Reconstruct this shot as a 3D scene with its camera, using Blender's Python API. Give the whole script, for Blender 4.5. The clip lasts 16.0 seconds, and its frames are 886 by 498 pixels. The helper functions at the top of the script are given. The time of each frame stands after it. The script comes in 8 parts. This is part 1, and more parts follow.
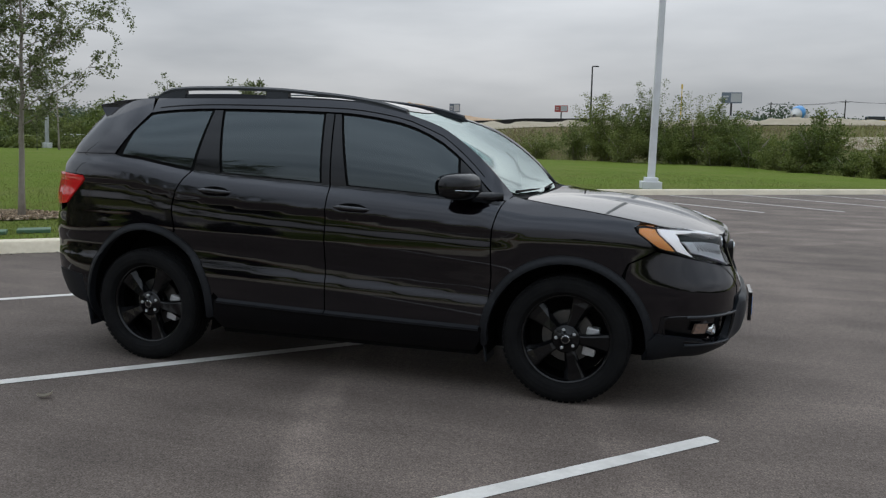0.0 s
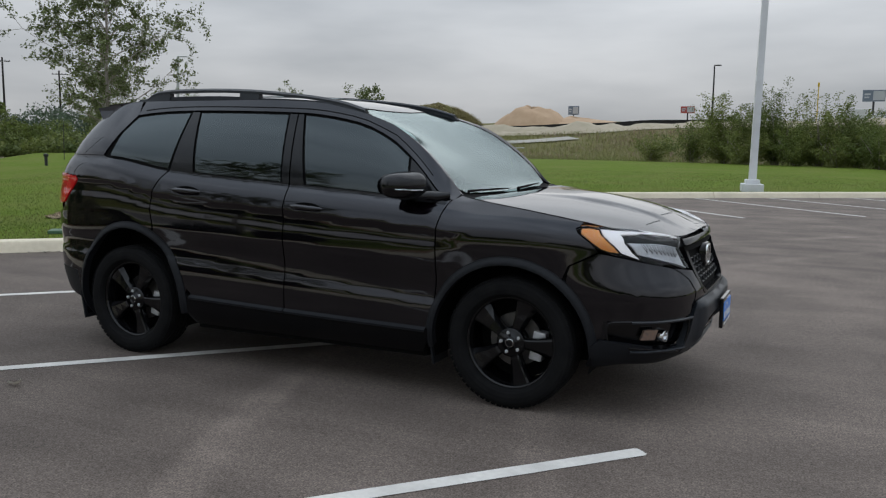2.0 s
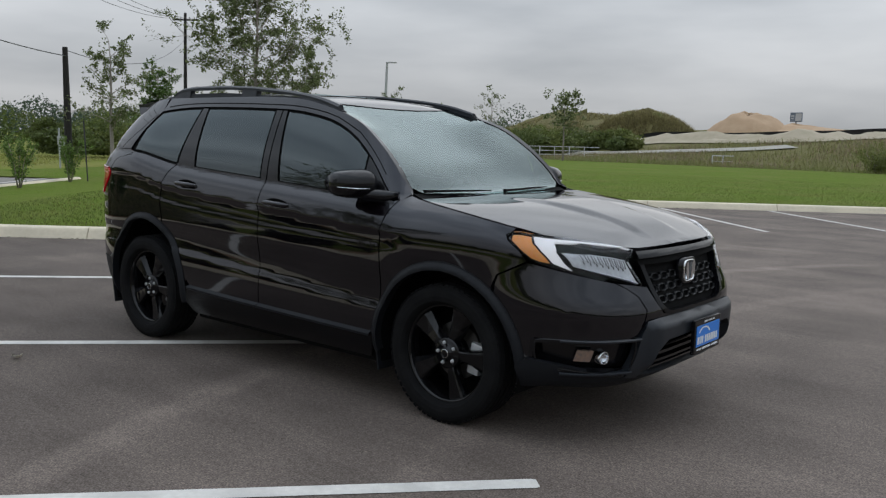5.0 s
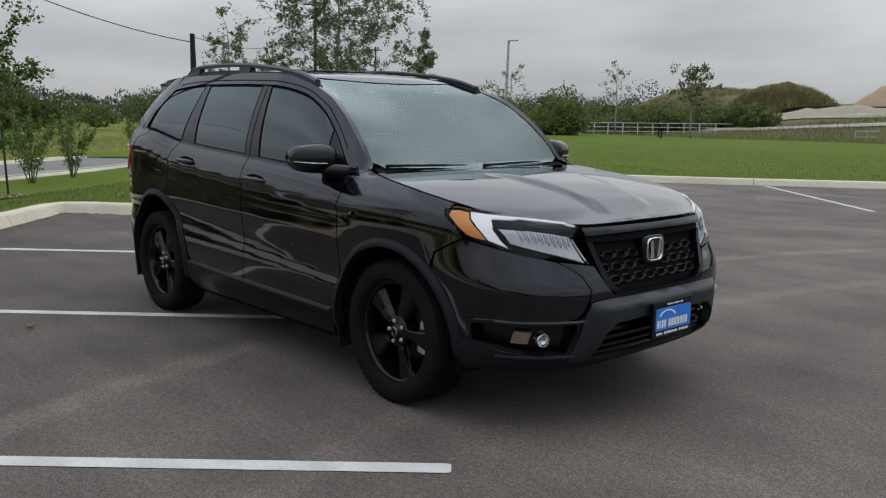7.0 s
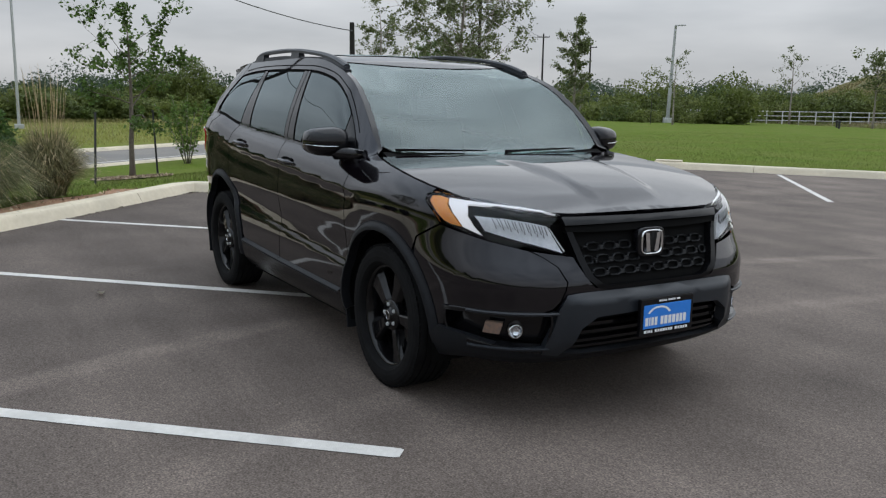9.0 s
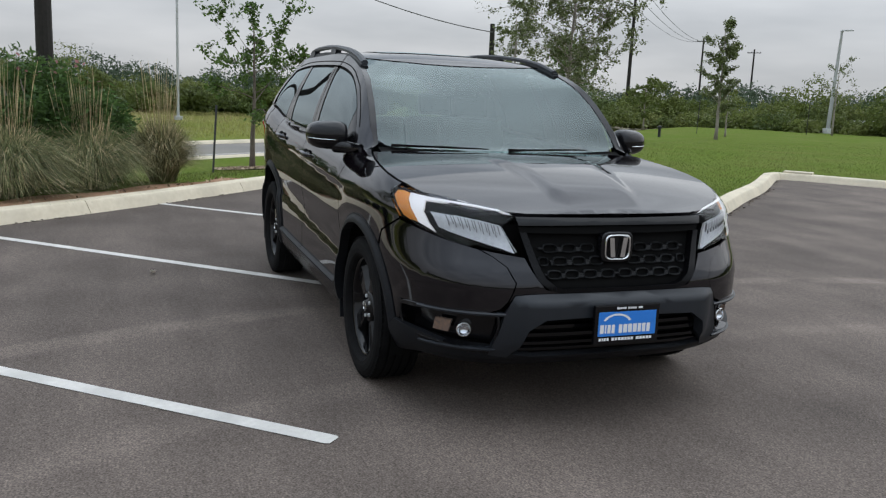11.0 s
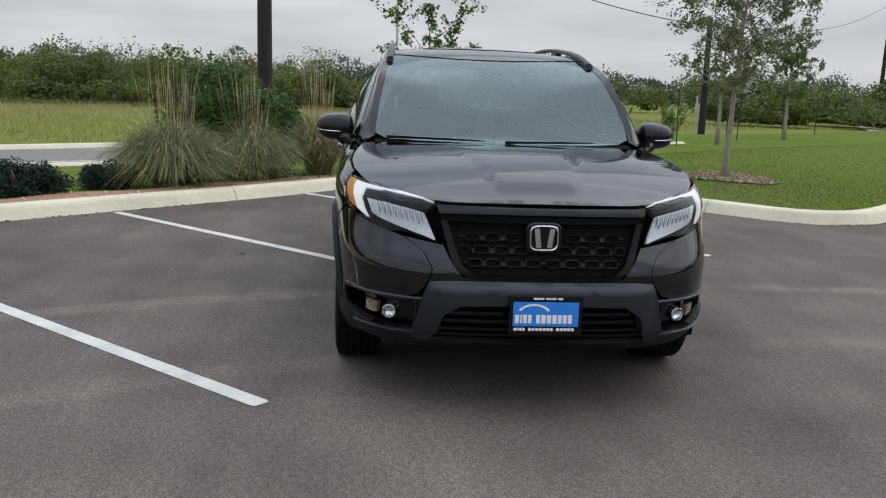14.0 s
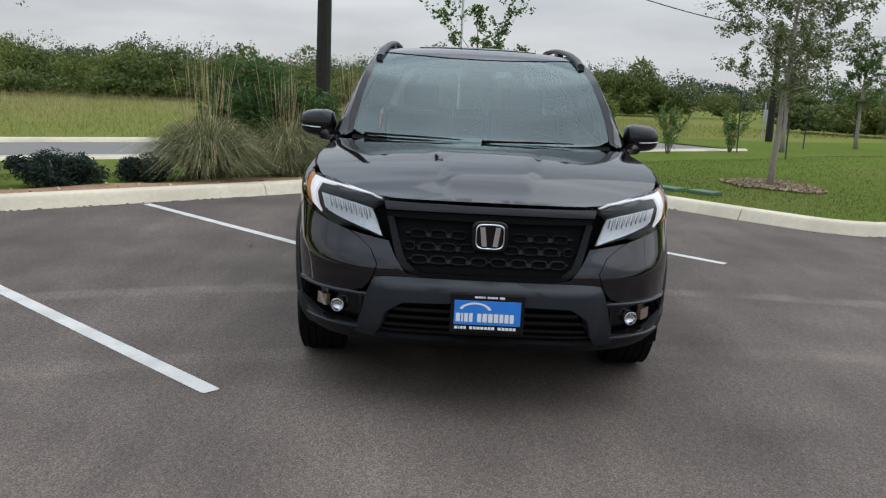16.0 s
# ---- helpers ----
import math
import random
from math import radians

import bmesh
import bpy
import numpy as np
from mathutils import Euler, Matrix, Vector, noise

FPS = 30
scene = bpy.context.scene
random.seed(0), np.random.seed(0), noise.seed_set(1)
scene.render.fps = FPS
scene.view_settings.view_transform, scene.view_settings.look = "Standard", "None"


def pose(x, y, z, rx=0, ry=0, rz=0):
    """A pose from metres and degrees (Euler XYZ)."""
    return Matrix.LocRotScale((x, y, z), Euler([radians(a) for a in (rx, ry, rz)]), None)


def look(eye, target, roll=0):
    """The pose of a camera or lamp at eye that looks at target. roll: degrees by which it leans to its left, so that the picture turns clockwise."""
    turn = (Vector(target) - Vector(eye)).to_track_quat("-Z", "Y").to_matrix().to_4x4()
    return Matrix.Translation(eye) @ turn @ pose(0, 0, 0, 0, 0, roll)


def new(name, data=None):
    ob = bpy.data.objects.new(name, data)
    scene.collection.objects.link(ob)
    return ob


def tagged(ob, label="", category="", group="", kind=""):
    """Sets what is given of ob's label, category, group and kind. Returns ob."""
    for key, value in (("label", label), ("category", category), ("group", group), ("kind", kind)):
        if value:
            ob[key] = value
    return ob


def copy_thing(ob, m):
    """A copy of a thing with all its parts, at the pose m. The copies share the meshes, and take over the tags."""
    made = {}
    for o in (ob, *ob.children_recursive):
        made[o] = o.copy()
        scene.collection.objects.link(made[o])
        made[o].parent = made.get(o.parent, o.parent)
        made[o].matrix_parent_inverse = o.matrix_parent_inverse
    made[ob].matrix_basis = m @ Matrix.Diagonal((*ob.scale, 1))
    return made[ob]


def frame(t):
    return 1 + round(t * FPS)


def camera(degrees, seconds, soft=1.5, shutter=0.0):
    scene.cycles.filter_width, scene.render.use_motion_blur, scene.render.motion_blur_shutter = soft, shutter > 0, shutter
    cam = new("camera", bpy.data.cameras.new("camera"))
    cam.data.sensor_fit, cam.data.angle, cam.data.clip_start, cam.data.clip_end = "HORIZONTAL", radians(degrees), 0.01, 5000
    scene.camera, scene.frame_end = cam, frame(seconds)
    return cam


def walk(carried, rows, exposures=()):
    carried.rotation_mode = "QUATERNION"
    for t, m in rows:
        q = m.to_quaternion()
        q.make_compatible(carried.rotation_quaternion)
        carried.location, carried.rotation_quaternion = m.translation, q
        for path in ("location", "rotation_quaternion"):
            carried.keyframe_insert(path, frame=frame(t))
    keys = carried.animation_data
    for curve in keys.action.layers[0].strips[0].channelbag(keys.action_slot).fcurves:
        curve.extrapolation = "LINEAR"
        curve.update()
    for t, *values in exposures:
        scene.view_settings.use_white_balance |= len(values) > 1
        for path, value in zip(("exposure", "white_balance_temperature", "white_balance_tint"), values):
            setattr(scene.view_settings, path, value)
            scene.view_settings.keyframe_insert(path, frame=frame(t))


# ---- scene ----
cam = camera(54.7, 16.0, soft=1.25)
PATH = [
    (0, (2.114, -5.806, 1.532), (1.546, -3.906, 1.272), 1.1),
    (0.5, (2.342, -5.746, 1.549), (1.741, -3.855, 1.293), 1.2),
    (1, (2.577, -5.612, 1.542), (1.852, -3.766, 1.285), 0.8),
    (1.5, (2.84, -5.457, 1.516), (2.085, -3.623, 1.257), 0.7),
    (2, (3.066, -5.374, 1.517), (2.226, -3.577, 1.261), 0.6),
    (2.5, (3.283, -5.251, 1.534), (2.286, -3.538, 1.273), 0.4),
    (3, (3.519, -5.061, 1.515), (2.479, -3.372, 1.255), 0.6),
    (3.5, (3.721, -4.905, 1.498), (2.623, -3.253, 1.237), 0.2),
    (5.8, (4.428, -4.118, 1.51), (3.079, -2.667, 1.233), 1.3),
    (6, (4.485, -4.054, 1.514), (3.108, -2.633, 1.224), 0.9),
    (6.5, (4.645, -3.838, 1.498), (3.204, -2.485, 1.197), 0.7),
    (7, (4.794, -3.636, 1.481), (3.323, -2.316, 1.176), 0.7),
    (7.5, (4.932, -3.487, 1.484), (3.408, -2.228, 1.178), 0.9),
    (8, (5.031, -3.332, 1.496), (3.466, -2.13, 1.172), 0.8),
    (8.5, (5.154, -3.093, 1.482), (3.518, -1.993, 1.148), 1.6),
    (8.7, (5.209, -3.02, 1.479), (3.549, -1.957, 1.143), 1.4),
    (10.8, (5.631, -2.207, 1.474), (3.799, -1.481, 1.129), 1.8),
    (11, (5.679, -2.134, 1.474), (3.838, -1.431, 1.13), 2.4),
    (11.5, (5.812, -1.957, 1.515), (3.939, -1.354, 1.161), 1.9),
    (12, (5.907, -1.708, 1.494), (3.998, -1.228, 1.142), 2.5),
    (12.5, (5.976, -1.51, 1.487), (4.052, -1.098, 1.13), 2.6),
    (13, (6.052, -1.315, 1.479), (4.113, -0.976, 1.123), 2.8),
    (13.5, (6.108, -1.091, 1.509), (4.163, -0.798, 1.146), 2.4),
    (14, (6.15, -0.821, 1.495), (4.193, -0.638, 1.128), 2.0),
    (14.5, (6.202, -0.633, 1.482), (4.241, -0.493, 1.119), 2.1),
    (15, (6.226, -0.458, 1.509), (4.263, -0.35, 1.142), 2.2),
    (15.5, (6.207, -0.296, 1.49), (4.241, -0.231, 1.129), 2.8),
    (16, (6.187, -0.259, 1.495), (4.222, -0.235, 1.126), 2.9),
]
walk(cam, [(t, look(eye, target, roll)) for t, eye, target, roll in PATH],
     [(0, 0.12), (3.5, 0.1), (7, 0.1), (8.5, 0.24), (11, 0.36), (16, 0.44)])

# ---- sky and sun: an overcast late morning ----
def nodes_of(block):
    block.use_nodes = True
    tree = block.node_tree
    tree.nodes.clear()
    return tree, tree.nodes, tree.links


world = bpy.data.worlds.new("overcast_sky")
scene.world = world
wt, wn, wl_ = nodes_of(world)
SUN_UP, SUN_ROUND = radians(55), radians(350)
sky = wn.new("ShaderNodeTexSky")
sky.sky_type, sky.sun_disc = "NISHITA", False
sky.sun_elevation, sky.sun_rotation, sky.dust_density, sky.air_density = SUN_UP, SUN_ROUND, 4.0, 1.0
grey = wn.new("ShaderNodeHueSaturation")
grey.inputs["Saturation"].default_value = 0.12
wl_.new(sky.outputs[0], grey.inputs["Color"])
coord = wn.new("ShaderNodeTexCoord")
stretch = wn.new("ShaderNodeMapping")
stretch.inputs["Scale"].default_value = (1.0, 1.0, 4.5)
wl_.new(coord.outputs["Generated"], stretch.inputs["Vector"])
cloud = wn.new("ShaderNodeTexNoise")
cloud.inputs["Scale"].default_value, cloud.inputs["Detail"].default_value, cloud.inputs["Roughness"].default_value = 2.1, 5.0, 0.5
wl_.new(stretch.outputs[0], cloud.inputs["Vector"])
tone = wn.new("ShaderNodeValToRGB")
tone.color_ramp.elements[0].position, tone.color_ramp.elements[0].color = 0.3, (4.04, 4.34, 4.62, 1)
tone.color_ramp.elements[1].position, tone.color_ramp.elements[1].color = 0.7, (7.50, 7.72, 7.88, 1)
wl_.new(cloud.outputs["Fac"], tone.inputs[0])
height = wn.new("ShaderNodeSeparateXYZ")
wl_.new(coord.outputs["Generated"], height.inputs[0])
lift = wn.new("ShaderNodeMix")                               # an overcast sky is brighter and bluer overhead
lift.data_type, lift.clamp_factor = "RGBA", True
lift.inputs[6].default_value, lift.inputs[7].default_value = (0.88, 0.86, 0.85, 1), (2.25, 2.50, 2.82, 1)
wl_.new(height.outputs["Z"], lift.inputs["Factor"])
bright = wn.new("ShaderNodeMix")
bright.data_type, bright.blend_type = "RGBA", "MULTIPLY"
bright.inputs["Factor"].default_value = 1.0
wl_.new(tone.outputs[0], bright.inputs[6])
wl_.new(lift.outputs[2], bright.inputs[7])
veil = wn.new("ShaderNodeMix")
veil.data_type = "RGBA"
veil.inputs["Factor"].default_value = 0.88
wl_.new(grey.outputs[0], veil.inputs[6])
wl_.new(bright.outputs[2], veil.inputs[7])
back = wn.new("ShaderNodeBackground")
back.inputs["Strength"].default_value = 0.085
wl_.new(veil.outputs[2], back.inputs[0])
wl_.new(back.outputs[0], wn.new("ShaderNodeOutputWorld").inputs[0])
sun = new("sun", bpy.data.lights.new("sun", "SUN"))
sun.data.energy, sun.data.angle, sun.data.color = 0.68, radians(100), (1.0, 0.98, 0.95)
sun.matrix_world = look((0, 0, 40), (40 * -math.sin(SUN_ROUND) / math.tan(SUN_UP), 40 * -math.cos(SUN_ROUND) / math.tan(SUN_UP), 0))


# ---- materials ----
def material(name, base, rough=0.6, metal=0.0, second=None, scale=8.0, amount=0.6, bump=0.0, bump_scale=60.0, coat=0.0,
             rough_spread=0.0, emit=0.0, patch=None, patch_scale=0.4, patch_amount=0.5, island=0.0, detail=6.0, spec=0.5):
    """Principled surface: base colour, a second colour by fine noise, a third by broad patches, and fine relief."""
    m = bpy.data.materials.new(name)
    t, n, l = nodes_of(m)
    out, p = n.new("ShaderNodeOutputMaterial"), n.new("ShaderNodeBsdfPrincipled")
    l.new(p.outputs[0], out.inputs[0])
    p.inputs["Roughness"].default_value, p.inputs["Metallic"].default_value = rough, metal
    p.inputs["Coat Weight"].default_value, p.inputs["Coat Roughness"].default_value, p.inputs["Coat IOR"].default_value = coat, 0.02, 1.53
    p.inputs["Specular IOR Level"].default_value = spec
    base = tuple(base[:3]) + (1,)
    p.inputs["Base Color"].default_value = base
    where = n.new("ShaderNodeTexCoord")
    colour = None
    if second is not None:
        g = n.new("ShaderNodeTexNoise")
        g.inputs["Scale"].default_value, g.inputs["Detail"].default_value = scale, detail
        l.new(where.outputs["Object"], g.inputs["Vector"])
        r = n.new("ShaderNodeValToRGB")
        r.color_ramp.elements[0].position, r.color_ramp.elements[1].position = 0.5 - 0.5 * (1 - amount) - 0.08, 0.5 + 0.5 * (1 - amount) + 0.08
        r.color_ramp.elements[0].color, r.color_ramp.elements[1].color = base, tuple(second[:3]) + (1,)
        l.new(g.outputs["Fac"], r.inputs[0])
        colour = r.outputs[0]
        if rough_spread:
            mr = n.new("ShaderNodeMapRange")
            mr.inputs["To Min"].default_value, mr.inputs["To Max"].default_value = rough - rough_spread, rough + rough_spread
            l.new(g.outputs["Fac"], mr.inputs["Value"])
            l.new(mr.outputs[0], p.inputs["Roughness"])
    if patch is not None:
        g2 = n.new("ShaderNodeTexNoise")
        g2.inputs["Scale"].default_value, g2.inputs["Detail"].default_value = patch_scale, 4.0
        l.new(where.outputs["Object"], g2.inputs["Vector"])
        r2 = n.new("ShaderNodeMapRange")
        r2.inputs["From Min"].default_value, r2.inputs["From Max"].default_value = 0.42, 0.66
        r2.inputs["To Max"].default_value = patch_amount
        l.new(g2.outputs["Fac"], r2.inputs["Value"])
        mx = n.new("ShaderNodeMix")
        mx.data_type = "RGBA"
        l.new(r2.outputs[0], mx.inputs["Factor"])
        if colour is None:
            mx.inputs[6].default_value = base
        else:
            l.new(colour, mx.inputs[6])
        mx.inputs[7].default_value = tuple(patch[:3]) + (1,)
        colour = mx.outputs[2]
    if island:
        geo = n.new("ShaderNodeNewGeometry")
        mr = n.new("ShaderNodeMapRange")
        mr.inputs["To Min"].default_value, mr.inputs["To Max"].default_value = 1 - island, 1 + island
        l.new(geo.outputs["Random Per Island"], mr.inputs["Value"])
        hv = n.new("ShaderNodeHueSaturation")
        l.new(mr.outputs[0], hv.inputs["Value"])
        if colour is None:
            hv.inputs["Color"].default_value = base
        else:
            l.new(colour, hv.inputs["Color"])
        colour = hv.outputs[0]
    if colour is not None:
        l.new(colour, p.inputs["Base Color"])
    if bump:
        b, bn = n.new("ShaderNodeBump"), n.new("ShaderNodeTexNoise")
        bn.inputs["Scale"].default_value, bn.inputs["Detail"].default_value = bump_scale, 5.0
        l.new(where.outputs["Object"], bn.inputs["Vector"])
        b.inputs["Strength"].default_value, b.inputs["Distance"].default_value = bump, 0.02
        l.new(bn.outputs["Fac"], b.inputs["Height"])
        l.new(b.outputs[0], p.inputs["Normal"])
    if emit:
        p.inputs["Emission Color"].default_value = base
        p.inputs["Emission Strength"].default_value = emit
    return m


def glass(name, tint, clear, ior=1.6, rough=0.01, shine=(1, 1, 1)):
    """Tinted glass: lets a share of the light through and mirrors by its Fresnel gloss."""
    m = bpy.data.materials.new(name)
    t, n, l = nodes_of(m)
    see, gloss, mix = n.new("ShaderNodeBsdfTransparent"), n.new("ShaderNodeBsdfGlossy"), n.new("ShaderNodeMixShader")
    see.inputs[0].default_value = (tint[0] * clear, tint[1] * clear, tint[2] * clear, 1)
    gloss.inputs["Roughness"].default_value = rough
    gloss.inputs["Color"].default_value = tuple(shine) + (1,)
    f = n.new("ShaderNodeFresnel")
    f.inputs["IOR"].default_value = ior
    l.new(f.outputs[0], mix.inputs[0])
    l.new(see.outputs[0], mix.inputs[1])
    l.new(gloss.outputs[0], mix.inputs[2])
    l.new(mix.outputs[0], n.new("ShaderNodeOutputMaterial").inputs[0])
    return m


M_PAINT = material("black_cherry_paint", (0.0019, 0.0013, 0.0021), 0.045, 0.0, second=(0.0030, 0.0021, 0.0033), scale=900, amount=0.3, spec=0.66)
M_PAINT.node_tree.nodes["Principled BSDF"].inputs["Specular Tint"].default_value = (0.94, 0.95, 1.0, 1)
M_GLOSS = material("gloss_black_plastic", (0.004, 0.004, 0.005), 0.12, second=(0.006, 0.006, 0.007), scale=40, amount=0.2, spec=0.36)
M_CLAD = material("textured_black_plastic", (0.0080, 0.0090, 0.0110), 0.5, second=(0.0095, 0.0105, 0.013), scale=30, amount=0.2, bump=0.04, bump_scale=700, spec=0.2)
M_CELL = material("satin_grille_plastic", (0.006, 0.0064, 0.0072), 0.4, second=(0.009, 0.0095, 0.0105), scale=40, amount=0.2, spec=0.24)
M_BAR = material("satin_grey_bumper", (0.0125, 0.0155, 0.020), 0.42, second=(0.0155, 0.0185, 0.0235), scale=25, amount=0.2, bump=0.03, bump_scale=700, spec=0.4)
M_DARK = material("dark_inner_plastic", (0.004, 0.004, 0.004), 0.8, second=(0.006, 0.006, 0.006), scale=12, spec=0.08)
M_RIM = material("gloss_black_alloy", (0.003, 0.003, 0.0035), 0.10, second=(0.0045, 0.0045, 0.005), scale=30, amount=0.2, spec=0.34)
M_TYRE = material("tyre_rubber", (0.0055, 0.0055, 0.006), 0.8, second=(0.011, 0.011, 0.011), scale=14, bump=0.08, bump_scale=200, spec=0.1)
M_CHROME = material("chrome", (0.78, 0.79, 0.8), 0.08, 1.0, second=(0.7, 0.71, 0.72), scale=30, amount=0.2)
M_SURROUND = material("grille_surround", (0.003, 0.003, 0.0035), 0.2, second=(0.005, 0.005, 0.006), scale=40, amount=0.2, spec=0.16)
M_FACET = material("lamp_facet", (0.92, 0.92, 0.91), 0.22, 0.15, second=(0.72, 0.72, 0.72), scale=70, amount=0.6)
M_NUT = material("zinc_nut", (0.62, 0.63, 0.64), 0.35, 0.4, second=(0.5, 0.51, 0.52), scale=60)
M_STEEL = material("brake_steel", (0.32, 0.32, 0.32), 0.35, 1.0, second=(0.22, 0.21, 0.2), scale=30)
M_DISC = material("dull_disc", (0.09, 0.09, 0.09), 0.45, 0.8, second=(0.13, 0.12, 0.11), scale=30)
M_AMBER = material("amber_reflector", (0.90, 0.29, 0.040), 0.2, second=(0.88, 0.40, 0.10), scale=60)
M_RED = material("red_tail_lens", (0.5, 0.012, 0.015), 0.12, second=(0.33, 0.006, 0.01), scale=50, coat=1.0, emit=0.15)
M_SIGNAL = material("smoky_amber_lens", (0.25, 0.155, 0.11), 0.1, second=(0.14, 0.11, 0.095), scale=55, amount=0.75, coat=0.6)
M_LENS = material("lamp_reflector", (0.78, 0.78, 0.77), 0.28, 0.15, second=(0.56, 0.56, 0.56), scale=45, amount=0.6)
M_DRL = material("white_light_strip", (0.44, 0.44, 0.45), 0.3, emit=0.8)
M_WIND = glass("windscreen_glass", (0.72, 0.86, 0.85), 0.6, 1.82, 0.08, (0.84, 0.97, 0.97))
M_TINT = glass("privacy_glass", (0.6, 0.7, 0.75), 0.10, 1.74, 0.012, (0.88, 1.0, 1.03))
M_REAR = glass("rear_glass", (0.85, 0.95, 0.95), 0.55, 1.6)
M_CLEAR = glass("clear_lens", (0.95, 0.97, 1.0), 0.97, 1.3)
M_SEAT = material("dark_seat_fabric", (0.035, 0.037, 0.04), 0.8, second=(0.05, 0.05, 0.053), scale=60, bump=0.1)
M_DASH = material("dash_plastic", (0.02, 0.021, 0.022), 0.6, second=(0.028, 0.028, 0.03), scale=40, bump=0.08, bump_scale=300)
M_PLATE_BLUE = material("blue_plate", (0.022, 0.19, 0.66), 0.35, second=(0.03, 0.22, 0.70), scale=20, amount=0.3)
M_WHITE = material("white_print", (0.82, 0.83, 0.84), 0.4, second=(0.76, 0.77, 0.78), scale=50)



def asphalt():
    """Worn asphalt: pale and dark grit, broad mottling, streaks along the drive lanes, fine relief."""
    m = bpy.data.materials.new("asphalt")
    t, n, l = nodes_of(m)
    out, p, where = n.new("ShaderNodeOutputMaterial"), n.new("ShaderNodeBsdfPrincipled"), n.new("ShaderNodeTexCoord")
    l.new(p.outputs[0], out.inputs[0])
    p.inputs["Roughness"].default_value, p.inputs["Specular IOR Level"].default_value = 0.85, 0.2

    def layer(scale, detail, lo, hi, low, high, stretch=None, turn=0.0):
        g, r = n.new("ShaderNodeTexNoise"), n.new("ShaderNodeMapRange")
        g.inputs["Scale"].default_value, g.inputs["Detail"].default_value = scale, detail
        if stretch:
            mp = n.new("ShaderNodeMapping")
            mp.inputs["Scale"].default_value, mp.inputs["Rotation"].default_value = stretch, (0, 0, turn)
            l.new(where.outputs["Object"], mp.inputs["Vector"])
            l.new(mp.outputs[0], g.inputs["Vector"])
        else:
            l.new(where.outputs["Object"], g.inputs["Vector"])
        r.inputs["From Min"].default_value, r.inputs["From Max"].default_value, r.inputs["To Min"].default_value, r.inputs["To Max"].default_value = lo, hi, low, high
        l.new(g.outputs["Fac"], r.inputs["Value"])
        return r.outputs[0], g

    def times(a, b):
        x = n.new("ShaderNodeMath")
        x.operation = "MULTIPLY"
        l.new(a, x.inputs[0])
        l.new(b, x.inputs[1])
        return x.outputs[0]
    grit, g1 = layer(105, 2, 0.36, 0.66, 0.62, 1.38)
    coarse, g2 = layer(32, 3, 0.35, 0.65, 0.84, 1.16)
    mottle, _ = layer(1.1, 7, 0.34, 0.66, 0.80, 1.16)
    broad, _ = layer(0.22, 4, 0.35, 0.65, 0.86, 1.1)
    streak, _ = layer(1.0, 6, 0.35, 0.68, 1.08, 0.84, (0.35, 2.4, 1), radians(70))
    swirl, _ = layer(0.8, 4, 0.48, 0.62, 1.0, 1.14, (0.5, 1.8, 1), radians(25))
    v = times(times(times(grit, coarse), times(mottle, broad)), times(streak, swirl))
    # the drive lane is worn paler than the bays
    along, bent, wear = n.new("ShaderNodeVectorMath"), n.new("ShaderNodeMath"), n.new("ShaderNodeMapRange")
    along.operation, bent.operation, wear.interpolation_type = "DOT_PRODUCT", "MULTIPLY_ADD", "SMOOTHSTEP"
    along.inputs[1].default_value = (0.70, 0.71, 0.0)
    l.new(where.outputs["Object"], along.inputs[0])
    wob, _ = layer(0.35, 3, 0.3, 0.7, -1.2, 1.2)
    bent.inputs[1].default_value = 1.0
    l.new(along.outputs["Value"], bent.inputs[0])
    l.new(wob, bent.inputs[2])
    wear.inputs["From Min"].default_value, wear.inputs["From Max"].default_value, wear.inputs["To Min"].default_value, wear.inputs["To Max"].default_value = -0.6, 4.5, 0.90, 1.14
    l.new(bent.outputs[0], wear.inputs["Value"])
    v = times(v, wear.outputs[0])
    # sparse dark pits and pale stones
    pits, _ = layer(52, 1, 0.69, 0.74, 1.0, 0.55)
    stones, _ = layer(80, 1, 0.31, 0.26, 1.0, 1.55)
    v = times(v, times(pits, stones))
    # two pale tyre tracks that curve into the bay, broken by wear
    worn, _ = layer(1.6, 5, 0.34, 0.56, 0.0, 1.0)
    for radius, pale in ((11.0, 0.44), (9.42, 0.20)):
        far, off, mask, tint = n.new("ShaderNodeVectorMath"), n.new("ShaderNodeMath"), n.new("ShaderNodeMapRange"), n.new("ShaderNodeMath")
        far.operation, off.operation, mask.interpolation_type, tint.operation = "DISTANCE", "SUBTRACT", "SMOOTHSTEP", "MULTIPLY_ADD"
        far.inputs[1].default_value = (10.6, 1.8, 0.0)
        l.new(where.outputs["Object"], far.inputs[0])
        off.inputs[1].default_value = radius
        l.new(far.outputs["Value"], off.inputs[0])
        away = n.new("ShaderNodeMath")
        away.operation = "ABSOLUTE"
        l.new(off.outputs[0], away.inputs[0])
        mask.inputs["From Min"].default_value, mask.inputs["From Max"].default_value, mask.inputs["To Min"].default_value, mask.inputs["To Max"].default_value = 0.17, 0.05, 0.0, pale
        l.new(away.outputs[0], mask.inputs["Value"])
        tint.inputs[2].default_value = 1.0
        l.new(mask.outputs[0], tint.inputs[0])
        l.new(worn, tint.inputs[1])
        v = times(v, tint.outputs[0])
    mix = n.new("ShaderNodeMix")
    mix.data_type, mix.blend_type = "RGBA", "MULTIPLY"
    mix.inputs["Factor"].default_value = 1.0
    mix.inputs[6].default_value = (0.1245, 0.1005, 0.0860, 1)
    l.new(v, mix.inputs[7])
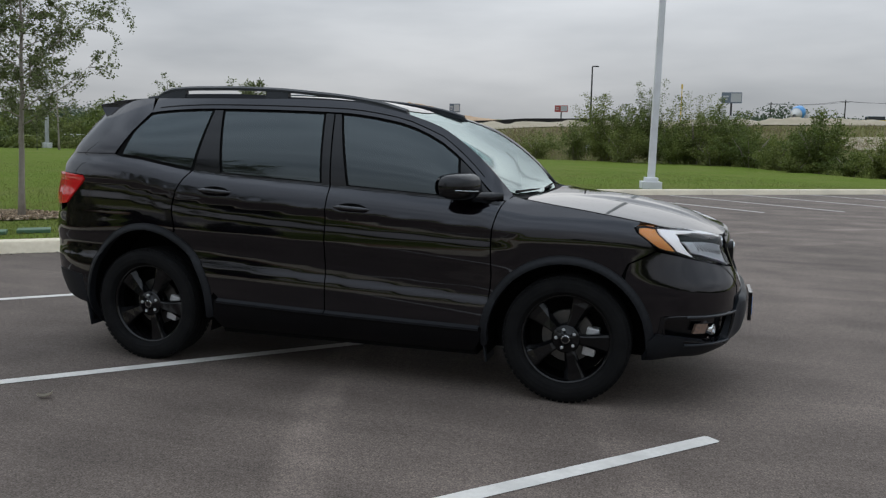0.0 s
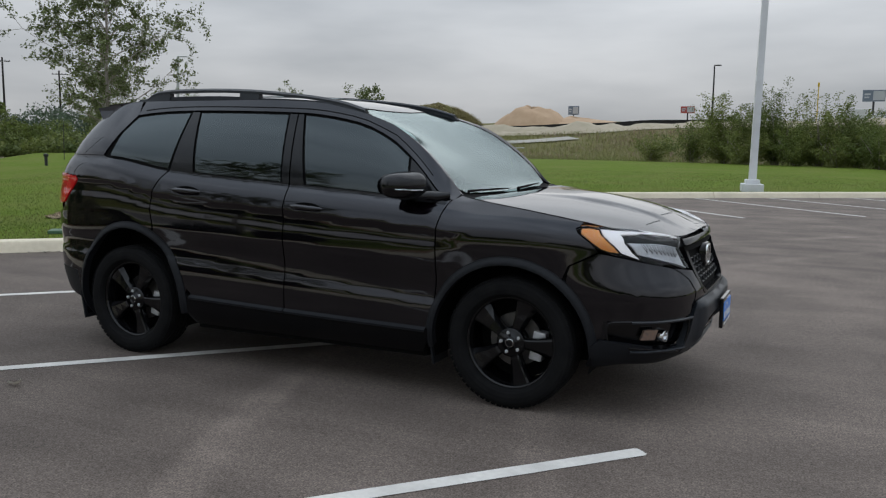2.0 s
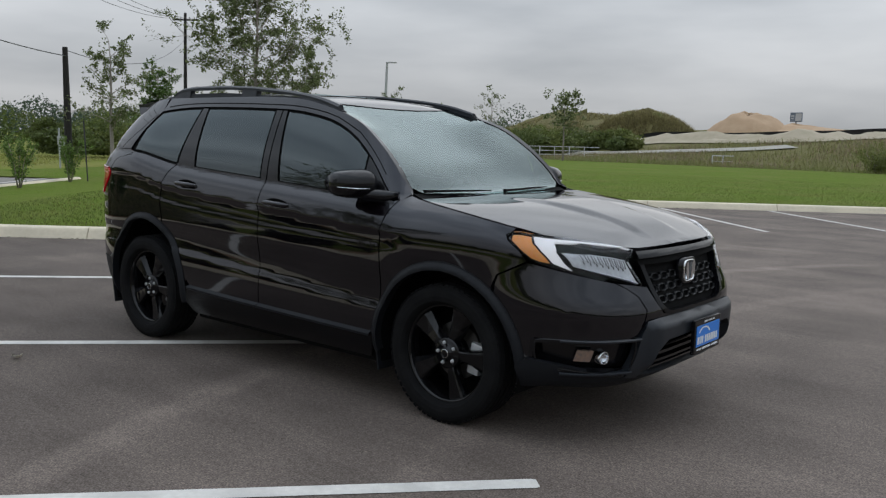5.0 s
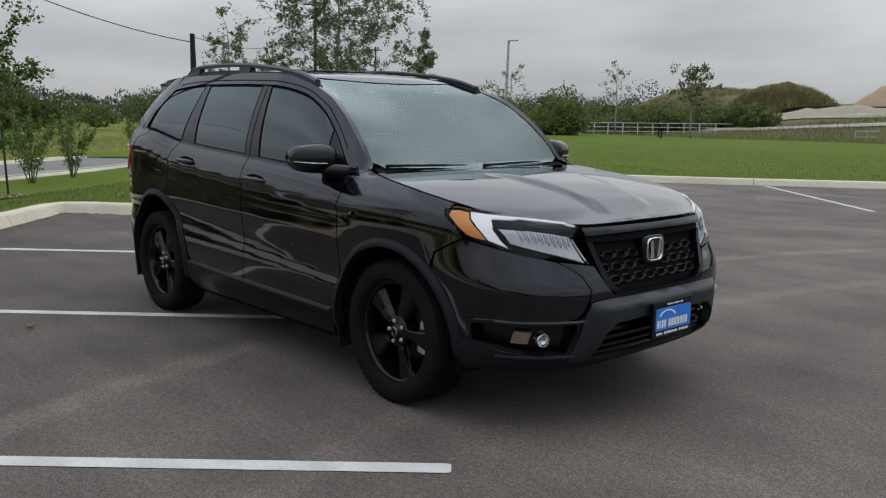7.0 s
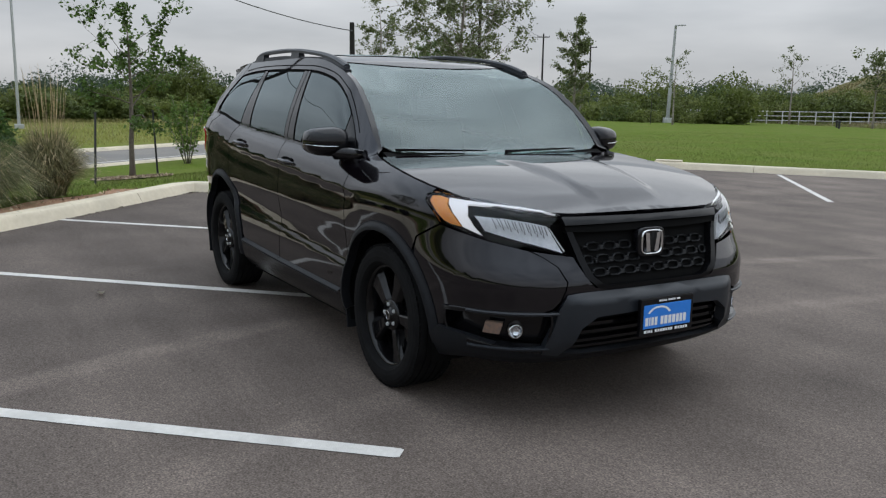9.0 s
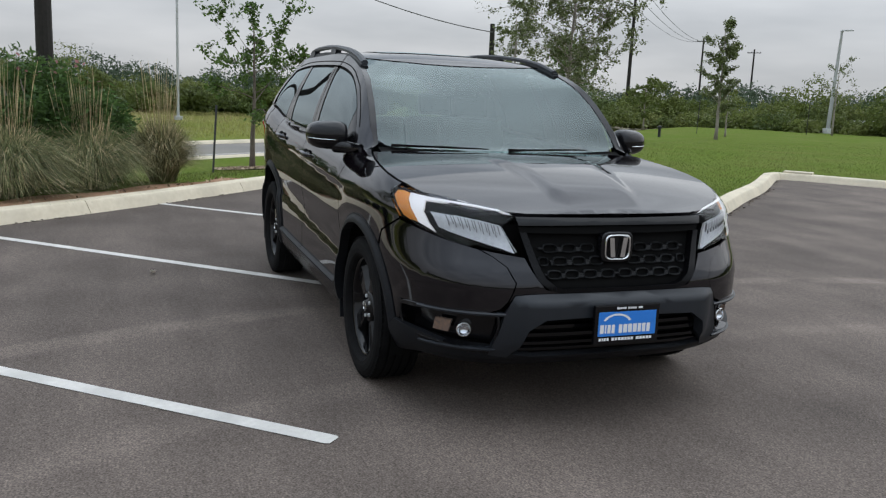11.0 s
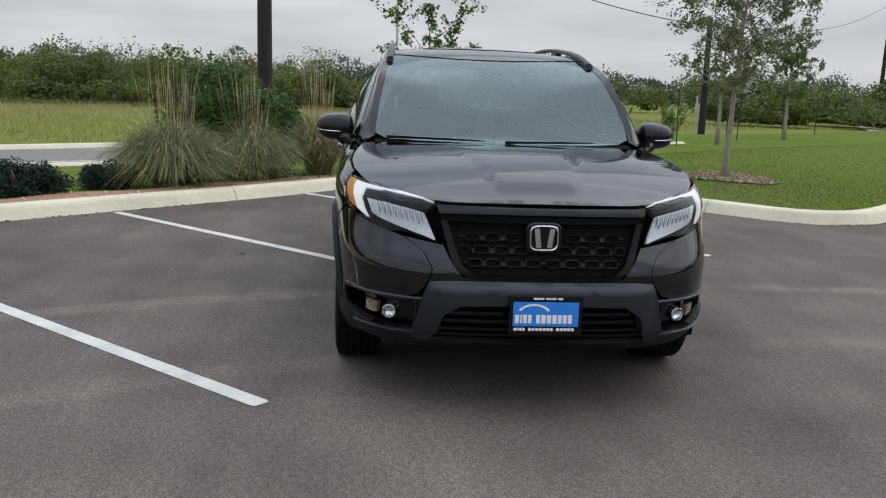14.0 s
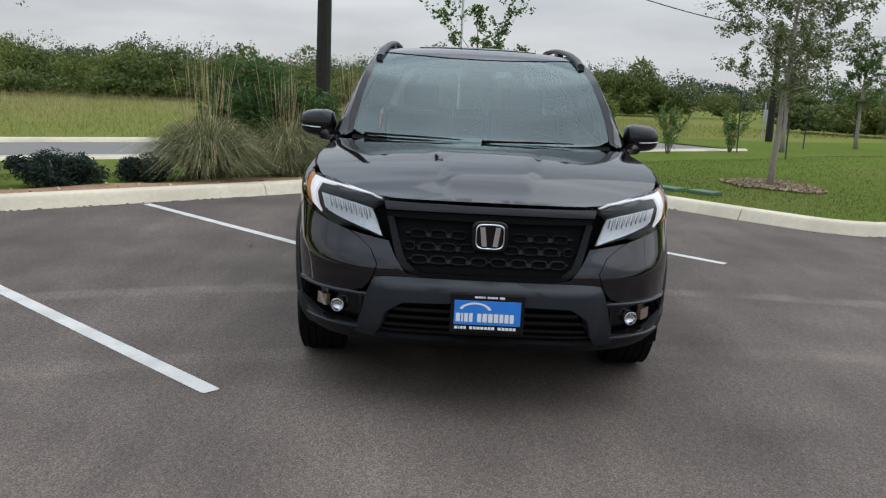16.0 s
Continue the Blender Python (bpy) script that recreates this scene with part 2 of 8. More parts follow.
    l.new(mix.outputs[2], p.inputs["Base Color"])
    b = n.new("ShaderNodeBump")
    b.inputs["Strength"].default_value, b.inputs["Distance"].default_value = 0.4, 0.01
    l.new(g1.outputs["Fac"], b.inputs["Height"])
    l.new(b.outputs[0], p.inputs["Normal"])
    return m


M_ASPHALT = asphalt()
M_ROAD = material("road_concrete", (0.170, 0.153, 0.135), 0.9, second=(0.215, 0.196, 0.172), scale=20, bump=0.15, patch=(0.13, 0.125, 0.12), patch_scale=0.3)
M_KERB = material("kerb_concrete", (0.60, 0.525, 0.395), 0.9, second=(0.70, 0.625, 0.49), scale=16, spec=0.2, bump=0.2, bump_scale=90, patch=(0.46, 0.41, 0.32), patch_scale=1.3)
M_PAINTLINE = material("line_paint", (0.55, 0.525, 0.49), 0.75, second=(0.66, 0.635, 0.595), scale=35, bump=0.25, bump_scale=160, patch=(0.40, 0.385, 0.36), patch_scale=4.0, patch_amount=0.5)
M_LAWN = material("mown_lawn", (0.082, 0.125, 0.016), 0.9, second=(0.126, 0.172, 0.029), scale=7, amount=0.75, bump=0.9, bump_scale=70,
                  patch=(0.145, 0.155, 0.045), patch_scale=0.35, patch_amount=0.55, detail=9, spec=0.03)
M_MOUND = material("overgrown_earth", (0.13, 0.122, 0.055), 0.95, second=(0.18, 0.155, 0.085), scale=1.2, amount=0.8, bump=0.8, bump_scale=8, patch=(0.10, 0.105, 0.035), patch_scale=0.3, patch_amount=0.8, spec=0.03)
M_MEADOW = material("dry_meadow", (0.125, 0.145, 0.030), 0.95, second=(0.20, 0.190, 0.062), scale=3.0, amount=0.7, bump=0.8, bump_scale=12,
                    patch=(0.13, 0.165, 0.03), patch_scale=0.09, patch_amount=0.8, detail=9, spec=0.03)
M_SOIL = material("reddish_mulch", (0.26, 0.145, 0.09), 0.95, second=(0.42, 0.27, 0.18), scale=35, bump=0.8, bump_scale=60, spec=0.05)
M_LITTER = material("leaf_litter", (0.20, 0.15, 0.105), 0.95, second=(0.33, 0.27, 0.20), scale=26, bump=0.8, bump_scale=60, spec=0.05, patch=(0.09, 0.11, 0.03), patch_scale=2.5, patch_amount=0.7)
M_SAND = material("heaped_sand", (0.36, 0.24, 0.145), 0.95, second=(0.44, 0.31, 0.20), scale=1.2, bump=0.5, bump_scale=5)
M_BANK = material("pale_bare_earth", (0.38, 0.32, 0.24), 0.95, second=(0.28, 0.25, 0.17), scale=1.2, bump=0.4, bump_scale=6)


def leaf_material(name, base, spread=0.4, shine=0.5, patch=None, patch_scale=0.3):
    """Leaf: a share of the light passes through, each leaf differs a little, and whole patches take another colour."""
    m = bpy.data.materials.new(name)
    t, n, l = nodes_of(m)
    p, thin, mix = n.new("ShaderNodeBsdfPrincipled"), n.new("ShaderNodeBsdfTranslucent"), n.new("ShaderNodeMixShader")
    p.inputs["Roughness"].default_value, p.inputs["Specular IOR Level"].default_value = shine, 0.25
    geo, mr, hv = n.new("ShaderNodeNewGeometry"), n.new("ShaderNodeMapRange"), n.new("ShaderNodeHueSaturation")
    mr.inputs["To Min"].default_value, mr.inputs["To Max"].default_value = 1 - spread, 1 + spread
    hv.inputs["Color"].default_value = tuple(base) + (1,)
    l.new(geo.outputs["Random Per Island"], mr.inputs["Value"])
    l.new(mr.outputs[0], hv.inputs["Value"])
    if patch is not None:
        where, g, r, mx = n.new("ShaderNodeTexCoord"), n.new("ShaderNodeTexNoise"), n.new("ShaderNodeMapRange"), n.new("ShaderNodeMix")
        g.inputs["Scale"].default_value, g.inputs["Detail"].default_value = patch_scale, 4.0
        r.inputs["From Min"].default_value, r.inputs["From Max"].default_value = 0.40, 0.64
        mx.data_type = "RGBA"
        mx.inputs[6].default_value, mx.inputs[7].default_value = tuple(base) + (1,), tuple(patch) + (1,)
        l.new(where.outputs["Object"], g.inputs["Vector"])
        l.new(g.outputs["Fac"], r.inputs["Value"])
        l.new(r.outputs[0], mx.inputs["Factor"])
        l.new(mx.outputs[2], hv.inputs["Color"])
    l.new(hv.outputs[0], p.inputs["Base Color"])
    l.new(hv.outputs[0], thin.inputs["Color"])
    mix.inputs[0].default_value = 0.42
    l.new(p.outputs[0], mix.inputs[1])
    l.new(thin.outputs[0], mix.inputs[2])
    l.new(mix.outputs[0], n.new("ShaderNodeOutputMaterial").inputs[0])
    return m


# ---- helpers for building ----
def part(name, bm, mat, parent=None, label="", smooth=False):
    """Links a bmesh as one mesh object, under a thing or a part."""
    me = bpy.data.meshes.new(name)
    bm.to_mesh(me)
    bm.free()
    me.materials.append(mat)
    if smooth:
        me.polygons.foreach_set("use_smooth", [True] * len(me.polygons))
    ob = new(name, me)
    ob.parent = parent
    if label:
        ob["label"] = label
    return ob


def thing(name, label, category, group="", at=None, kind=""):
    ob = new(name)
    if at is not None:
        ob.matrix_world = at
    return tagged(ob, label, category, group, kind)


def curve(*pts):
    """A smooth function of one number through a few points, without overshoot."""
    xs, ys = np.array([p[0] for p in pts], float), np.array([p[1] for p in pts], float)
    h, d = np.diff(xs), np.diff(ys) / np.diff(xs)
    m = np.zeros(len(xs))
    m[0], m[-1] = d[0], d[-1]
    for i in range(1, len(xs) - 1):
        if d[i - 1] * d[i] > 0:
            a, b = 2 * h[i] + h[i - 1], h[i] + 2 * h[i - 1]
            m[i] = (a + b) / (a / d[i - 1] + b / d[i])

    def f(x):
        x = np.clip(x, xs[0], xs[-1])
        i = np.clip(np.searchsorted(xs, x) - 1, 0, len(xs) - 2)
        t = (x - xs[i]) / h[i]
        return ((1 + 2 * t) * (1 - t) ** 2 * ys[i] + t * (1 - t) ** 2 * h[i] * m[i] + t * t * (3 - 2 * t) * ys[i + 1] + t * t * (t - 1) * h[i] * m[i + 1])
    return f


def smooth01(a, b, x):
    t = np.clip((np.asarray(x, float) - a) / (b - a), 0, 1)
    return t * t * (3 - 2 * t)


def chain(pts, step=0.3, closed=False):
    """A rounded polyline (Catmull-Rom) through points of the plan."""
    p = [Vector(q).to_2d() for q in pts]
    out = []
    for i in range(len(p) - 1):
        a, b, c, d = p[max(i - 1, 0)], p[i], p[i + 1], p[min(i + 2, len(p) - 1)]
        k = max(1, int((c - b).length / step))
        for j in range(k):
            t = j / k
            out.append(0.5 * (2 * b + (c - a) * t + (2 * a - 5 * b + 4 * c - d) * t * t + (3 * b - a - 3 * c + d) * t ** 3))
    return out + [p[-1]]


def box(bm, size, at=(0, 0, 0), turn=(0, 0, 0), bevel=0.0):
    m = pose(*at, *turn) @ Matrix.Diagonal((*size, 1))
    made = bmesh.ops.create_cube(bm, size=1, matrix=m)["verts"]
    if bevel:
        edges = list({e for v in made for e in v.link_edges})
        bmesh.ops.bevel(bm, geom=edges, offset=bevel, segments=2, affect="EDGES", profile=0.7)
    return made


def tube(bm, pts, radius, sides=8, caps=True):
    """A tube along points; radius is a number or one per point."""
    pts = [Vector(p) for p in pts]
    r = radius if hasattr(radius, "__len__") else [radius] * len(pts)
    rings = []
    for i, p in enumerate(pts):
        d = (pts[min(i + 1, len(pts) - 1)] - pts[max(i - 1, 0)]).normalized()
        u = d.cross(Vector((0, 0, 1)) if abs(d.z) < 0.9 else Vector((1, 0, 0))).normalized()
        w = d.cross(u)
        rings.append([bm.verts.new(p + r[i] * (u * math.cos(a) + w * math.sin(a))) for a in [2 * math.pi * k / sides for k in range(sides)]])
    for a, b in zip(rings, rings[1:]):
        for k in range(sides):
            bm.faces.new((a[k], a[(k + 1) % sides], b[(k + 1) % sides], b[k]))
    if caps:
        bm.faces.new(rings[0])
        bm.faces.new(rings[-1][::-1])


def flat(outline, z, cut=0.0, bound=60.0):
    """A level sheet inside an outline, cut into a grid near the car so that it can follow the lie of the land."""
    bm = bmesh.new()
    bm.faces.new([bm.verts.new((p[0], p[1], z)) for p in outline])
    bm.normal_update()
    bmesh.ops.triangulate(bm, faces=bm.faces[:])
    if cut:
        for axis in (0, 1):
            for k in np.arange(-bound, bound + cut, cut):
                co, no = [0, 0, 0], [0, 0, 0]
                co[axis], no[axis] = k, 1
                bmesh.ops.bisect_plane(bm, geom=bm.verts[:] + bm.edges[:] + bm.faces[:], plane_co=co, plane_no=no)
    bmesh.ops.recalc_face_normals(bm, faces=bm.faces[:])
    if bm.faces and sum(f.normal.z for f in bm.faces) < 0:
        bmesh.ops.reverse_faces(bm, faces=bm.faces[:])
    return bm


# ---- the lie of the land ----
LINE = radians(46.0)                      # the direction of the parking lines near the car
U, V = Vector((math.cos(LINE), math.sin(LINE))), Vector((-math.sin(LINE), math.cos(LINE)))
KERB = chain([(24, -31.9), (12, -19.6), (2, -9.45), (-2.67, -4.78), (-5.31, -2.12), (-7.7, 0.0), (-8.25, 0.5), (-8.35, 0.62), (-8.2, 0.8), (-7.5, 1.36), (-5.7, 2.92),
              (-4.5, 3.98), (-4.02, 4.5), (-3.88, 5.1), (-4.2, 5.85), (-5.66, 7.45), (-7.4, 9.4), (-9.5, 11.5), (-9.75, 11.85), (-9.4, 12.2), (-7.6, 13.3), (-4.7, 15.2),
              (-2, 17.2), (1, 19.35), (4, 21.4), (7.5, 23.8), (20, 32.3), (45, 49)], 0.25)
ROAD_A, ROAD_DIR, ROAD_Z = Vector((-15.3, -1.0)), Vector((-0.635, 0.772)), -0.22


def lawn_height(x, y):
    """Mown ground behind the kerb: level beside it, falling a little to the road."""
    return 0.12 - 0.31 * smooth01(-9.2, -16.0, x + 0.8 * (y - 2)) * smooth01(40, 20, y)


def land_height(x, y):
    """The wider country: level to the west, a bank and a plateau to the north."""
    share = smooth01(-0.75, -0.35, x / max(y, 1.0)) if y > 0 else 0.0
    rise = 4.2 * smooth01(58, 108, y) + 1.6 * smooth01(110, 260, y)
    return -0.26 - 0.14 * smooth01(-10, -16, x) * smooth01(60, 40, y) + share * rise + 0.10 * noise.noise(Vector((x * 0.05, y * 0.05, 0)))


def behind_kerb(away):
    """The kerb's line moved back from the lot."""
    out = []
    for i, p in enumerate(KERB):
        d = (KERB[min(i + 1, len(KERB) - 1)] - KERB[max(i - 1, 0)]).normalized()
        out.append(p + Vector((-d.y, d.x)) * away)
    return out


def build_ground():
    lot = KERB + [Vector((70, 49)), Vector((70, -45)), Vector((24, -45))]
    part("parking_lot", flat(lot, 0.0), M_ASPHALT)
    tagged(bpy.data.objects["parking_lot"], "dark grey asphalt parking lot with faint tyre tracks", "asphalt", kind="structure")
    # lawn between the lot, the road and the scrub
    side = Vector((-0.772, -0.635))
    near = [ROAD_A + ROAD_DIR * d + side * o for d, o in ((92, 2), (40, 2), (24, 4), (18, 6.5), (15.8, 6.5), (15.6, 0), (10, 0), (0, 0), (-10, 0), (-20, 0), (-42, 0))]
    edge = [Vector(p) for p in ((45, 56), (24, 40), (14, 32.5), (9, 34), (6, 42), (3, 49), (-6, 52.5), (-24, 54), (-40, 57), (-60, 62))]
    bm = flat(behind_kerb(0.24) + edge + near, 0.0, 1.5, 62)
    for v in bm.verts:
        v.co.z = lawn_height(v.co.x, v.co.y) + 0.03 * noise.noise(v.co * 0.3)
    lawn = part("lawn", bm, M_LAWN, smooth=True)
    tagged(lawn, "mown green lawn with paler patches behind the kerb", "lawn", kind="structure")
    # open country to the horizon
    bm = bmesh.new()
    rings = [0, 6, 12, 20, 30, 40, 50, 56, 61, 66, 71, 76, 81, 86, 91, 96, 101, 107, 115, 130, 160, 200, 260, 350, 500, 900, 2500]
    prev = None
    for r in rings:
        row = [bm.verts.new((r * math.cos(a) - 5, r * math.sin(a), 0)) for a in [2 * math.pi * k / 180 for k in range(180)]] if r else [bm.verts.new((-5, 0, 0))]
        if prev is not None:
            for k in range(180):
                k2 = (k + 1) % 180
                bm.faces.new((prev[0], row[k], row[k2]) if len(prev) == 1 else (prev[k], row[k], row[k2], prev[k2]))
        prev = row
    for v in bm.verts:
        v.co.z = land_height(v.co.x, v.co.y)
        if -46 < v.co.y < 48 and v.co.x > -9:
            v.co.z = -0.3
    country = part("ground", bm, M_MEADOW, smooth=True)
    country.data.materials.append(M_MOUND)
    for f in country.data.polygons:
        if f.center.y > 53 and abs(f.center.x + 5) < 75 and f.center.y < 190:
            f.material_index = 1
    tagged(country, "rough meadow of green and straw-coloured grass", "meadow", kind="structure")
    # public road
    bm = bmesh.new()
    lo, hi = ROAD_A + ROAD_DIR * -60, ROAD_A + ROAD_DIR * 15.5
    w = Vector((-0.772, -0.635))
    ring = [lo, hi, hi + w * 4.4, lo + w * 4.4]
    bm.faces.new([bm.verts.new((p.x, p.y, ROAD_Z)) for p in ring])
    bmesh.ops.recalc_face_normals(bm, faces=bm.faces[:])
    road = part("road", bm, M_ROAD)
    tagged(road, "grey two-lane road that ends beyond the lawn", "road", kind="structure")
    bm = bmesh.new()
    ring = [lo + w * 1.1, hi + w * 1.1, hi + w * 1.22, lo + w * 1.22]
    bm.faces.new([bm.verts.new((p.x, p.y, ROAD_Z + 0.004)) for p in ring])
    bmesh.ops.recalc_face_normals(bm, faces=bm.faces[:])
    tagged(part("road_line", bm, M_PAINTLINE), "white line along the road", "road line", kind="structure")
    for k, off in enumerate((-0.12, 4.52)):
        sweep_kerb("road_kerb", [p + w * off for p in (lo, lo.lerp(hi, 0.5), hi)], M_KERB, 0.1 if k else 0.09, 0.2,
                   "low pale concrete kerb along the road", ROAD_Z)


def sweep_kerb(name, pts, mat, high, wide, label, base=0.0, joint=0.0):
    """A kerb with a battered face, a rounded nose and a flat top, along a polyline; the lot lies to its left."""
    side = [(0.02, base - 0.12), (0.0, base), (-0.06, base + high * 0.72), (-0.08, base + high * 0.9), (-0.105, base + high * 0.98), (-0.14, base + high), (-wide, base + high), (-wide - 0.02, base - 0.12)]
    bm = bmesh.new()
    rows = []
    for i, p in enumerate(pts):
        d = (pts[min(i + 1, len(pts) - 1)] - pts[max(i - 1, 0)]).normalized()
        out = Vector((d.y, -d.x))
        rows.append([bm.verts.new((p.x + out.x * o, p.y + out.y * o, z)) for o, z in side])
    for a, b in zip(rows, rows[1:]):
        for k in range(len(side) - 1):
            bm.faces.new((a[k], b[k], b[k + 1], a[k + 1]))
    for row in (rows[0], rows[-1]):
        bm.faces.new(row)
    bmesh.ops.recalc_face_normals(bm, faces=bm.faces[:])
    return tagged(part(name, bm, mat, smooth=False), label, "kerb", kind="structure")


def build_kerb():
    """The lot's kerb, cast in lengths of about three metres with open joints between them."""
    run, start, total = [], 0, 0.0
    pieces = []
    for i in range(1, len(KERB)):
        total += (KERB[i] - KERB[i - 1]).length
        if total > 3.05 or i == len(KERB) - 1:
            pieces.append(KERB[start:i + 1])
            start, total = i, 0.0
    for pts in pieces:
        a, b = (pts[1] - pts[0]).normalized(), (pts[-1] - pts[-2]).normalized()
        pts = [pts[0] + a * 0.006] + pts[1:-1] + [pts[-1] - b * 0.006]
        sweep_kerb("kerb", pts, M_KERB, 0.15, 0.27, "pale cream concrete kerb at the lot's edge")


def stripe(a, b, wide=0.10):
    """A painted line with slightly worn, uneven edges."""
    a, b = Vector(a), Vector(b)
    d = (b - a).normalized()
    s = Vector((-d.y, d.x))
    bm = bmesh.new()
    k = max(2, int((b - a).length / 0.12))
    rows = []
    ends = 0.02 / (b - a).length                              # the ends are slightly rounded
    for q in [0.0, ends] + [i / k for i in range(1, k)] + [1 - ends, 1.0]:
        p = a.lerp(b, q)
        broad = wide * (0.78 if q in (0.0, 1.0) else 1.0)
        e1, e2 = 0.003 * noise.noise((p.x * 9, p.y * 9, 1)), 0.003 * noise.noise((p.x * 9, p.y * 9, 7))
        rows.append([bm.verts.new((*(p + s * (broad / 2 + e1)), 0.004)), bm.verts.new((*(p - s * (broad / 2 + e2)), 0.004))])
    for r, q in zip(rows, rows[1:]):
        bm.faces.new((r[0], r[1], q[1], q[0]))
    bmesh.ops.recalc_face_normals(bm, faces=bm.faces[:])
    ob = part("parking_line", bm, M_PAINTLINE)
    return tagged(ob, "white painted parking line on the asphalt", "parking line", "parking lines", "structure")


build_ground()
build_kerb()
for tip, bearing in (((2.25, -1.29), 47.4), ((0.36, 0.60), 46.0), ((-1.70, 2.50), 45.0)):
    t2 = Vector(tip)
    stripe(t2, t2 - Vector((math.cos(radians(bearing)), math.sin(radians(bearing)))) * 5.85)
FAR_K = [Vector(p) for p in ((-7.3, 13.25), (-5.05, 15.1), (-2.75, 16.5), (-0.55, 18.2), (1.27, 19.4), (3.18, 20.93), (5.04, 22.44), (7.1, 23.9), (9.2, 25.3))]
for p in FAR_K:
    stripe(p, p + Vector((0.72, -0.69)) * 5.6)


# ---- the car: its body as a few smooth surfaces, on which each panel is cut out ----


def nose_pow(z):
    """Squareness of the nose in plan: fuller at the bumper than at the lamps."""
    return 3.25 + 0.45 * smooth01(0.95, 0.68, z)


w_door = curve((0.20, 0.84), (0.27, 0.915), (0.36, 0.958), (0.44, 0.969), (0.54, 0.970), (0.61, 0.967), (0.655, 0.955), (0.70, 0.954), (0.80, 0.968), (0.87, 0.977), (0.93, 0.9765), (0.985, 0.972), (1.03, 0.973), (1.062, 0.984), (1.075, 0.986), (1.085, 0.983), (1.16, 0.955), (1.215, 0.915))
w_nose = curve((0.20, 0.84), (0.30, 0.92), (0.40, 0.955), (0.60, 0.970), (0.80, 0.980), (0.95, 0.987), (1.01, 0.982), (1.06, 0.958), (1.11, 0.918), (1.15, 0.875), (1.19, 0.82))
x_nose = curve((0.22, 2.12), (0.29, 2.25), (0.34, 2.335), (0.42, 2.372), (0.55, 2.385), (0.67, 2.383), (0.71, 2.372), (0.79, 2.342), (0.88, 2.315), (0.95, 2.30), (0.985, 2.275), (1.02, 2.22), (1.07, 2.16), (1.15, 2.09), (1.2, 2.04))
x_tail = curve((0.25, -2.25), (0.42, -2.37), (0.55, -2.42), (0.80, -2.44), (1.0, -2.42), (1.2, -2.37), (1.4, -2.27), (1.6, -2.14), (1.76, -2.02))
z_belt = curve((-2.2, 1.375), (-1.6, 1.36), (-1.06, 1.28), (-0.1, 1.215), (0.55, 1.175), (1.05, 1.14))
z_rail = curve((-2.15, 1.705), (-1.5, 1.755), (-0.5, 1.757), (-0.05, 1.742), (0.25, 1.69), (0.55, 1.602), (0.75, 1.482), (0.92, 1.335), (1.05, 1.195), (1.2, 1.168), (1.5, 1.128), (1.8, 1.078), (2.05, 1.022), (2.2, 0.988), (2.28, 0.985))
y_rail = curve((-2.15, 0.64), (-1.5, 0.675), (-0.5, 0.695), (0.0, 0.70), (0.5, 0.735), (1.05, 0.815))
z_mid = curve((-2.15, 1.72), (-1.9, 1.765), (-1.3, 1.80), (-0.6, 1.805), (-0.2, 1.785), (0.08, 1.742), (0.2, 1.70), (0.45, 1.575), (0.8, 1.375), (1.13, 1.185), (1.22, 1.185), (1.5, 1.17), (1.8, 1.128), (2.05, 1.068), (2.2, 1.012), (2.28, 0.985))


def nose_cut(x, z):
    q = np.clip((np.asarray(x, float) - 1.2) / (x_nose(z) - 1.2), 0, 0.9999)
    r = np.clip((-1.4 - np.asarray(x, float)) / (-1.4 - x_tail(z)), 0, 0.9999)
    n = nose_pow(z)
    return (1 - q ** n) ** (1 / n) * (1 - r ** 3.4) ** (1 / 3.4)


def half_width(x, z):
    """Half the body's width at a place along it and a height."""
    x, z = np.asarray(x, float), np.asarray(z, float)
    zb, zr = z_belt(x), z_rail(x)
    zc = z + 0.06 * np.clip(x, -1.0, 1.0) * smooth01(0.38, 0.5, z) * smooth01(0.95, 0.78, z)   # the lower crease falls forward
    low = w_door(np.minimum(zc - (zb - 1.215) * smooth01(0.82, 1.0, z), 1.215))
    g = np.clip((z - zb) / np.maximum(zr - zb, 0.02), 0, 1.2)
    door = np.where(z < zb, low, 0.915 + (y_rail(x) - 0.915) * g ** 1.42)
    k = smooth01(0.88, 1.2, x)
    return (door * (1 - k) + w_nose(z) * k) * nose_cut(x, z)


def on_side(x, z):
    return np.stack([x, -half_width(x, z), z], -1)


def on_nose(th, z):
    """The front wrapped round: th runs from the nose's middle (0) to the right flank (1)."""
    a = np.asarray(th, float) * math.pi / 2
    n = nose_pow(z)
    s, c = np.sign(a) * np.sin(np.abs(a)) ** (2 / n), np.maximum(np.cos(a), 1e-6) ** (2 / n)
    return np.stack([1.2 + (x_nose(z) - 1.2) * c, -w_nose(z) * s, z], -1)


def by_y(y, z):
    """Nose coordinates of a point known by its distance from the middle."""
    return (math.copysign(math.asin(min(1, (abs(y) / float(w_nose(z))) ** (float(nose_pow(z)) / 2))) * 2 / math.pi, y), z)


def by_x(x, z):
    """Nose coordinates of a point known by its place along the car."""
    return (math.acos(min(1, ((x - 1.2) / (float(x_nose(z)) - 1.2)) ** (float(nose_pow(z)) / 2))) * 2 / math.pi, z)


def rail_y(x):
    x = np.asarray(x, float)
    k = smooth01(0.95, 1.12, x)
    return y_rail(x) * (1 - k) + half_width(np.maximum(x, 1.0), z_rail(x)) * k


